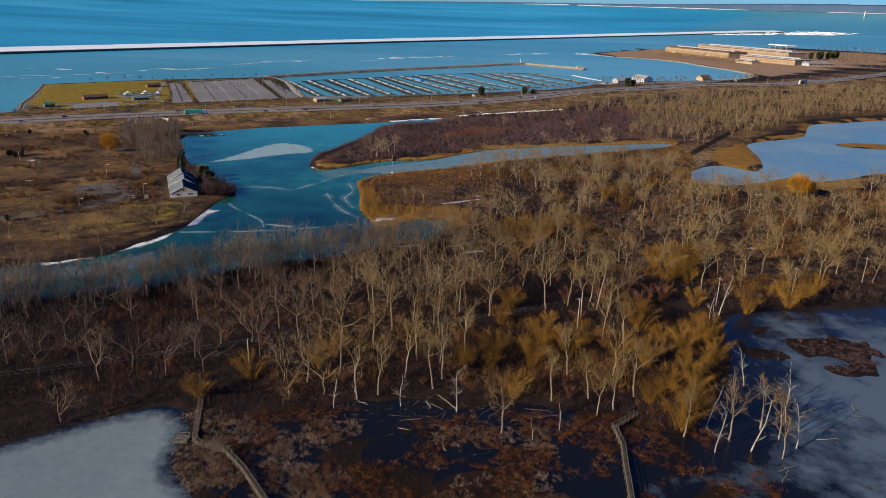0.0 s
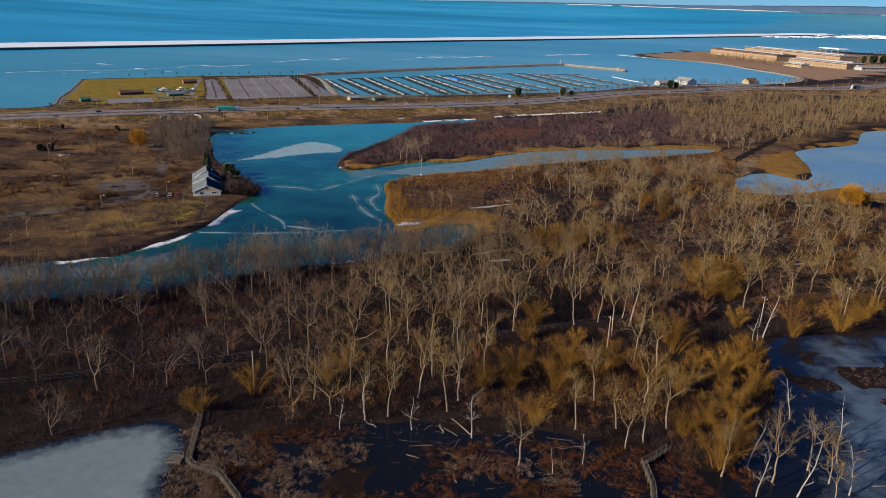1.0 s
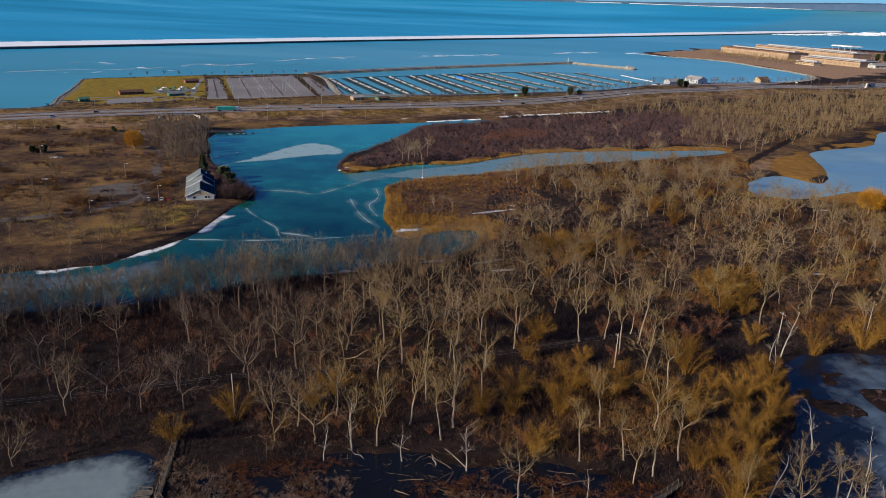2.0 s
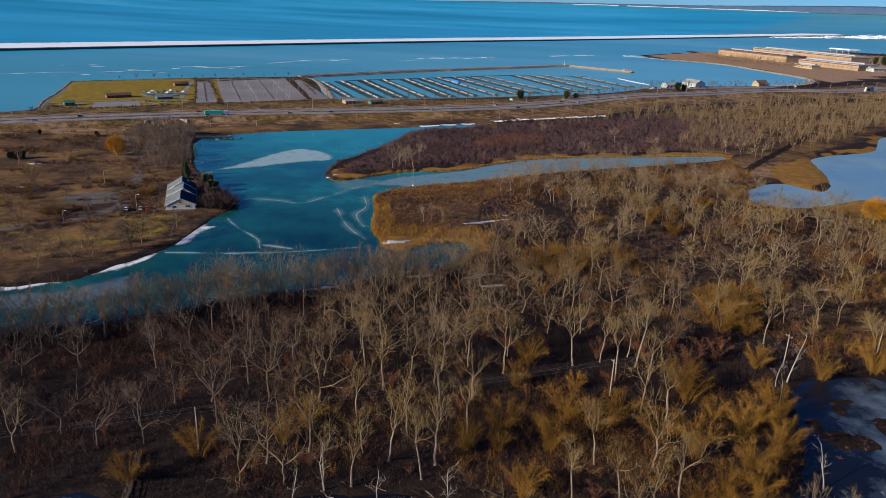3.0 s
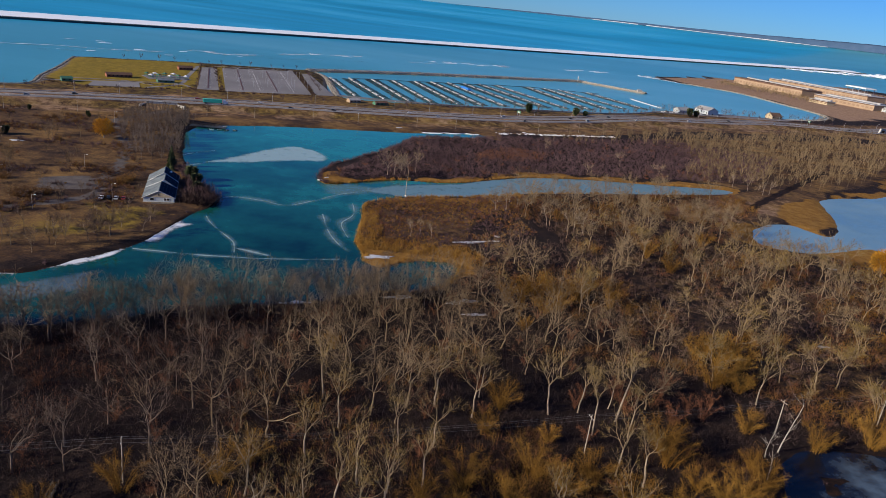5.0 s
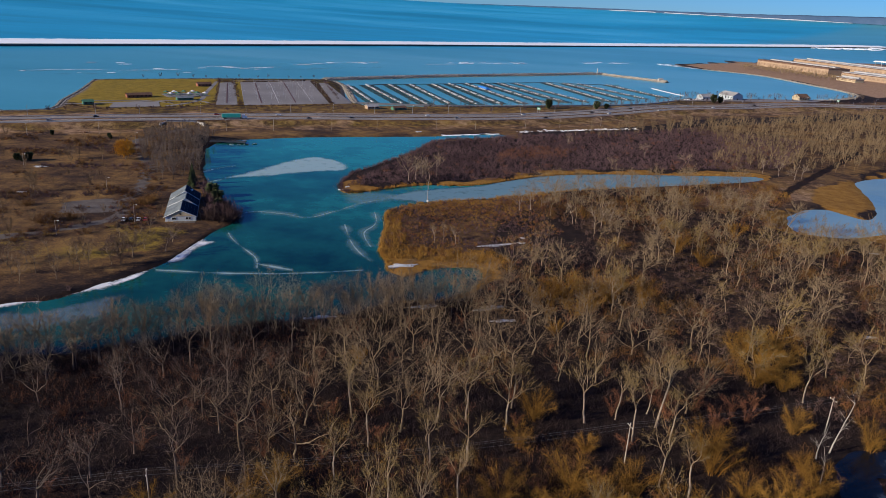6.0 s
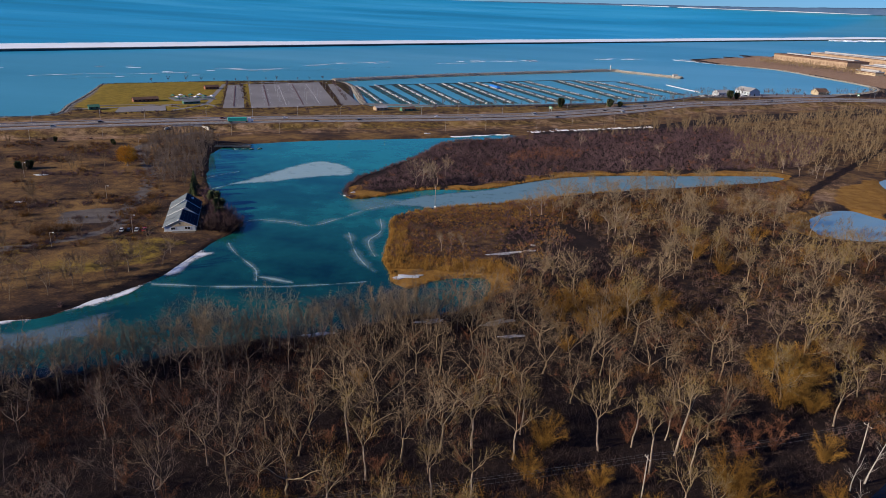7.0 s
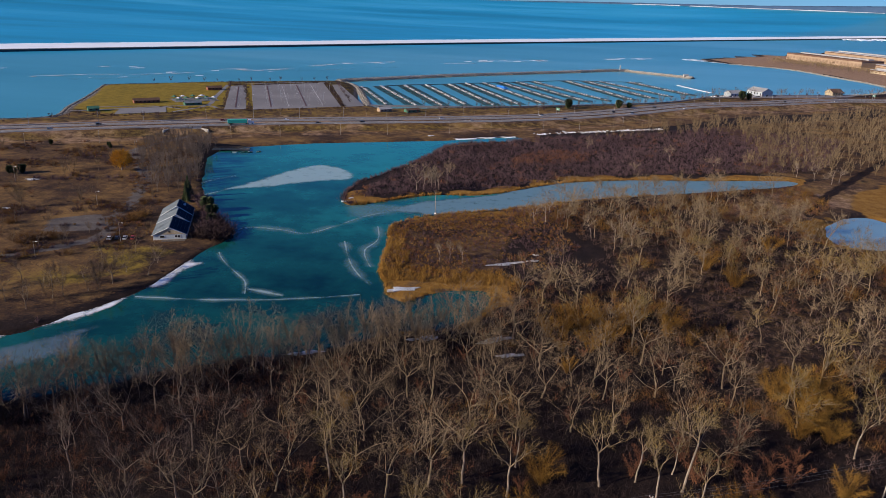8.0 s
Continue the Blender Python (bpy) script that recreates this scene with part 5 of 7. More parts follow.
brush("scrub", FIELD, 6.5, 112, 4.2, "twig_amber", "rust-orange leafless bushes in the dry field", 46, 0.06, 0.6, patch=0.54)
brush("scrub", FIELD, 5.5, 113, 2.6, "brush_maroon", "dark leafless thickets in the dry field", 22, 0.08, 0.9, patch=0.56)
brush("dry_tufts", FIELD, 5.0, 111, 1.1, "reed_gold", "pale dry grass tufts in the field", 9, 0.10, 0.8, patch=0.52)
brush("scrub", FIELD, 5, 99, 1.8, "scrub_mauve", "dull mauve bare bushes in the dry field", 15, 0.08, 1.0, patch=0.48)


def shore_band(line, lo, hi, step, seed):
    """Places on the land side of a bank."""
    r = np.random.RandomState(seed)
    out = []
    p = smooth_line(line, step)
    for _ in range(3):
        q = p + r.randn(*p.shape) * step * 0.5
        d = -inside_depth(LAKE, q[:, 0], q[:, 1])
        out.append(q[(d > lo) & (d < hi)])
    return np.concatenate(out)


north_bank = shore_band(SHORE_NORTH[:8], 0.3, 16, 1.8, 80)
bank = [(clump(np.random.RandomState(125 + i), 2.6, 22, 0.075),) for i in range(4)]
mass("bank_brush", bank, north_bank, np.random.RandomState(79).uniform(0.6, 1.4, len(north_bank)), 78, M["brush_maroon"], "dark maroon brush down to the water of the peninsula", "shrubs")
west_bank = shore_band(SHORE_WEST[2:14], 2.5, 17, 2.0, 107)
mass("bank_brush", bank, west_bank, np.random.RandomState(108).uniform(0.5, 1.2, len(west_bank)), 109, M["brush_maroon"], "dark brown brush along the pond bank", "shrubs")
reeds = [(clump(np.random.RandomState(120 + i), 2.3, 16, 0.075, 0.22),) for i in range(4)]
band = np.concatenate([shore_band(SHORE_NORTH[7:], 0.2, 9, 1.1, 100), shore_band(SHORE_SOUTH[2:22], 0.2, 9, 1.1, 101)])
mass("reeds", reeds, band, np.random.RandomState(102).uniform(0.6, 1.2, len(band)), 103, M["reed_gold"], "golden dry reeds fringing the pond", "reeds")
r1 = np.random.RandomState(104)
marsh_spots = np.c_[r1.uniform(-52, 112, 5200), r1.uniform(128, 176, 5200)]
bed = ground_height(marsh_spots[:, 0], marsh_spots[:, 1])
marsh_spots = marsh_spots[(bed > -0.3) & (bed < 0.6) & (inside_depth(MARSH, marsh_spots[:, 0], marsh_spots[:, 1]) > -2) & (lumps(marsh_spots[:, 0], marsh_spots[:, 1], 11) > 0.475)]
cat = [(clump(np.random.RandomState(130 + i), 1.9, 12, 0.035, 1.3),) for i in range(4)]
mass("cattails", cat, marsh_spots, r1.uniform(0.5, 1.2, len(marsh_spots)), 105, M["cattail"], "collapsed brown cattails in the marsh", "reeds")
isle_spots = np.c_[147 + 26 * r1.randn(900) * 0.6, 215 + 13 * r1.randn(900) * 0.6]
isle_spots = isle_spots[(ground_height(isle_spots[:, 0], isle_spots[:, 1]) > 0.0) & (inside_depth(MARSH, isle_spots[:, 0], isle_spots[:, 1]) > 3)]
mass("cattails", cat, isle_spots, r1.uniform(0.4, 0.9, len(isle_spots)), 106, M["brush_maroon"], "dark brown cattail islet in the frozen pond", "reeds")

pale_spots = np.concatenate([np.c_[r1.uniform(-72, -18, 1900), r1.uniform(134, 170, 1900)], np.c_[r1.uniform(2, 34, 700), r1.uniform(138, 168, 700)], np.c_[r1.uniform(-66, -48, 500), r1.uniform(134, 172, 500)]])
pale_spots = pale_spots[(lumps(pale_spots[:, 0], pale_spots[:, 1], 9) + 0.3 * (r1.rand(len(pale_spots)) - 0.5) > 0.54) & (inside_depth(ICE_WEST, pale_spots[:, 0], pale_spots[:, 1]) < 1)]
straw = [(clump(np.random.RandomState(150 + i), 1.7, 12, 0.045, 0.8),) for i in range(4)]
mass("cattails", straw, pale_spots, r1.uniform(0.5, 1.1, len(pale_spots)), 151, M["straw_pale"], "pale straw-coloured dead cattails in the marsh", "reeds")


def evergreen(name, x, y, h, label, rounded):
    r = np.random.RandomState(int(abs(x * 7 + y)))
    wood, crown = Soup(), Soup()
    wood.tubes([[0, 0, 0]], [[0, 0, h * 0.9]], 0.03 * h, 0.01, 5)
    n = 620
    z = h * ((0.01 if rounded else 0.08) + 0.9 * r.rand(n))
    f = z / h
    reach = (0.62 * np.sqrt(np.maximum(f * (1.02 - f), 0.02)) * 1.8 if rounded else 0.40 * (1.04 - f)) * h * r.uniform(0.6, 1.0, n)
    a = r.uniform(0, 6.283, n)
    reach = reach * (0.9 + 0.12 * np.sin(2 * a + h) + 0.14 * np.sin(3 * a + 6 * f + x))
    inner = 0.45 if rounded else 0.1
    b = np.c_[np.cos(a) * reach * inner, np.sin(a) * reach * inner, z]
    e = np.c_[np.cos(a) * reach, np.sin(a) * reach, z + (0.25 if rounded else -0.18) * reach]
    crown.spikes(b, e, 0.045 * h * r.uniform(0.6, 1.2, n))
    root = tree_thing(name, wood, [], crown, ("bark_pale", "conifer"), label, "tree", "evergreens")
    root.matrix_basis = plant(None, x, y, 1.0, 0.0)


for x, y, h in ((-288, 482, 5.6), (-294, 479, 5), (-290, 478, 4), (-325, 560, 4), (-284, 566, 4), (-281, 563, 3), (-212, 336, 3.4), (-300, 380, 4.2)):
    evergreen("juniper", x, y, h, "rounded dark evergreen juniper in dry grass", True)
for x, y, h in ((-142, 430, 7), (-149, 440, 8), (-136, 417, 6)):
    evergreen("juniper", x, y, h, "rounded dark evergreen beside the house", True)
for x, y, h in ((-167, 452, 11), (-171, 462, 12)):
    evergreen("spruce", x, y, h, "dark green spruce beside the house", False)
for x, y, h in ((49, 906, 11), (106, 934, 10), (118, 938, 7), (278, 1090, 12), (288, 1096, 9)):
    evergreen("juniper", x, y, h, "rounded dark evergreen beside the marina road", True)


def grow_round(r, height, n, twig_r):
    """A broad round crown on a short trunk and five limbs."""
    c = np.array([0, 0, height * 0.56])
    q = r.randn(n, 3)
    q *= (r.rand(n, 1) ** 0.4) / np.linalg.norm(q, axis=1, keepdims=True)
    p = c + q * np.array([0.5, 0.5, 0.42]) * height * 0.85
    e = q + r.randn(n, 3) * 0.35 + np.array([0, 0, 0.1])
    e /= np.linalg.norm(e, axis=1, keepdims=True)
    crown = Soup().blades(p, p + e * height * r.uniform(0.08, 0.2, (n, 1)), twig_r)
    arms = [Soup().pipe([(0, 0, height * 0.14), (math.cos(a) * 0.2 * height, math.sin(a) * 0.2 * height, 0.5 * height), (math.cos(a) * 0.36 * height, math.sin(a) * 0.36 * height, 0.72 * height)], height * np.array([0.02, 0.012, 0.004]), 5) for a in np.arange(5) * 1.257]
    return Soup().pipe([(0, 0, 0), (0, 0, height * 0.1), (0, 0, height * 0.2)], height * np.array([0.04, 0.028, 0.022]), 6), arms, crown


lone = tree_thing("golden_willow", *grow_round(np.random.RandomState(141), 10, 2200, 0.075), ("bark_pale", "willow_orange"), "round orange-gold willow in the dry field", "tree", "")
lone.matrix_basis = plant(None, -237, 505, 1.4, 0)
lone = copy_thing(lone, Matrix.Identity(4))
lone.matrix_basis = plant(None, 228, 438, 1.55, 1.0)
lone = copy_thing(lone, Matrix.Identity(4))
lone.matrix_basis = plant(None, 237, 443, 1.0, 2.0)

for k, (line, tall) in enumerate(([[(-272, 470), (-240, 480), (-212, 502)], 1.0], [[(-260, 395), (-228, 412), (-190, 430)], 1.0], [[(-196, 350), (-187, 366), (-172, 384)], 0.7], [[(-330, 500), (-290, 520), (-250, 548)], 0.9])):
    hedge_line = smooth_line(line, 1.6)
    hedge_line = hedge_line + np.random.RandomState(114 + k).randn(*hedge_line.shape) * 2.2
    mass("hedge", bank, hedge_line, np.random.RandomState(118 + k).uniform(0.5, 1.3, len(hedge_line)) * tall, 122 + k, M["brush_maroon"], "ragged dark leafless hedge in the dry field", "shrubs")
lone_spots = np.array([(-239, 418), (-196, 363), (-193, 368), (-147, 339), (-140, 339), (-158, 328), (-131, 349), (-263, 491), (-268, 496), (-176, 322), (-210, 352), (-222, 440), (-205, 470), (-300, 450), (-285, 410), (-250, 530), (-182, 372), (-226, 396)])
mass("field_trees", mid_kinds, lone_spots, np.where(lone_spots[:, 0] > -165, 1.3, 1.0) * np.random.RandomState(126).uniform(0.45, 0.7, len(lone_spots)), 127, M["twig_brown"], "dark leafless trees in the dry field", "trees", "bark_grey")
amber_spots = np.array([(-200, 375), (-194, 379), (-204, 372), (-175, 412), (-175, 422), (-227, 394)], float)
amber_kinds = [(clump(np.random.RandomState(74 + i), 8.0, 130, 0.06, 0.7),) for i in range(3)]
mass("field_bushes", amber_kinds, amber_spots, np.random.RandomState(73).uniform(0.75, 1.1, len(amber_spots)), 72, M["twig_amber"], "round orange-brown leafless bushes in the dry field", "shrubs")
HOUSE_SIDE = [(-134, 398), (-122, 399), (-119, 406), (-128, 420), (-146, 446), (-158, 462), (-164, 458), (-150, 436), (-138, 412)]
HOUSE_POINT = [(-136, 396), (-121, 397), (-118, 406), (-126, 420), (-138, 424)]
brush("thicket", HOUSE_POINT, 2.2, 77, 6.5, "brush_dark", "dense dark bushes on the point beside the house", 60, 0.13)
brush("thicket", HOUSE_SIDE, 3.0, 110, 7.0, "brush_maroon", "dark leafless thicket between house and pond", 40, 0.10)


# ---- things round the pond ----
def build_house():
    root = thing("nature_center", "long gabled wooden house with stepped blue-grey roofs beside the pond", "house", at=(-144.3, 391.3, 0.75), turn=radians(21.9))
    part("foundation", Soup().box((0, 25, -1.2), (17.2, 50.6, 1.25)), M["concrete"], root, "low concrete foundation")
    half = 8.2
    for y0, y1, wall_h, ridge, top in ((0, 21, 2.8, 6.6, 0.0), (21, 35, 3.0, 7.6, 1.6), (35, 50, 3.2, 8.5, 0.6)):
        s = Soup()
        prof = np.array([(-half, 0), (half, 0), (half, wall_h), (top, ridge), (-half, wall_h)])
        k = 5
        v = np.concatenate([np.c_[prof[:, 0], np.full(k, y0 + 0.0), prof[:, 1]], np.c_[prof[:, 0], np.full(k, y1 - 0.01), prof[:, 1]]])
        f = [[0, 1, 2], [0, 2, 4], [4, 2, 3], [5, 7, 6], [5, 9, 7], [9, 8, 7]] + [t for i in range(5) for t in ([i, i + 5, (i + 1) % 5 + 5], [i, (i + 1) % 5 + 5, (i + 1) % 5])]
        s.add(v, np.array(f))
        part("wall", s, M["blue_wall"], root, "pale blue-grey painted wooden wall")
        for side in (-1, 1):
            run = half - side * top
            q = np.array([(top + side * 0.02, ridge + 0.14), (side * (half + 0.9), wall_h - 0.9 * (ridge - wall_h) / run + 0.14)])
            v = []
            for yy in (y0 - 0.25, y1 + 0.2):
                for x, z in q:
                    v += [(x, yy, z), (x, yy, z - 0.13)]
            f = np.array([[0, 2, 6], [0, 6, 4], [1, 5, 7], [1, 7, 3], [0, 1, 3], [0, 3, 2], [4, 6, 7], [4, 7, 5], [2, 3, 7], [2, 7, 6], [0, 4, 5], [0, 5, 1]])
            t = Soup()
            t.add(np.array(v), f)
            roof = part("roof", t, M["roof_blue"], root, "blue-grey metal roof slope")
            seams = Soup()
            for yy in np.arange(y0 + 0.3, y1, 1.2):
                seams.pipe([(q[0, 0], yy, q[0, 1] + 0.03), (q[1, 0], yy, q[1, 1] + 0.03)], [0.05, 0.05], 3)
            part("seam_ribs", seams, M["roof_blue"], roof)
            # added navy panels darken the east slope in place of its shade
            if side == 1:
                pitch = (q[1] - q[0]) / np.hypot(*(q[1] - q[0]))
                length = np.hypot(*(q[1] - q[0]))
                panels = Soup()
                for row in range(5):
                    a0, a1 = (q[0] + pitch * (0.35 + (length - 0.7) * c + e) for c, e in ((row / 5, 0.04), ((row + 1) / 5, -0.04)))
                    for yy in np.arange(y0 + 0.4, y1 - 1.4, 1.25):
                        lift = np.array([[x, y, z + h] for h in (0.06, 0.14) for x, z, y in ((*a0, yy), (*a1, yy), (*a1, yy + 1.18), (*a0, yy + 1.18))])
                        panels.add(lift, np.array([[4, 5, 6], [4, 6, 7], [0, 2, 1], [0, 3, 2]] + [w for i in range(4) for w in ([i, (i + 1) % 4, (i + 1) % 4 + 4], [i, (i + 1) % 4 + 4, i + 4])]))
                part("shade_panels", panels, M["slope_shade"], roof, "dark navy panels that paint the east roof slope's shade")
            board = Soup().pipe([(q[0, 0], y0 - 0.34, q[0, 1] - 0.16), (q[1, 0], y0 - 0.34, q[1, 1] - 0.16)], [0.14, 0.14], 4)
            part("bargeboard", board, M["paint_white"], roof, "white painted bargeboard")
    gable = Soup()
    v = np.array([(-7.6, -0.04, 2.75), (7.6, -0.04, 2.75), (0, -0.04, 6.0), (-7.6, -0.1, 2.75), (7.6, -0.1, 2.75), (0, -0.1, 6.0)])
    gable.add(v, np.array([[3, 4, 5], [0, 2, 1], [0, 1, 4], [0, 4, 3], [1, 2, 5], [1, 5, 4], [2, 0, 3], [2, 3, 5]]))
    part("gable_panel", gable, M["cream_wall"], root, "cream painted gable boards")
    part("vent", Soup().box((0, -0.16, 3.9), (0.9, 0.1, 0.7)), M["glass_and_shade"], root)
    for x, w in ((-3.6, 2.2), (-1.2, 0.0), (3.4, 1.3), (4.9, 1.3)):
        if w:
            win = part("window", Soup().box((x, -0.05, 0.9), (w, 0.08, 1.3)), M["glass_and_shade"], root, "dark window with a pale frame")
            fr = Soup()
            for dx, dz, sx, sz in ((0, 1.3, w + 0.2, 0.1), (0, -0.1, w + 0.2, 0.1), (-w / 2 - 0.05, 0, 0.1, 1.3), (w / 2 + 0.05, 0, 0.1, 1.3)):
                fr.box((x + dx, -0.08, 0.9 + dz), (sx, 0.12, sz))
            part("frame", fr, M["paint_white"], win)
    part("porch_deck", Soup().box((2.0, -1.6, -0.35), (12, 3.0, 0.3)), M["wood_grey"], root, "weathered wooden porch deck")
    root.matrix_basis = root.matrix_basis @ Matrix.Scale(0.86, 4)
    part("skylight", Soup().box((4.0, 44, 6.2), (1.4, 1.4, 0.9)), M["paint_white"], root, "white rooftop vent box")


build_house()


def straight_line(pts, step):
    """A line of straight runs between the given corners."""
    p = np.asarray(pts, float)
    out = [a + (b - a) * t for a, b in zip(p[:-1], p[1:]) for t in np.arange(0, 1, 1.0 / max(1, round(np.linalg.norm(b - a) / step)))]
    return np.array(out + [p[-1]])


def build_boardwalk(pts, label):
    line = straight_line(pts, 2.5)
    root = thing("boardwalk", label, "boardwalk")
    z = 1.0
    v, f = ribbon(line, -0.55, 0.55, z, 0.18)
    s = Soup()
    s.add(v, f)
    deck = part("deck", s, M["wood_brown"], root)
    planks = Soup()
    fine = straight_line(pts, 0.45)
    g = np.gradient(fine, axis=0)
    for p, d in zip(fine, g):
        planks.box((p[0], p[1], z + 0.003), (0.34, 1.08, 0.03), math.atan2(d[1], d[0]))
    tagged(part("planks", planks, M["wood_brown"], deck, "grey weathered cross planks"), kind="stuff")
    for o in (-0.56, 0.56):
        edge = offset_line(line, o)
        part("handrail", Soup().pipe(np.c_[edge, np.full(len(edge), z + 1.05)], np.full(len(edge), 0.07), 4), M["wood_grey"], root, "wooden handrail")
        part("mid_rail", Soup().pipe(np.c_[edge, np.full(len(edge), z + 0.55)], np.full(len(edge), 0.05), 4), M["wood_grey"], root)
        for p in edge[::1]:
            part("post", Soup().box((p[0], p[1], -0.9), (0.14, 0.14, z + 1.98)), M["wood_grey"], root)


build_boardwalk([(-68, 188), (-64, 174.5), (-60, 157), (-58, 155), (-51, 153), (-44, 145), (-37, 135), (-27, 120)], "weathered grey wooden boardwalk with handrails over the marsh")
build_boardwalk([(59, 176), (54, 171.2), (51.2, 169), (51.6, 160), (50, 150), (49.4, 145), (48.4, 138), (46, 120)], "zigzag grey wooden boardwalk with handrails over dark water")
part_deck = thing("viewing_platform", "small wooden platform beside the boardwalk", "platform", at=(-63.5, 157.5, 0))
part("deck", Soup().box((0, 0, 0.8), (3.6, 3.2, 0.2)), M["wood_grey"], part_deck)
for dx, dy in ((-1.6, -1.4), (1.6, -1.4), (-1.6, 1.4), (1.6, 1.4)):
    part("post", Soup().box((dx, dy, -0.8), (0.16, 0.16, 2.7)), M["wood_grey"], part_deck)
for dy in (-1.4, 1.4):
    part("rail", Soup().box((0, dy, 1.85), (3.4, 0.1, 0.1)), M["wood_grey"], part_deck)

POLES = [(-176, 152), (-55, 192), (52, 232), (111, 257), (148, 272), (186, 288), (300, 335)]


def power_pole(x, y, h, turn):
    root = thing("power_pole", "grey wooden power pole with a crossarm", "power pole", "power poles", (x, y, land(x, y) - 0.2), turn)
    part("shaft", Soup().pipe([(0, 0, 0), (0.05, 0, h * 0.5), (0, 0, h)], [0.19, 0.16, 0.12], 6), M["pole_wood"], root)
    part("crossarm", Soup().box((0, 0, h - 1.0), (0.14, 2.6, 0.14)), M["pole_wood"], root)
    for o in (-1.15, 0.35, 1.15):
        part("insulator", Soup().tubes([(0, o, h - 0.86)], [(0, o, h - 0.6)], 0.06, 0.05, 5), M["paint_white"], root)
    return root


turn = math.atan2(16, 40)
for x, y in POLES:
    power_pole(x, y, 12.2, turn)
for o in (-1.15, 0.35, 1.15):
    for (ax, ay), (bx, by) in zip(POLES[:-1], POLES[1:]):
        t = np.linspace(0, 1, 9)
        span = math.hypot(bx - ax, by - ay)
        off = np.array([-math.sin(turn), math.cos(turn)]) * o
        za, zb = land(ax, ay) + 11.4, land(bx, by) + 11.4
        p = np.c_[ax + off[0] + (bx - ax) * t, ay + off[1] + (by - ay) * t, za + (zb - za) * t - span * 0.06 * t * (1 - t)]
        whole("power_line", Soup().pipe(p, np.full(9, 0.018), 3), M["wire"], "thin dark overhead power line between poles", "cable", group="power lines")


def light_pole(x, y, h, label, group, z=None, arm=1.6, turn=0.0, mat="steel"):
    root = thing("light_pole", label, "light pole", group, (x, y, land(x, y) - 0.1 if z is None else z), turn)
    part("shaft", Soup().pipe([(0, 0, 0), (0, 0, h)], [0.13, 0.08], 5), M[mat], root)
    part("arm", Soup().box((arm / 2, 0, h - 0.1), (arm, 0.1, 0.1)), M[mat], root)
    part("lamp_head", Soup().box((arm, 0, h - 0.12), (0.8, 0.35, 0.16)), M["dock_white"], root)
    return root


nest = thing("nest_pole", "tall grey pole with a nest platform on the reedy bank", "pole", at=(-31, 463, land(-31, 463) - 0.2))
part("shaft", Soup().pipe([(0, 0, 0), (0, 0, 13.5)], [0.17, 0.12], 6), M["pole_wood"], nest)
part("platform", Soup().box((0, 0, 13.5), (1.6, 1.6, 0.2)), M["wood_grey"], nest)
part("sign_board", Soup().box((0, -0.2, 1.4), (1.0, 0.1, 0.8)), M["paint_white"], nest, "small white board")
part("nest", Soup().box((0, 0, 13.7), (1.2, 1.2, 0.6), 0.4, 1.2), M["twig_tan"], nest, "rough nest of sticks")
for x, y, h in ((-206, 431, 8), (-278, 463, 9), (-163, 382, 9.5), (-258, 556, 8), (-186, 356, 7)):
    light_pole(x, y, h, "pale lamp pole in the dry field", "field lamp poles", mat="pole_wood")


def build_dock():
    root = thing("dock", "dark timber fishing dock with rails on the pond", "dock", at=(-207, 585, 0), turn=radians(15))
    part("deck", Soup().box((6, 0, 0.7), (26, 7, 0.25)), M["dock_dark"], root)
    for x in np.arange(-6, 19.1, 4.2):
        for y in (-3.3, 3.3):
            part("post", Soup().box((x, y, -1.5), (0.22, 0.22, 3.7)), M["dock_dark"], root)
    for y in (-3.3, 3.3):
        for z in (1.4, 2.1):
            part("rail", Soup().box((6, y, z), (26, 0.1, 0.14)), M["wood_grey"], root)
    part("bench", Soup().box((10, 1.5, 0.95), (3, 0.5, 0.45)), M["wood_grey"], root, "grey wooden bench")
    part("bench", Soup().box((2, 1.5, 0.95), (3, 0.5, 0.45)), M["wood_grey"], root, "grey wooden bench")


build_dock()


def paddle_boat(x, y, turn, hull, label):
    root = thing("paddle_boat", label, "boat", "paddle boats", (x, y, -0.12), turn)
    line = np.array([(-1.5, 0.62), (1.0, 0.70), (1.9, 0.34), (2.15, 0.0), (1.9, -0.34), (1.0, -0.70), (-1.5, -0.62)])
    v = np.concatenate([np.c_[line * 0.82, np.zeros(7)], np.c_[line, np.full(7, 0.62)], np.c_[line * 0.84, np.full(7, 0.62)], np.c_[line * 0.78, np.full(7, 0.34)]])
    i = np.arange(7)
    j = (i + 1) % 7
    f = np.concatenate([np.concatenate([np.stack([i + o, j + o + 7, j + o], 1), np.stack([i + o, i + o + 7, j + o + 7], 1)]) for o in (0, 7, 14)] + [np.stack([np.full(5, 21), np.arange(22, 27), np.arange(23, 28)], 1)])
    s = Soup()
    s.add(v, f)
    part("hull", s, M[hull], root)
    for dx in (-0.9, 0.2):
        part("seat", Soup().box((dx, 0, 0.35), (0.4, 1.0, 0.3), 0, 0.9), M["dock_white"], root)


for k, (x, y) in enumerate(((-196, 580), (-191, 582), (-186, 584), (-198, 593), (-192, 596), (-181, 588))):
    paddle_boat(x, y, 0.3 + 0.2 * (k % 3), ("dock_white", "roof_blue", "wood_grey")[k % 3], "small pale paddle boat moored beside the timber dock")


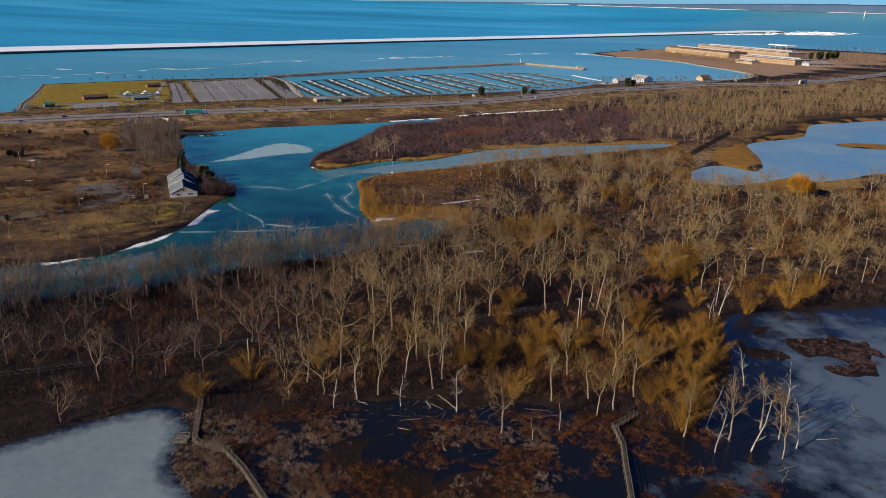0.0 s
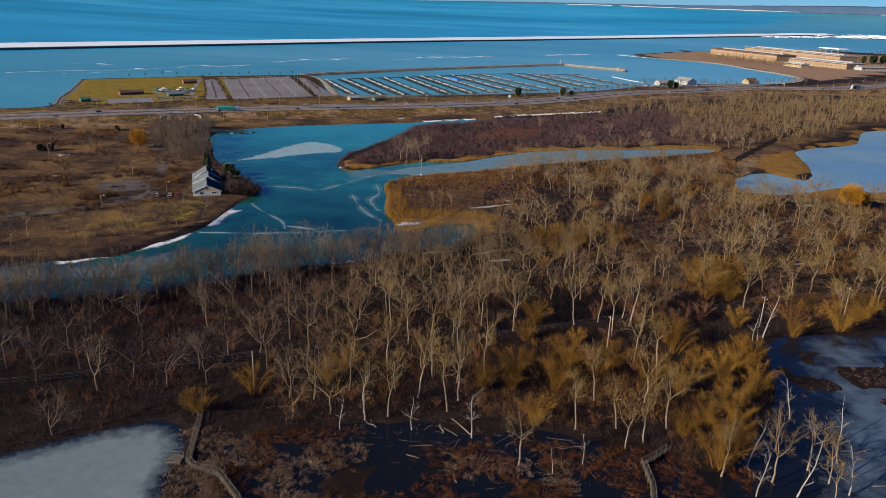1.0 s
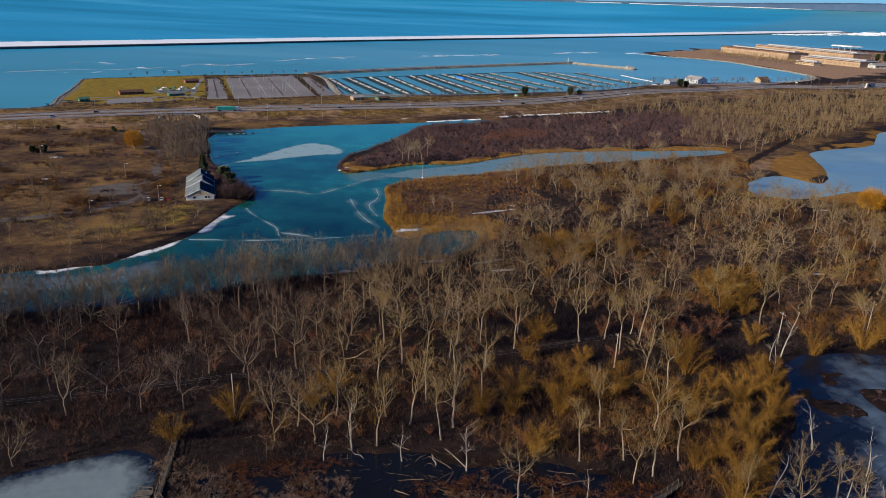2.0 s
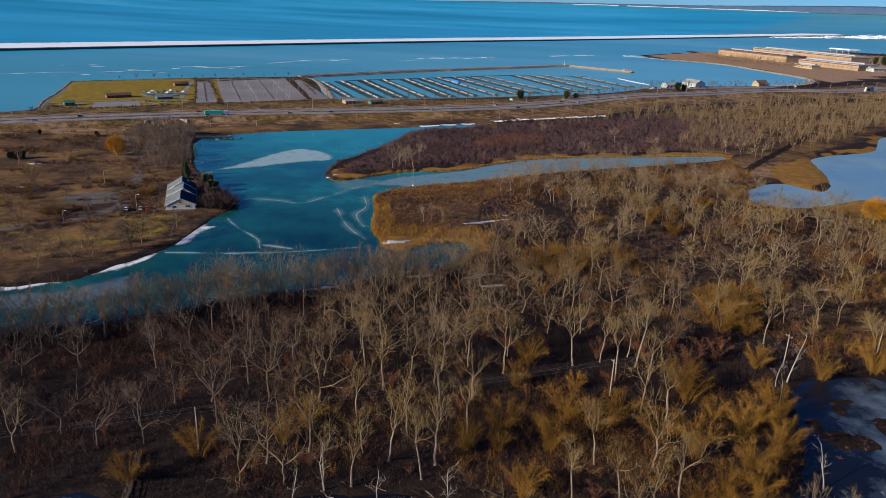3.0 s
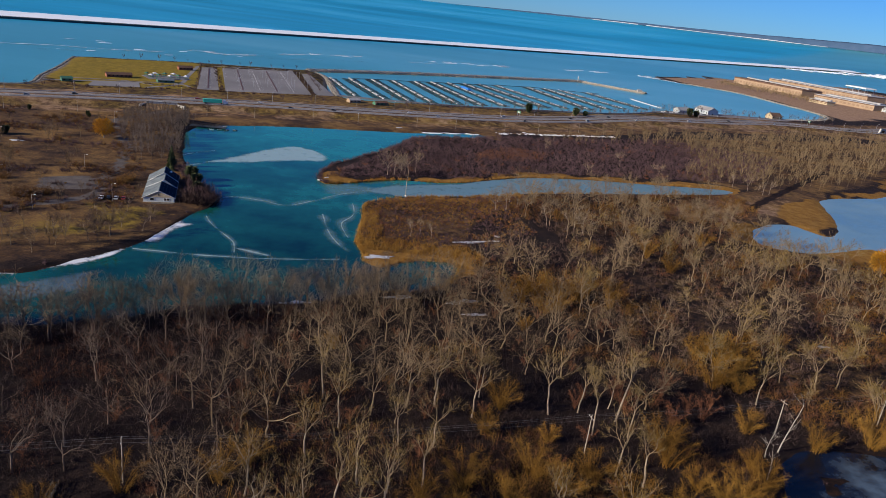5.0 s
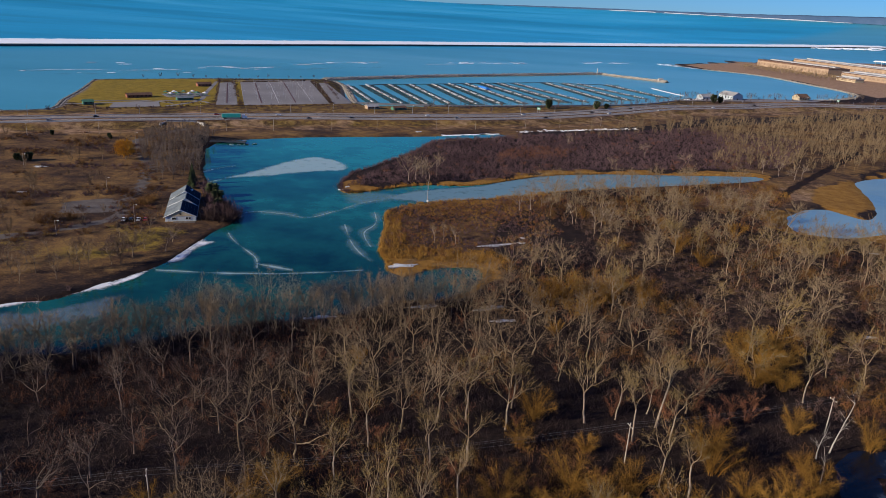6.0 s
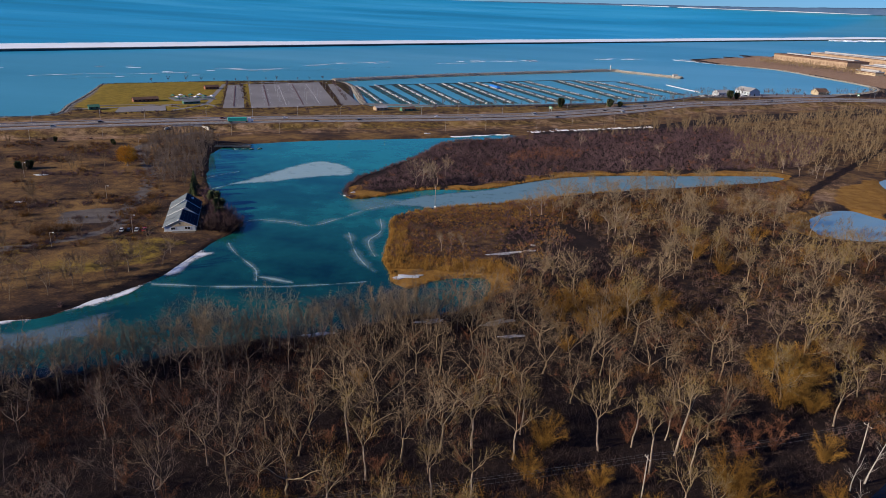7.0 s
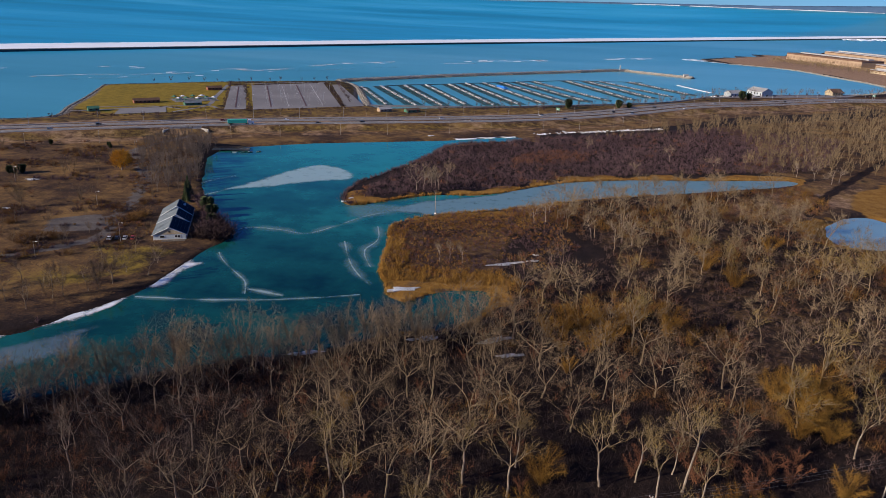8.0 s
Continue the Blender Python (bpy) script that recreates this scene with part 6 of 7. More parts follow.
def build_underpass():
    root = thing("underpass", "pale concrete underpass portal in the road embankment", "underpass", at=(-262, 637, 0.6), turn=radians(27))
    for x0, x1, name in ((-12, -4.5, "headwall"), (4.5, 12, "headwall")):
        part(name, Soup().box(((x0 + x1) / 2, 0, 0), (x1 - x0, 0.8, 4.6)), M["concrete"], root)
    part("lintel", Soup().box((0, 0, 3.2), (9, 0.8, 1.4)), M["concrete"], root)
    # near-black sheet across the portal paints the shade inside
    part("passage_shade", Soup().box((0, 0.6, 0.0), (8.8, 0.1, 3.2)), M["glass_and_shade"], root, "dark sheet painted for the shade inside the portal")
    for s in (-1, 1):
        part("wing_wall", Soup().box((s * 14.5, -3.2, -0.4), (8.5, 0.7, 3.6), s * -0.9), M["concrete"], root)
    part("coping", Soup().box((0, -0.05, 4.6), (24.6, 1.1, 0.3)), M["concrete"], root)


build_underpass()


# ---- snow and ice ----
def jagged_strip(name, line, width, z, material, label, category, seed, shift=0.0, thick=0.25):
    r = np.random.RandomState(seed)
    p = smooth_line(line, 0.8)
    k = len(p)
    w = width * np.clip(2.6 * (lumps(np.arange(k) * 1.0, np.full(k, seed * 3.1), 11) - 0.28), 0.06, 1.6)
    g = np.gradient(p, axis=0)
    g /= np.linalg.norm(g, axis=1, keepdims=True)
    nrm = np.stack([-g[:, 1], g[:, 0]], 1)
    a, b = p + nrm * (shift + 1.6 * (lumps(np.arange(k) * 1.0, np.full(k, seed * 7.7), 3) - 0.5)[:, None]), p + nrm * (shift + w[:, None])
    m = (a + b) / 2
    zz = z + thick * (0.5 + 0.5 * r.rand(k))
    v = np.concatenate([np.c_[a, np.full(k, z - 0.3)], np.c_[m, zz], np.c_[b, np.full(k, z - 0.3)]])
    i = np.arange(k - 1)
    f = np.concatenate([np.stack([i + o, i + k + o, i + k + 1 + o], 1) for o in (0, k)] + [np.stack([i + o, i + k + 1 + o, i + 1 + o], 1) for o in (0, k)])
    s = Soup()
    s.add(v, f)
    return whole(name, s, material, label, category)


jagged_strip("shore_snow", [(-70, 679), (-56, 684), (-34, 696), (-14, 708), (0, 716)], -4.5, 0.5, M["snow"], "snow bank below the road embankment", "snow", 3, 2)


def ice_blocks(line, spread, n, seed, size, label):
    """Broken slabs of ice pushed up along a bank."""
    r = np.random.RandomState(seed)
    p = smooth_line(line, 0.5)
    s = Soup()
    for _ in range(n):
        x, y = p[r.randint(len(p))] + r.randn(2) * spread
        k = r.randint(5, 8)
        a = np.sort(r.uniform(0, 6.283, k))
        rad = size * r.uniform(0.3, 1.3) * r.uniform(0.7, 1.2, k)
        z = max(land(x, y), 0.0)
        s.prism(np.c_[x + np.cos(a) * rad * 1.5, y + np.sin(a) * rad], z - 0.2, z + r.uniform(0.06, 0.4))
    tagged(whole("ice_blocks", s, M["snow"], label, "ice", "stuff"))


ice_blocks([(18, 729), (40, 744), (63, 758), (106, 784), (136, 802)], 2.0, 150, 503, 0.9, "lumpy old snow beside the highway")


def snow_patch(x, y, rx, ry, turn, seed):
    r = np.random.RandomState(seed)
    a = np.linspace(0, 6.283, 26)[:-1]
    rad = 1 + sum(r.uniform(0.08, 0.22) * np.sin(a * k + r.uniform(0, 6.283)) for k in (2, 3, 4, 5, 7)) + 0.05 * r.randn(25)
    px, py = np.cos(a) * rx * rad, np.sin(a) * ry * rad
    cs, sn = math.cos(turn), math.sin(turn)
    z = max(land(x, y), 0.0)
    s = Soup().prism(np.c_[x + px * cs - py * sn, y + px * sn + py * cs], z - 0.3, z + 0.18)
    s.v[-1][-1, 2] += 0.3
    whole("snow_patch", s, M["old_snow"], "small patch of old snow on brown ground", "snow", group="snow patches")


for i, (x, y, rx, ry, t) in enumerate([(-28, 358.5, 5.2, 2.2, 0.4), (9, 397, 6, 1.2, 0.4), (16, 401, 4, 1.0, 0.45), (23, 405, 2.2, 1.2, 0.3), (24, 413, 1.4, 1, 0), (-12, 318, 5, 1.6, 0.5), (12, 322, 6, 1.8, 0.7),
                                       (18, 312, 4, 1.2, 0.4), (-48, 300, 6, 1.5, 0.4), (-85, 478, 2, 1, 0), (-76, 476, 1.5, 0.8, 0), (-272, 470, 4, 1.5, 0.2), (-245, 415, 3, 1.2, 0.3), (-83, 484, 1.4, 0.9, 0.5),
                                       (155, 330, 3, 1.0, 0.3), (205, 440, 3, 1.2, 0.4), (-70, 690, 3, 1.5, 0.5)]):
    snow_patch(x, y, rx, ry, t, 200 + i)


def frost_sheet(name, poly, soft, label, z=0.02, step=1.5, skin="frost_skin"):
    p = smooth_line(poly, 3, True)
    lo, hi = p.min(0) - 1, p.max(0) + 1
    gx, gy = np.arange(lo[0], hi[0], step), np.arange(lo[1], hi[1], step)
    x, y = np.meshgrid(gx, gy)
    d = inside_depth(p, x, y)
    n = len(gx)
    i = (np.arange(len(gy) - 1)[:, None] * n + np.arange(n - 1)[None]).ravel()
    q = np.stack([i, i + 1, i + n + 1, i + n], 1)
    q = q[(d.ravel()[q] > -step).all(1)]
    used, back = np.unique(q, return_inverse=True)
    me = mesh_np(name, np.stack([x.ravel(), y.ravel(), np.full(x.size, z)], 1)[used], back.reshape(q.shape), M[skin])
    at = me.attributes.new("edge", "FLOAT", "POINT")
    at.data.foreach_set("value", ramp01(d.ravel()[used], 0, soft).astype(np.float32))
    tagged(new(name, me), label, "ice")


frost_sheet("ice_sheet", [(-163, 480), (-152, 510), (-144, 537), (-135, 557), (-124, 565), (-108, 559), (-95, 543), (-94, 528), (-114, 515), (-130, 500), (-146, 488)], 7, "pale lens of thin ice on the teal pond", skin="frost_lens")


frost_sheet("ice_sheet", [(-62, 468), (-48, 490), (-34, 502), (-6, 522), (8, 542), (40, 570), (78, 590), (117, 602), (157, 614), (206, 630), (206, 596), (150, 566), (92, 536), (56, 516), (23, 494), (0, 476), (-20, 466), (-42, 462)],
            9, "pale blue-grey ice filling the channel between two reedy banks", 0.018, 2.0, "frost_channel")


def frost_line(pts, width, label, z=0.03, skin="frost_skin", wild=2.5):
    p = smooth_line(pts, 2)
    k = np.arange(len(p)) * 1.0
    p = offset_line(p, 0.0) + np.stack([lumps(k, k * 0 + pts[0][0], 6) - 0.5, lumps(k, k * 0 + pts[0][1], 6) - 0.5], 1) * width * wild
    wide = width * (0.3 + 1.3 * lumps(k, k * 0 + 5, 5))[:, None]
    nrm = offset_line(p, 1.0) - p
    g = p + nrm * wide, p - nrm * wide
    frost_sheet("ice_seam", np.concatenate([g[0], g[1][::-1]])[::2], width * 1.3, label, z, min(0.8, width / 2) if width < 5 else width / 7, skin)


SEAMS = [([(-126, 329), (-112, 331), (-97, 333), (-83, 336), (-67, 341), (-51, 348), (-42, 352)], 1.3, 4.0), ([(-117, 384), (-110, 373), (-97, 359), (-91, 352), (-86, 340)], 0.9, 3.0),
         ([(-128, 402), (-124, 409), (-118, 420), (-101, 420), (-87, 418), (-76, 436), (-69, 451), (-56, 466)], 1.1, 8.0), ([(-67, 413), (-58, 388), (-48, 369), (-41, 361)], 1.0, 6.0),
         ([(-57, 440), (-52, 418), (-54, 400), (-46, 380)], 0.9, 6.0), ([(-89, 346), (-80, 345), (-70, 343)], 2.2, 5.0), ([(-180, 488), (-175, 503), (-166, 517)], 0.8, 4.0), ([(-168, 464), (-162, 476), (-157, 487)], 0.8, 4.0)]
for pts, w, haze in SEAMS:
    w *= 0.62
    frost_line(pts, haze * 0.7, "faint pale haze of frost in the thin pond ice", 0.022, "frost_haze", 1.0)
    frost_line(pts, w, "white seam of frost across the thin pond ice", 0.036, wild=1.6)
frost_line([(-168, 280), (-158, 286), (-150, 291), (-146, 297), (-139, 303), (-131, 315), (-129, 328), (-126, 339), (-124, 349), (-123, 362), (-122, 372)], 3.6, "ragged white shore ice along the pond bank", 0.07, "frost_white", 1.3)
for pts, w in (([(-156, 288), (-150, 293), (-145, 298), (-138, 303)], 4.6), ([(-134, 309), (-130, 319), (-128, 329)], 2.4), ([(-126, 336), (-124, 348), (-122, 362), (-121, 370)], 4.8)):
    frost_line(pts, w, "thick white shore ice along the pond bank", 0.1, "frost_snow", 1.0)
frost_sheet("ice_sheet", [(-146, 285), (-134, 296), (-126, 305), (-121, 297), (-118, 284), (-126, 274), (-140, 264), (-200, 248), (-190, 268), (-164, 278)], 7, "blue-grey sheet of bay ice along the shore", 0.028, 1.5, "frost_blue")
frost_sheet("ice_sheet", [(-88, 478), (-60, 486), (-40, 478), (-52, 455), (-75, 445), (-85, 460)], 14, "thin pale ice skin in the narrows", 0.024, 1.5, "frost_haze")


# ---- fallen wood in the marsh ----
def fallen_log(x, y, length, turn, rad, tilt, seed):
    r = np.random.RandomState(seed)
    root = thing("fallen_log", "bleached fallen tree trunk lying in the marsh", "log", "fallen logs", (x, y, max(land(x, y), 0) + rad * 0.7), turn)
    k = 5
    t = np.linspace(-0.5, 0.5, k) * length
    part("stem", Soup().pipe(np.c_[t, r.randn(k) * 0.2, (t + length / 2) * tilt], np.linspace(rad, rad * 0.45, k), 6), M["bark_dead" if seed % 5 == 0 else "bark_limb"], root)
    for _ in range(r.randint(2, 5)):
        p = r.uniform(-0.2, 0.45) * length
        e = np.array([r.uniform(0.3, 1.2), r.randn() * 1.2, r.uniform(0.1, 1.0)]) * length * 0.14
        b = np.array([p, 0, (p + length / 2) * tilt])
        part("stub", Soup().pipe([b, b + e * 0.6, b + e + r.randn(3) * 0.2], [rad * 0.4, rad * 0.28, rad * 0.08], 4), M["bark_limb"], root)


for i in range(38):
    r = np.random.RandomState(300 + i)
    if i < 12:
        x, y = r.uniform(-32, 48), r.uniform(152, 184)
    elif i < 24:
        x, y = 16 + r.randn() * 11, 174 + r.randn() * 6
    elif i < 33:
        x, y = r.uniform(92, 128), r.uniform(164, 184)
    else:
        x, y = r.uniform(60, 100), r.uniform(150, 172)
    fallen_log(x, y, r.uniform(2.5, 7.5), r.uniform(0, 6.28), r.uniform(0.05, 0.13), r.choice([0, 0.02, 0.12, 0.25]), 340 + i)
r = np.random.RandomState(399)
sticks = Soup()
for cx, cy, sx, sy, n in ((16, 174, 12, 7, 150), (-12, 176, 14, 6, 60), (108, 175, 14, 8, 70), (22, 160, 8, 6, 90), (-30, 172, 10, 5, 40)):
    p = np.c_[cx + r.randn(n) * sx, cy + r.randn(n) * sy]
    z = np.maximum(ground_height(p[:, 0], p[:, 1]), 0) + r.uniform(0.02, 0.3, n)
    a, ln = r.uniform(0, 6.283, n), r.uniform(0.8, 3.6, n)
    sticks.spikes(np.c_[p, z], np.c_[p[:, 0] + np.cos(a) * ln, p[:, 1] + np.sin(a) * ln, z + r.uniform(-0.02, 0.5, n)], r.uniform(0.025, 0.06, n))
whole("driftwood", sticks, M["bark_limb"], "litter of bleached broken sticks in the marsh", "wood", "stuff")


# ---- vehicles ----
def build_car(color, label, van=False):
    root = thing("car", label, "car", "")
    l2, w2 = 2.25, 0.9
    prof = [(-l2, 0.35), (l2, 0.35), (l2, 0.75), (l2 - 0.1, 0.9), (1.0, 1.0), (-l2 + 0.2, 1.0), (-l2, 0.8)]
    cab = [(1.0, 1.0), (0.35, 1.5), (-1.3, 1.52), (-1.95, 1.0)] if not van else [(1.7, 1.0), (1.2, 1.95), (-2.1, 2.0), (-2.2, 1.0)]

    def extrude(pts, w, top):
        k = len(pts)
        p = np.array(pts)
        wy = np.where(p[:, 1] > 1.2, w * top, w)
        v = np.concatenate([np.c_[p[:, 0], -wy, p[:, 1]], np.c_[p[:, 0], wy, p[:, 1]]])
        i = np.arange(k)
        j = (i + 1) % k
        f = np.concatenate([np.stack([i, j, j + k], 1), np.stack([i, j + k, i + k], 1)])
        c = np.arange(1, k - 1)
        f = np.concatenate([f, np.stack([0 * c, c + 1, c], 1), np.stack([0 * c + k, c + k, c + 1 + k], 1)])
        s = Soup()
        s.add(v, f)
        return s

    part("body", extrude(prof, w2, 1.0), M[color], root)
    part("cabin", extrude(cab, w2 * 0.94, 0.82), M["glass_and_shade"], root, "dark glazed cabin")
    part("roof_panel", Soup().box((-0.48 if not van else -0.45, 0, 1.5 if not van else 1.98), (1.6 if not van else 3.2, 1.36, 0.05)), M[color], root)
    for x in (-1.4, 1.4):
        for y in (-0.85, 0.85):
            part("wheel", Soup().tubes([(x, y - 0.1, 0.33)], [(x, y + 0.1, 0.33)], 0.33, 0.33, 10), M["tyre"], root)
    return root


CARS = {c: build_car("car_" + c, lab) for c, lab in (("white", "small white car on grey asphalt"), ("silver", "silver-grey car on grey asphalt"), ("black", "black car on grey asphalt"), ("red", "dark red car on grey asphalt"))}
CARS["van"] = build_car("car_white", "white delivery van on the highway", True)
fresh_cars = set(CARS)


def put_car(kind, x, y, z, turn):
    m = Matrix.Translation((x, y, z)) @ Matrix.Rotation(turn, 4, "Z")
    if kind in fresh_cars:
        fresh_cars.discard(kind)
        CARS[kind].matrix_basis = m
    else:
        copy_thing(CARS[kind], m)


def on_road(x, lane, line=ROAD_LINE):
    p = offset_line(line, lane)
    i = int(np.argmin(np.abs(p[:, 0] - x)))
    d = p[min(i + 1, len(p) - 1)] - p[i - 1]
    return p[i][0], p[i][1], math.atan2(d[1], d[0])


for kind, x, lane in (("black", -176, -11), ("white", -205, 7), ("black", -141, -7), ("white", -68, 7), ("silver", -40, -7), ("van", 117, -7), ("white", 179, -11), ("black", 42, -11), ("black", -333, 7), ("silver", -346, -7),
                      ("white", 259, -7), ("black", 330, 7), ("white", 397, -11), ("silver", 448, 7), ("red", -250, 11), ("black", 95, 7), ("silver", 230, 11), ("van", 20, 11), ("black", 520, -7), ("white", 600, 7), ("silver", 690, -7), ("black", 150, 11)):
    x, y, a = on_road(x, lane)
    put_car(kind, x, y, 4.06, a)
for i, kind in enumerate(("white", "black", "silver", "red")):
    put_car(kind, -170 + i * 3.1, 384.5 + i * 1.2, land(-170 + i * 3.1, 384.5 + i * 1.2), radians(112))
for i in range(16):
    r = np.random.RandomState(400 + i)
    put_car(r.choice(["white", "black", "silver"]), 240 + i * 4.6 + r.rand() * 3, 1098 + i * 2.6 + r.rand() * 3, 1.65, radians(120))


def build_truck():
    x, y, a = on_road(-226, -9.1)
    root = thing("truck", "semi truck with a teal-green box trailer on the highway", "truck", at=(x, y, 4.06), turn=a)
    part("trailer", Soup().box((-3, 0, 1.2), (15.5, 2.6, 2.9)), M["teal_paint"], root, "teal-green box trailer")
    part("trailer_frame", Soup().box((-3, 0, 0.8), (15.0, 1.2, 0.4)), M["dock_dark"], root)
    part("cab", Soup().box((7.0, 0, 0.6), (2.6, 2.4, 3.2), 0, 0.92), M["car_white"], root, "white tractor cab")
    part("hood", Soup().box((9.2, 0, 0.6), (2.2, 2.0, 1.5), 0, 0.9), M["car_white"], root)
    part("windscreen", Soup().box((8.25, 0, 2.3), (0.12, 2.0, 0.9)), M["glass_and_shade"], root)
    for wx in (-9, -7.7, 4.6, 5.9, 9.2):
        for wy in (-1.1, 1.1):
            part("wheel", Soup().tubes([(wx, wy - 0.18, 0.52)], [(wx, wy + 0.18, 0.52)], 0.52, 0.52, 10), M["tyre"], root)


build_truck()


# ---- lakeside park, marina and harbour ----
def slab(name, poly, z0, z1, material, label, category, parent=None, kind="structure"):
    s = Soup().prism(poly, z0, z1)
    return part(name, s, material, parent, label) if parent else whole(name, s, material, label, category, kind)


def mid_of(a, b, t):
    return tuple(np.asarray(a, float) + (np.asarray(b, float) - np.asarray(a, float)) * t)


def parking_lot(quad, rows, label):
    """Corners: near left, near right, far right, far left."""
    a, b, c, d = quad
    lot = slab("parking_lot", quad, 0.6, 1.64, M["lot_asphalt"], label, "parking lot")
    for k in range(1, rows):
        p, q = mid_of(a, b, k / rows), mid_of(d, c, k / rows)
        p, q = mid_of(p, q, 0.06), mid_of(p, q, 0.94)
        line = np.array([mid_of(p, q, t) for t in np.linspace(0, 1, 12)])
        if k % 2:
            strip("planted_strip", line, -0.6, 0.6, 1.8, M["brush_maroon"], "narrow dry-grass strip", "", lot, 0.2)
        else:
            strip("bay_line", line, -0.12, 0.12, 1.652, M["paint_white"], "white painted bay line", "", lot, 0.01)
        ticks = Soup()
        for t in np.linspace(0.02, 0.98, 36):
            x, y = mid_of(p, q, t)
            ticks.box((x, y, 1.643), (9.0, 0.06, 0.01), math.atan2(b[1] - a[1], b[0] - a[0]))
        tagged(part("bay_marks", ticks, M["paint_white"], lot, "white bay markings"), kind="stuff")
    return lot


LOT_A = [(-282, 752), (-264, 762), (-338, 938), (-350, 920)]
LOT_B = [(-257, 762), (-184, 815), (-262, 1004), (-332, 940)]
parking_lot(LOT_A, 2, "narrow empty grey parking lot beside the park")
parking_lot(LOT_B, 5, "large empty grey parking lot beside the marina")
slab("parking_lot", [(-357, 689), (-322, 717), (-337, 744), (-369, 718)], 0.6, 1.63, M["lot_asphalt"], "small grey parking lot beside the lawn", "parking lot")
slab("plaza", [(-180, 816), (-163, 830), (-238, 998), (-246, 990)], 0.6, 1.62, M["lot_asphalt"], "grey walk along the marina", "walkway")
slab("parking_lot", [(232, 1085), (450, 1198), (480, 1236), (300, 1158), (262, 1128)], 0.6, 1.64, M["lot_asphalt"], "grey gravel lot behind the marina", "parking lot")
for line, w in (([(-400, 690), (-383, 705), (-365, 722), (-340, 748), (-310, 770), (-292, 758)], 1.6), ([(-318, 720), (-308, 770), (-330, 840), (-358, 930)], 2.2), ([(-392, 720), (-350, 745), (-320, 740)], 1.3), ([(-262, 1010), (-300, 985), (-345, 945)], 2.0)):
    strip("footpath", smooth_line(line, 8), -w, w, 1.615, M["lot_asphalt"], "pale concrete footpath over the lawn", "path", None, 0.9)


def gable_building(name, x, y, turn, size, wall_h, ridge, wall, roof, label, category, windows=3, z=1.6, door=True):
    root = thing(name, label, category, at=(x, y, z), turn=turn)
    lx, ly = size[0] / 2, size[1] / 2
    s = Soup().box((0, 0, 0), (size[0], size[1], wall_h))
    for sx in (-1, 1):
        v = np.array([(sx * lx, -ly, wall_h), (sx * lx, ly, wall_h), (sx * lx, 0, ridge), (sx * (lx - 0.3), -ly, wall_h), (sx * (lx - 0.3), ly, wall_h), (sx * (lx - 0.3), 0, ridge)])
        s.add(v, np.array([[0, 1, 2], [3, 5, 4], [0, 2, 5], [0, 5, 3], [1, 4, 5], [1, 5, 2]]))
    walls = part("wall", s, M[wall], root)
    for side in (-1, 1):
        a, b = (0, ridge + 0.15), (side * (ly + 0.6), wall_h - 0.6 * (ridge - wall_h) / ly + 0.15)
        v = []
        for xx in (-lx - 0.5, lx + 0.5):
            for yy, zz in (a, b):
                v += [(xx, yy, zz), (xx, yy, zz - 0.14)]
        t = Soup()
        t.add(np.array(v), np.array([[0, 2, 6], [0, 6, 4], [1, 5, 7], [1, 7, 3], [0, 1, 3], [0, 3, 2], [4, 6, 7], [4, 7, 5], [2, 3, 7], [2, 7, 6], [0, 4, 5], [0, 5, 1]]))
        part("roof", t, M[roof], root, "sloping roof")
    for k in range(windows):
        xx = -lx + size[0] * (k + 0.5) / windows
        for side in (-1, 1):
            part("window", Soup().box((xx, side * (ly + 0.02), wall_h * 0.35), (min(1.6, size[0] / windows * 0.5), 0.1, wall_h * 0.4)), M["glass_and_shade"], root, "dark window")
    if door:
        part("door", Soup().box((lx + 0.02, 0, 0), (0.1, 2.4, min(2.4, wall_h * 0.8))), M["glass_and_shade"], root, "dark doorway")
    return root


gable_building("park_shelter", -368, 763, radians(43), (24, 7), 2.6, 4.4, "brick_red", "roof_brown", "long red-brown picnic shelter on the lawn", "shelter", 6, 1.58)
gable_building("park_hut", -383, 699, radians(43), (9, 6), 2.6, 4.2, "green_paint", "green_paint", "small green hut on the lawn", "hut", 2, 1.58)
gable_building("park_kiosk", -352, 880, radians(43), (16, 6), 2.8, 4.6, "brick_red", "roof_brown", "red-brown kiosk behind the playground", "hut", 4, 1.58)
gable_building("restroom", -136, 803, radians(42), (13, 7), 2.8, 4.4, "tan_wall", "roof_grey", "low tan building beside the marina road", "building", 3, 1.58)
gable_building("restroom", -109, 810, radians(42), (15, 7), 2.6, 3.9, "green_paint", "roof_brown", "low green building beside the marina road", "building", 3, 1.58)
gable_building("boathouse", 276, 1126, radians(32), (24, 12), 4.5, 8.0, "blue_wall", "roof_grey", "grey gabled boathouse at the marina", "boathouse", 4, 1.58)
gable_building("boathouse", 318, 1158, radians(-58), (26, 20), 6, 10.5, "blue_wall", "roof_grey", "large grey gabled boathouse at the marina", "boathouse", 5, 1.58)
gable_building("harbour_house", 437, 1218, radians(28), (20, 14), 4.5, 9.0, "cream_wall", "roof_brown", "cream house with a brown roof beside the bay", "house", 4, 1.58)


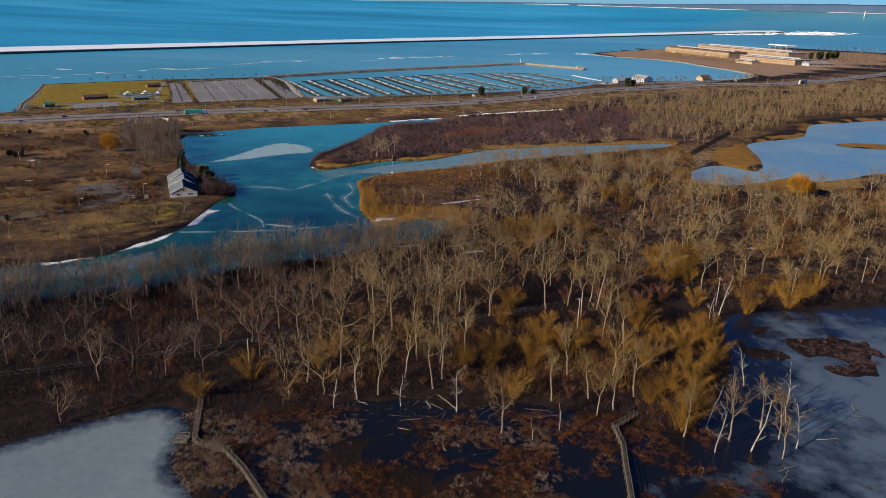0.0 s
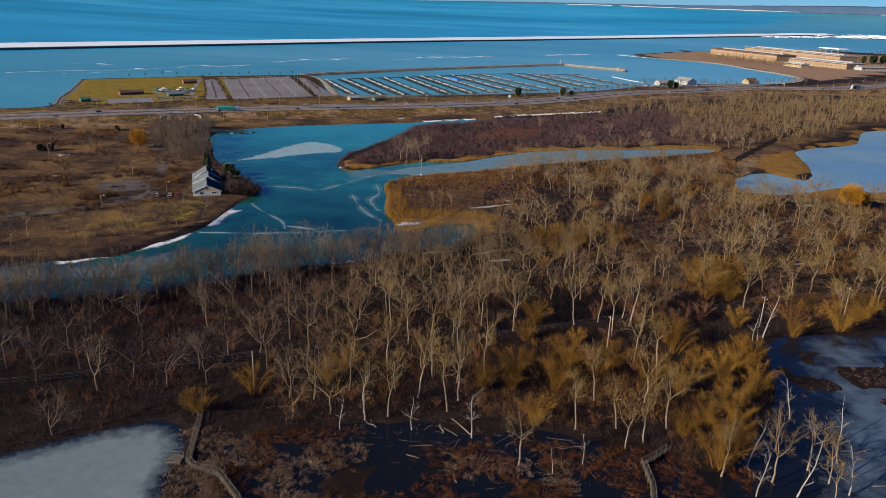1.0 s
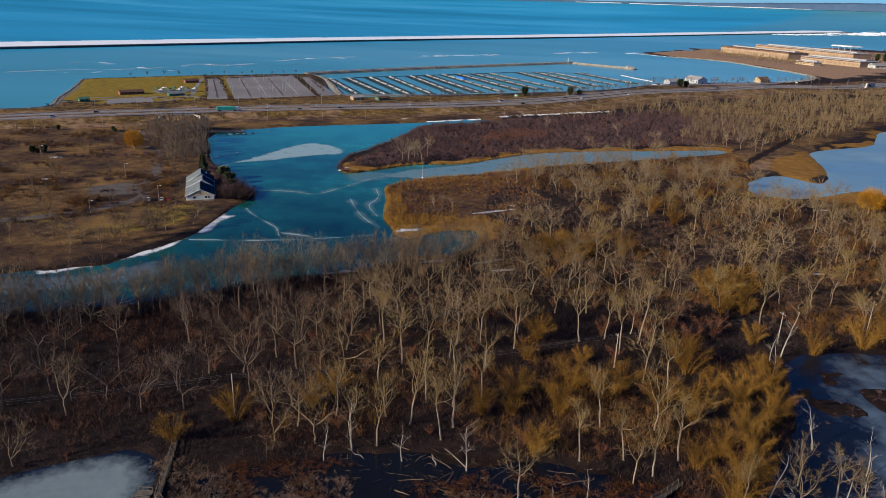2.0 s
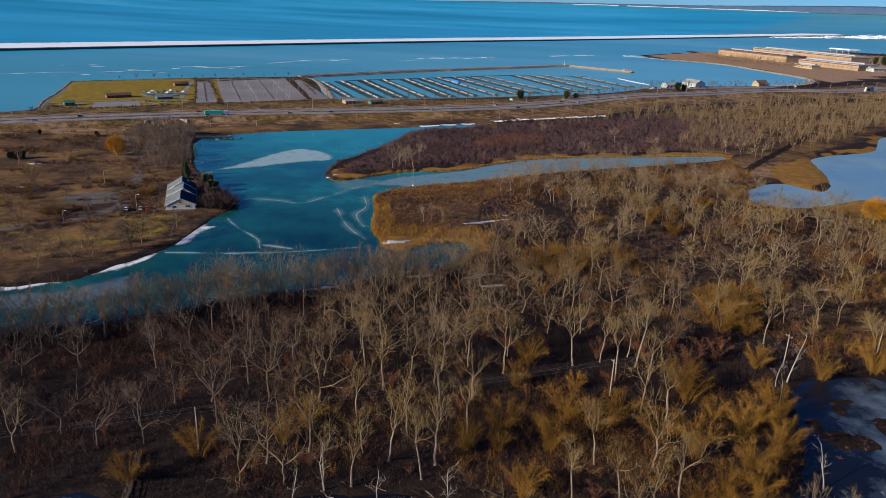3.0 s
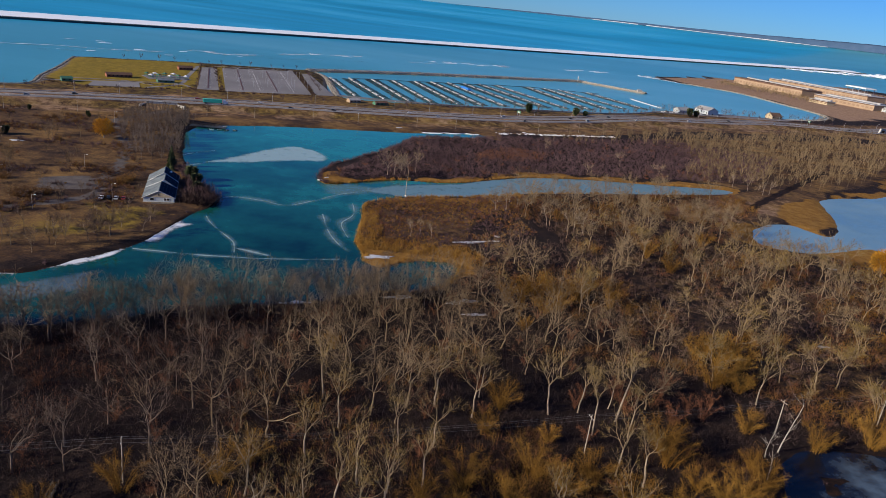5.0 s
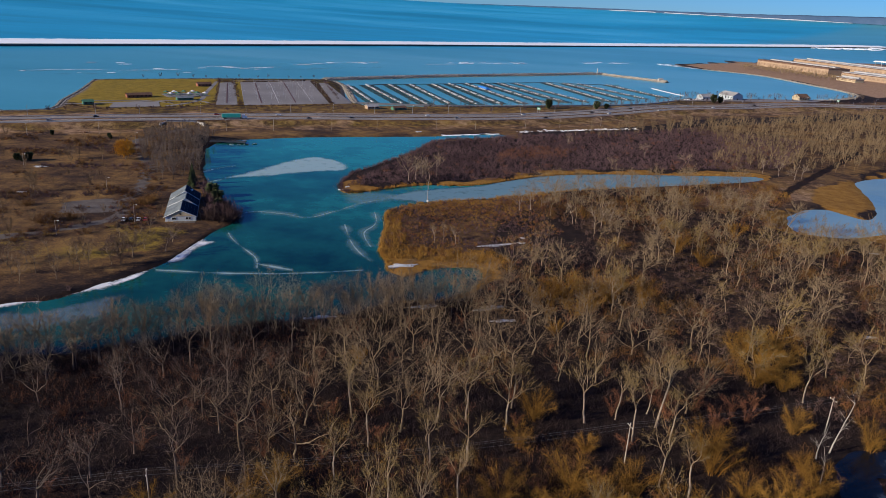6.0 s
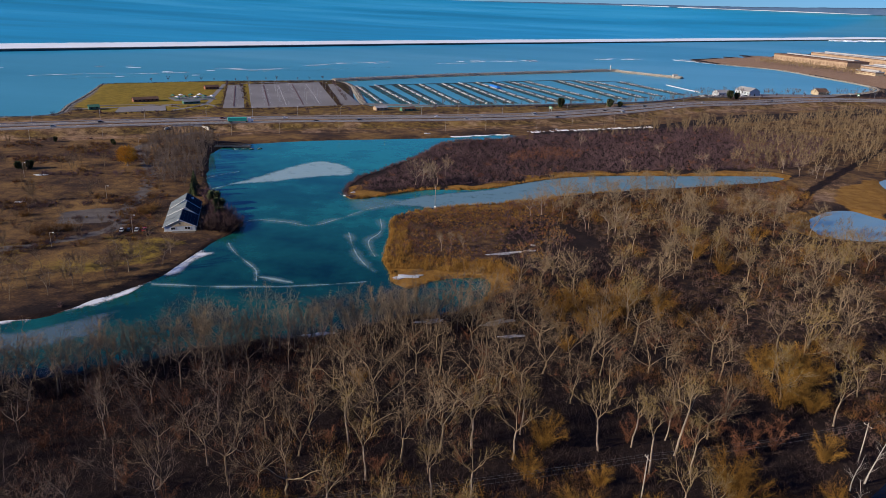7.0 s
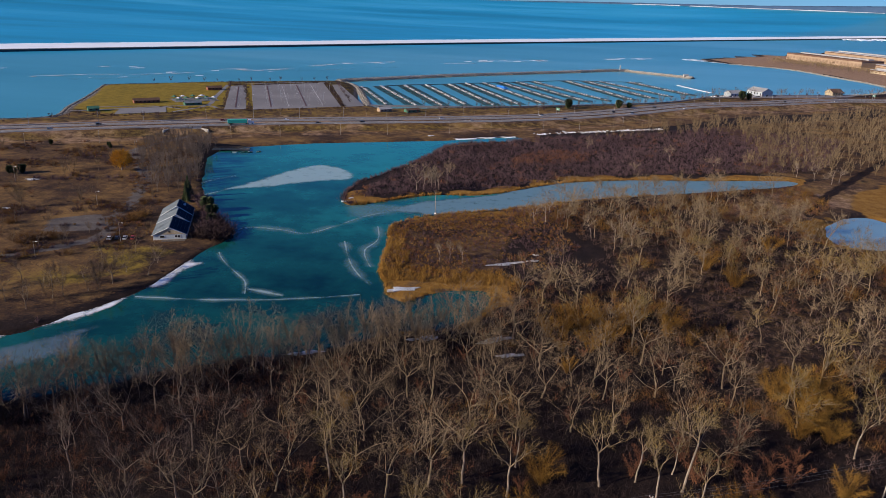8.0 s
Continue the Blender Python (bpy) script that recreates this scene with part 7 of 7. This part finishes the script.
def build_playground():
    root = thing("playground", "white and green playground with peaked canopies on the lawn", "playground", at=(-336, 800, 1.6), turn=radians(43))
    r = np.random.RandomState(77)
    part("mat", Soup().box((0, 0, -0.5), (44, 26, 0.55)), M["lot_asphalt"], root, "grey safety surface")
    for k in range(9):
        x, y = -18 + (k % 5) * 9 + r.randn(), -8 + (k // 5) * 14 + r.randn() * 2
        part("canopy", Soup().box((x, y, 3.2), (4.8, 4.8, 1.3), r.rand(), 0.06), M["dock_white" if k % 2 == 0 else "green_paint"], root, "peaked canopy")
        for dx, dy in ((-1.8, -1.8), (1.8, -1.8), (-1.8, 1.8), (1.8, 1.8)):
            part("post", Soup().box((x + dx, y + dy, 0), (0.2, 0.2, 3.3)), M["green_paint"], root)
        part("play_deck", Soup().box((x, y, 1.2), (3, 3, 0.3)), M["green_paint"], root)


build_playground()
gable_building("park_shelter", -322, 768, radians(43), (16, 6), 2.4, 3.8, "green_paint", "roof_blue", "green shelter beside the playground", "shelter", 3, 1.58)


def rubble_core(line, half, z):
    strip("rubble_core", smooth_line(line, 10), -half, half, z, M["rock"], "packed grey rubble under the shore stones", "rocks", None, 2.0)


def boulders(name, line, width, height, size, seed, label, per=3.0, mat="rock", z0=-0.6):
    """Rubble laid along a line, higher in the middle."""
    r = np.random.RandomState(seed)
    p = smooth_line(line, size * 0.8)
    soup = Soup()
    cube = np.array([[x, y, z] for z in (-1, 1) for y in (-1, 1) for x in (-1, 1)], float) * 0.5
    f = np.array([[0, 2, 1], [1, 2, 3], [4, 5, 6], [5, 7, 6], [0, 1, 4], [1, 5, 4], [2, 6, 3], [3, 6, 7], [0, 4, 2], [2, 4, 6], [1, 3, 5], [3, 7, 5]])
    for o in np.linspace(-1, 1, max(2, int(width / size))):
        q = offset_line(p, o * width / 2)
        for x, y in q:
            v = cube * size * r.uniform(0.7, 1.3, 3) + r.randn(8, 3) * size * 0.12
            a = r.uniform(0, 6.28)
            v = np.stack([v[:, 0] * math.cos(a) - v[:, 1] * math.sin(a), v[:, 0] * math.sin(a) + v[:, 1] * math.cos(a), v[:, 2]], 1)
            soup.add(v + [x + r.randn() * 0.4, y + r.randn() * 0.4, z0 + (1 - abs(o)) * height + r.rand() * 0.4 + size * 0.2], f)
    return whole(name, soup, M[mat], label, "rocks", "stuff")


JETTY = [(-252, 1042), (-119, 1191), (53, 1355), (150, 1445), (180, 1430), (266, 1374)]
boulders("jetty", JETTY, 15, 2.4, 1.9, 81, "grey rubble-stone jetty round the marina")
strip("jetty_core", smooth_line(JETTY, 10), -6.4, 6.4, 2.2, M["rock"], "packed grey rubble core of the jetty", "jetty", None, 3.4)
strip("jetty_path", smooth_line(JETTY, 10), -2.2, 2.2, 3.1, M["concrete"], "pale path along the jetty crest", "path", None, 3.0)
boulders("revetment", [(-432, 632), (-398, 664), (-420, 720), (-446, 790), (-481, 872)], 5, 0.9, 1.0, 82, "dark rubble shore along the park", mat="rock_dark")
boulders("revetment", [(-481, 872), (-430, 917), (-376, 963), (-252, 1042)], 5, 0.9, 1.1, 83, "grey rubble shore behind the park", mat="rock_dark")
boulders("revetment", [(-236, 1028), (-212, 985), (-161, 838)], 6, 1.2, 1.5, 84, "grey rubble bank beside the marina")
boulders("revetment", [(430, 1216), (500, 1260), (562, 1332), (588, 1416), (560, 1560), (520, 1702), (420, 1778)], 6, 0.8, 2.2, 85, "pale stone edge of the bay")
rubble_core([(-432, 632), (-398, 664), (-420, 720), (-446, 790), (-481, 872)], 2.6, 0.9)
rubble_core([(-236, 1028), (-212, 985), (-161, 838)], 2.4, 0.9)
light_tower = thing("jetty_light", "small grey beacon on the jetty corner", "beacon", at=(152, 1442, 2.5))
part("tower", Soup().pipe([(0, 0, 0), (0, 0, 7)], [1.2, 0.8], 8), M["concrete"], light_tower)
part("lantern", Soup().pipe([(0, 0, 7), (0, 0, 8.6)], [0.9, 0.5], 8), M["steel"], light_tower)
gable_building("jetty_hut", 256, 1380, 0.3, (8, 5), 2.5, 4.0, "concrete", "roof_grey", "small hut on the jetty end", "hut", 2, 2.2)

# floating docks
PIER_STEP = [0, 1, 2, 3, 4, 9, 10.2, 12, 13.5]
PIER_BASE = [(-143, 850), (-111, 856), (-85, 868), (-59, 880), (-31, 897), (102, 1000), (140, 1026), (189, 1085), (240, 1128)]
PIER_HEAD = [(-211, 1000), (-189, 1016), (-165, 1044), (-139, 1062), (-111, 1085), (2, 1180), (60, 1225), (104, 1235), (171, 1262)]
finger_mesh = Soup().box((0, 0, 0.05), (9.0, 1.1, 0.45)).mesh("finger_dock", M["dock_dark"])
short_mesh = Soup().box((0, 0, 0.05), (6.5, 1.0, 0.45)).mesh("finger_dock", M["dock_dark"])
for k in range(14):
    bx, by = (np.interp(k, PIER_STEP, [p[i] for p in PIER_BASE]) for i in (0, 1))
    hx, hy = (np.interp(k, PIER_STEP, [p[i] for p in PIER_HEAD]) for i in (0, 1))
    d = np.array([hx - bx, hy - by])
    length = np.linalg.norm(d)
    root = thing("floating_dock", "long grey floating dock with dark finger piers and no boats", "dock", "marina docks", (bx, by, 0), math.atan2(d[1], d[0]))
    part("walkway", Soup().box((length / 2, 0, 0.1), (length, 2.0, 0.55)), M["rock_dark"], root, "dark grey walkway")
    boxes = Soup()
    for i, s in enumerate(np.arange(8, length - 2, 6.2)):
        for side in (-1, 1):
            fp = new("finger_dock", finger_mesh if k % 3 else short_mesh)
            fp.parent = root
            fp.matrix_basis = Matrix.Translation((s, side * (5.7 if k % 3 else 4.4), 0)) @ Matrix.Rotation(math.pi / 2, 4, "Z")
        if (i * 7 + k * 3) % 5 < 4:
            boxes.box((s + 1.2, 0.9, 0.65), (1.7, 1.0, 1.1))
            boxes.box((s + 2.8, -0.9, 0.65), (0.9, 0.9, 1.2))
    tagged(part("storage", boxes, M["dock_white"], root, "small white dock boxes"), kind="stuff")
head_line = smooth_line([PIER_HEAD[i] for i in range(1, 9)], 8)
strip("head_walk", head_line, -1.0, 1.0, 0.6, M["dock_dark"], "dark floating walkway across the dock heads", "dock", None, 0.5)
walk_line = smooth_line([(-160, 838), (-60, 870), (50, 932), (173, 1018), (258, 1128)], 8)
strip("quay", walk_line, 0.5, 4.0, 1.7, M["lot_asphalt"], "grey asphalt quay along the marina", "quay", None, 2.5)
tarp = thing("covered_boat", "boat under a bright blue tarpaulin at a marina dock", "boat", at=(-36, 1078, 0), turn=radians(119))
part("hull", Soup().box((0, 0, -0.2), (26, 4.2, 0.9), 0, 1.1), M["blue_tarp"], tarp)
part("tarpaulin", Soup().box((0, 0, 0.7), (28, 5.4, 2.2), 0, 0.7), M["blue_tarp"], tarp)
ice_quay = smooth_line([(256, 1166), (240, 1200), (222, 1248)], 6)
strip("floating_breakwater", ice_quay, -2, 2, 0.6, M["dock_white"], "white floating breakwater at the marina mouth", "dock", None, 0.8)


# bare small trees round the lots and along the shore road
park_kind = tree_thing("small_tree", *grow_far(np.random.RandomState(150), 8, 48, 0.075), ("bark_pale", "brush_maroon"), "small leafless tree beside the shore road", "tree", "park trees")
park_spots = []
r2 = np.random.RandomState(151)
for k in range(64):
    x = -400 + k * 15 + r2.uniform(-4, 4)
    px, py, _ = on_road(x, 44 + r2.uniform(-6, 8))
    park_spots.append((px, py))
for k in range(16):
    park_spots.append((mid_of((-284, 758), (-352, 925), k / 15)))
    park_spots.append(mid_of((-180, 835), (-238, 985), k / 15 + r2.uniform(-0.02, 0.02)))
for k in range(12):
    park_spots.append(mid_of((-440, 905), (-262, 1028), k / 11 + r2.uniform(-0.03, 0.03)))
first = True
for x, y in park_spots:
    if land(x, y) < 0.6:
        continue
    m = plant(None, x, y, r2.uniform(0.6, 1.15), r2.uniform(0, 6))
    (park_kind if first else copy_thing(park_kind, Matrix.Identity(4))).matrix_basis = m
    first = False

for k, line in enumerate(([(-262, 752), (-220, 778), (-180, 806)], [(-262, 766), (-300, 850), (-340, 938)], [(-182, 818), (-215, 900), (-255, 996)], [(-330, 742), (-300, 752), (-284, 748)], [(-395, 688), (-360, 682), (-325, 708), (-300, 730)],
                          [(-150, 828), (-60, 860), (40, 916), (150, 996)], [(-352, 932), (-320, 952), (-268, 1004)])):
    edging = smooth_line(line, 2.4)
    edging = edging + np.random.RandomState(190 + k).randn(*edging.shape) * 1.3
    edging = edging[(inside_depth(COAST, edging[:, 0], edging[:, 1]) > 4) & (line_gap(ROAD_LINE, edging[:, 0], edging[:, 1]) > 17)]
    mass("edging_shrubs", bank, edging, np.random.RandomState(197 + k).uniform(0.5, 1.2, len(edging)), 204 + k, M["scrub_mauve"], "brown leafless shrubs edging the parking lots and shore road", "shrubs")

# road furniture
for x in np.arange(-410, 720, 36):
    px, py, a = on_road(x, 17)
    light_pole(px, py, 10, "grey steel road lamp beside the highway", "road lamps", 3.4, 2.6, a - math.pi / 2)
for x in np.arange(-380, 130, 40):
    px, py, a = on_road(x, -52)
    if land(px, py) > 0.4:
        light_pole(px, py, 9, "pale pole on the grass strip below the highway", "verge poles", None, 0.8, a + math.pi / 2, "pole_wood")
for k in range(14):
    for t in (0.2, 0.6):
        x, y = mid_of(mid_of(LOT_B[0], LOT_B[1], (k % 7) / 6), mid_of(LOT_B[3], LOT_B[2], (k % 7) / 6), t + 0.15 * (k // 7))
        light_pole(x, y, 9, "grey lamp pole in the parking lot", "lot lamps", 2.0, 1.2)


def road_sign(x, lane):
    px, py, a = on_road(x, lane)
    root = thing("road_sign", "green highway sign on two posts", "sign", "road signs", (px, py, 3.4), a)
    for o in (-1.8, 1.8):
        part("post", Soup().box((0, o, 0), (0.2, 0.2, 5.5)), M["steel"], root)
    part("panel", Soup().box((0, 0, 4.6), (0.15, 5.6, 2.6)), M["green_paint"], root, "green sign panel")
    part("bar", Soup().box((-0.1, 0, 5.9), (0.06, 3.6, 0.35)), M["paint_white"], root)
    part("bar", Soup().box((-0.1, 0, 5.2), (0.06, 2.6, 0.35)), M["paint_white"], root)


road_sign(33, 17)
road_sign(470, 17)
fence = thing("orange_barrier", "orange plastic barrier fence beside the highway", "barrier", at=(610, 1172, land(610, 1172)), turn=0.66)
for k in range(8):
    part("panel", Soup().box((-16 + k * 5.2, 0, 0), (5.0, 0.4, 3.2)), M["orange_net"], fence)
bridge = thing("culvert", "pale concrete culvert head beside the highway", "culvert", at=(590, 1190, land(590, 1190)), turn=0.66)
part("headwall", Soup().box((0, 0, -0.5), (26, 3, 7), 0, 0.8), M["concrete"], bridge)
# solid near-black block stands for shade in the culvert mouth
part("opening", Soup().box((-5, -1.8, 0), (7, 1, 4)), M["glass_and_shade"], bridge, "dark block painted for the shaded culvert mouth")


# ---- terminal sheds on the far spit ----
def shed(x, y, turn, size, wall, roof, label, bays):
    root = thing("terminal_shed", label, "warehouse", "terminal sheds", (x, y, 1.4), turn)
    lx, ly, h = size
    part("wall", Soup().box((0, 0, 0), (lx, ly, h)), M[wall], root)
    part("roof", Soup().box((0, 0, h), (lx + 2, ly + 2, 1.2), 0, 0.97), M[roof], root, "low flat roof")
    part("parapet", Soup().box((0, -ly / 2 - 0.3, h - 1.8), (lx + 1, 0.5, 1.6)), M["roof_brown"], root, "dark parapet band")
    part("clerestory", Soup().box((0, ly * 0.1, h + 1.2), (lx * 0.9, ly * 0.25, 2.6)), M["roof_grey"], root, "raised roof monitor")
    for k in range(bays):
        xx = -lx / 2 + lx * (k + 0.5) / bays
        part("window_band", Soup().box((xx, -ly / 2 - 0.12, h * 0.28), (lx / bays * 0.62, 0.3, h * 0.34)), M["shutter"], root, "bay of shuttered windows")


ta = math.atan2(1846 - 2061, 708 - 613)
shed(695, 1965, ta, (236, 62, 15), "tan_wall", "roof_brown", "long tan warehouse with a dark roof on the spit", 22)
shed(790, 1752, math.atan2(1668 - 1790, 779 - 709), (150, 60, 12), "tan_wall", "roof_grey", "tan warehouse with a grey roof on the spit", 14)
shed(850, 2060, ta, (330, 60, 17), "tan_wall", "roof_grey", "long tan warehouse with a grey roof on the spit", 26)
shed(700, 1690, ta, (50, 22, 7), "cream_wall", "roof_grey", "low cream annexe before the warehouses", 5)
shed(860, 1690, 0.3, (70, 30, 6), "blue_wall", "roof_grey", "low pale shed before the warehouses", 6)
canopy = thing("canopy", "white open steel canopy behind the warehouses", "canopy", at=(985, 2150, 1.4), turn=ta)
part("roof", Soup().box((0, 0, 24), (70, 40, 3), 0, 0.9), M["dock_white"], canopy)
for x in (-30, -10, 10, 30):
    for y in (-16, 16):
        part("column", Soup().box((x, y, 0), (1.2, 1.2, 24.2)), M["steel"], canopy)
SPIT_TREES = [(520, 1860), (560, 1960), (640, 1880), (700, 1720), (650, 1640), (590, 1760)]
spit = spread_points(SPIT_TREES, 9.5, 160)
mass("spit_scrub", [flat_kind(grow_far(np.random.RandomState(161 + i), 13, 15, 0.22)) for i in range(3)], spit, r2.uniform(0.6, 1.1, len(spit)), 162, M["twig_straw"], "leafless scrub trees before the warehouses", "trees")
spit2 = spread_points([(900, 1560), (1100, 1700), (1500, 2100), (1300, 2300), (1000, 1900)], 26, 163)
mass("spit_scrub", [flat_kind(grow_far(np.random.RandomState(171 + i), 12, 15, 0.25)) for i in range(3)], spit2, r2.uniform(0.6, 1.1, len(spit2)), 164, M["twig_straw"], "tan leafless scrub beyond the highway", "trees")


spit3 = spread_points([(760, 1560), (930, 1720), (1160, 1920), (1500, 2400), (1750, 2900), (1300, 2560), (1080, 2250), (980, 2000)], 24, 165)
mass("spit_scrub", [flat_kind(grow_far(np.random.RandomState(167 + i), 14, 14, 0.25)) for i in range(3)], spit3, r2.uniform(0.4, 0.85, len(spit3)), 166, M["twig_brown"], "brown leafless scrub beyond the warehouses", "trees", "twig_brown")
for k in range(9):
    evergreen("juniper", 975 + k * 13 + r2.uniform(-4, 4), 1945 + k * 9 + r2.uniform(-14, 14), r2.uniform(15, 22), "dark green evergreen in a clump beyond the highway", True)


# ---- breakwater and lake ice ----
def settle(p):
    """Slides far points inward along their line of sight from above the start until they rest on the bent-up lake."""
    p = np.asarray(p, float)
    low, high = np.zeros(len(p)), np.ones(len(p))
    for _ in range(40):
        s = (low + high) / 2
        over = s - 1 + far_rise(*(p * s[:, None]).T) / 109.0 > 0
        low, high = np.where(over, low, s), np.where(over, s, high)
    q = p * s[:, None]
    return q, far_rise(*q.T)


WALL = smooth_line(WALL_PLAN, 14)
WALL, wall_z = settle(WALL)
s = Soup()
s.add(*ribbon(WALL, -7, 7, wall_z + 3.4, 7))
whole("breakwater", s, M["rock_dark"], "long dark stone breakwater in the lake", "breakwater", "structure")
k = len(WALL)
r3 = np.random.RandomState(190)
edge = 150 + 50 * (lumps(np.arange(k) * 1.0, np.zeros(k), 26) - 0.5) + 3 * r3.randn(k)
inner = offset_line(WALL, 6.8)
gr = np.gradient(WALL, axis=0)
gr /= np.linalg.norm(gr, axis=1, keepdims=True)
edge = edge * np.interp(np.hypot(*WALL.T), [0, 2900, 3600, 4300], [1.0, 1.0, 0.75, 0.25])
outer = WALL + np.stack([-gr[:, 1], gr[:, 0]], 1) * edge[:, None]
oz = far_rise(*outer.T)
v = np.concatenate([np.c_[inner, wall_z + 1.6], np.c_[outer, oz + 0.9], np.c_[outer, oz - 1]])
i = np.arange(k - 1)
f = np.concatenate([np.stack([i, i + 1, i + k + 1], 1), np.stack([i, i + k + 1, i + k], 1), np.stack([i + k, i + k + 1, i + 2 * k + 1], 1), np.stack([i + k, i + 2 * k + 1, i + 2 * k], 1)])
s = Soup()
s.add(v, f)
whole("lake_ice", s, M["ice_white"], "broad white belt of lake ice piled against the breakwater", "ice", "structure")


def floe_field(name, centre, length, width, turn, n, seed, size, label, z=0.15):
    """Broken ice drifting in a streak."""
    r = np.random.RandomState(seed)
    soup = Soup()
    for _ in range(n):
        u, w = r.uniform(-0.5, 0.5) * length, r.randn() * width * 0.3
        x, y = centre[0] + u * math.cos(turn) - w * math.sin(turn), centre[1] + u * math.sin(turn) + w * math.cos(turn)
        q, zz = settle([(x, y)])
        a = np.linspace(0, 6.283, 9)[:-1]
        rad = size * r.uniform(0.3, 1.4) * (0.7 + 0.5 * r.rand(8))
        px, py = np.cos(a) * rad * 2.6, np.sin(a) * rad
        soup.prism(np.c_[q[0, 0] + px * math.cos(turn) - py * math.sin(turn), q[0, 1] + px * math.sin(turn) + py * math.cos(turn)], zz[0] - 0.2, zz[0] + z)
    return whole(name, soup, M["ice_white"], label, "ice", "stuff")


for pts, wide, skin in (([(-602, 903), (-593, 921), (-555, 961), (-504, 993), (-453, 1050)], 4.5, "frost_white"), ([(-455, 1110), (-428, 1118), (-398, 1119), (-360, 1173)], 13.0, "frost_white"),
                        ([(-352, 1220), (-316, 1293), (-245, 1385)], 7.0, "frost_white"), ([(-602, 1044), (-590, 1060)], 3.5, "frost_white"), ([(-163, 1397), (-109, 1441)], 3.5, "frost_white"),
                        ([(-540, 880), (-520, 930), (-430, 1030), (-339, 1144), (-196, 1325)], 26.0, "frost_haze")):
    q, zz = settle(pts)
    frost_line([tuple(v) for v in q], wide, "streak of white drift ice on the lake", float(zz.max()) + (0.3 if skin == "frost_white" else 0.2), skin, 0.6)
floe_field("ice_floes", (-430, 1080), 190, 26, 0.72, 4, 201, 2.6, "streak of drifting white ice floes")
floe_field("ice_floes", (-490, 960), 200, 22, 0.75, 3, 202, 2.2, "streak of drifting white ice floes")
floe_field("ice_floes", (-312, 1314), 150, 18, 0.62, 3, 203, 3.0, "streak of drifting white ice floes")
floe_field("ice_floes", (-60, 1530), 220, 24, 0.7, 22, 204, 4.0, "streak of drifting white ice floes")
floe_field("ice_floes", (200, 1775), 140, 20, 0.7, 16, 205, 4.0, "streak of drifting white ice floes")
floe_field("ice_floes", (385, 1830), 110, 40, -0.6, 70, 206, 4.0, "drift of broken ice at the end of the spit")
floe_field("ice_floes", (-700, 980), 500, 60, 0.72, 5, 207, 3.0, "streak of drifting white ice floes")
floe_field("ice_floes", (1700, 4170), 620, 110, 0.74, 130, 208, 9.0, "wide field of broken ice beyond the breakwater", 0.8)
floe_field("ice_floes", (2500, 5000), 1300, 260, 0.87, 280, 209, 14.0, "wide field of broken ice beyond the breakwater", 0.8)
th = np.radians(np.linspace(34, 84, 400))
rr = RISE_TO - 16
band = 3.2 * lumps(np.degrees(th), 0 * th, 4) + 1.5
band = band * (lumps(np.degrees(th), 0 * th + 9, 5) > 0.42)
v = np.concatenate([np.c_[rr * np.cos(th), rr * np.sin(th), far_rise(rr * np.cos(th), rr * np.sin(th)) + 0.5], np.c_[(rr + 17) * np.cos(th), (rr + 17) * np.sin(th), far_rise(rr * np.cos(th), rr * np.sin(th)) + 0.6 + band]])
i = np.arange(399)
s = Soup()
s.add(v, np.concatenate([np.stack([i, i + 1, i + 401], 1), np.stack([i, i + 401, i + 400], 1)]))
whole("shore_ice", s, M["snow"], "thin white ice line before the far shore", "ice", "structure")
lq = np.array([(2290.0, 4090.0)])
lz = far_rise(*lq.T)
beacon = thing("lighthouse", "small white lighthouse far out on the lake", "lighthouse", at=(lq[0, 0], lq[0, 1], lz[0]))
part("base", Soup().pipe([(0, 0, -2), (0, 0, 5)], [4, 3.4], 10), M["concrete"], beacon)
part("tower", Soup().pipe([(0, 0, 5), (0, 0, 26)], [2.6, 1.8], 10), M["paint_white"], beacon)
part("lantern", Soup().pipe([(0, 0, 26), (0, 0, 31)], [1.6, 0.4], 8), M["steel"], beacon)


# bare trees along the marina road
row = smooth_line([(-130, 838), (-40, 864), (60, 922), (170, 1002), (262, 1118), (360, 1176), (480, 1230), (560, 1290)], 6)
row = row + r2.randn(*row.shape) * 3.5
row = row[(line_gap(ROAD_LINE, row[:, 0], row[:, 1]) > 17) & (inside_depth(COAST, row[:, 0], row[:, 1]) > 5)]
mass("roadside_trees", far_kinds, row, r2.uniform(0.4, 0.8, len(row)), 181, M["twig_grey"], "small leafless trees along the marina road", "trees")
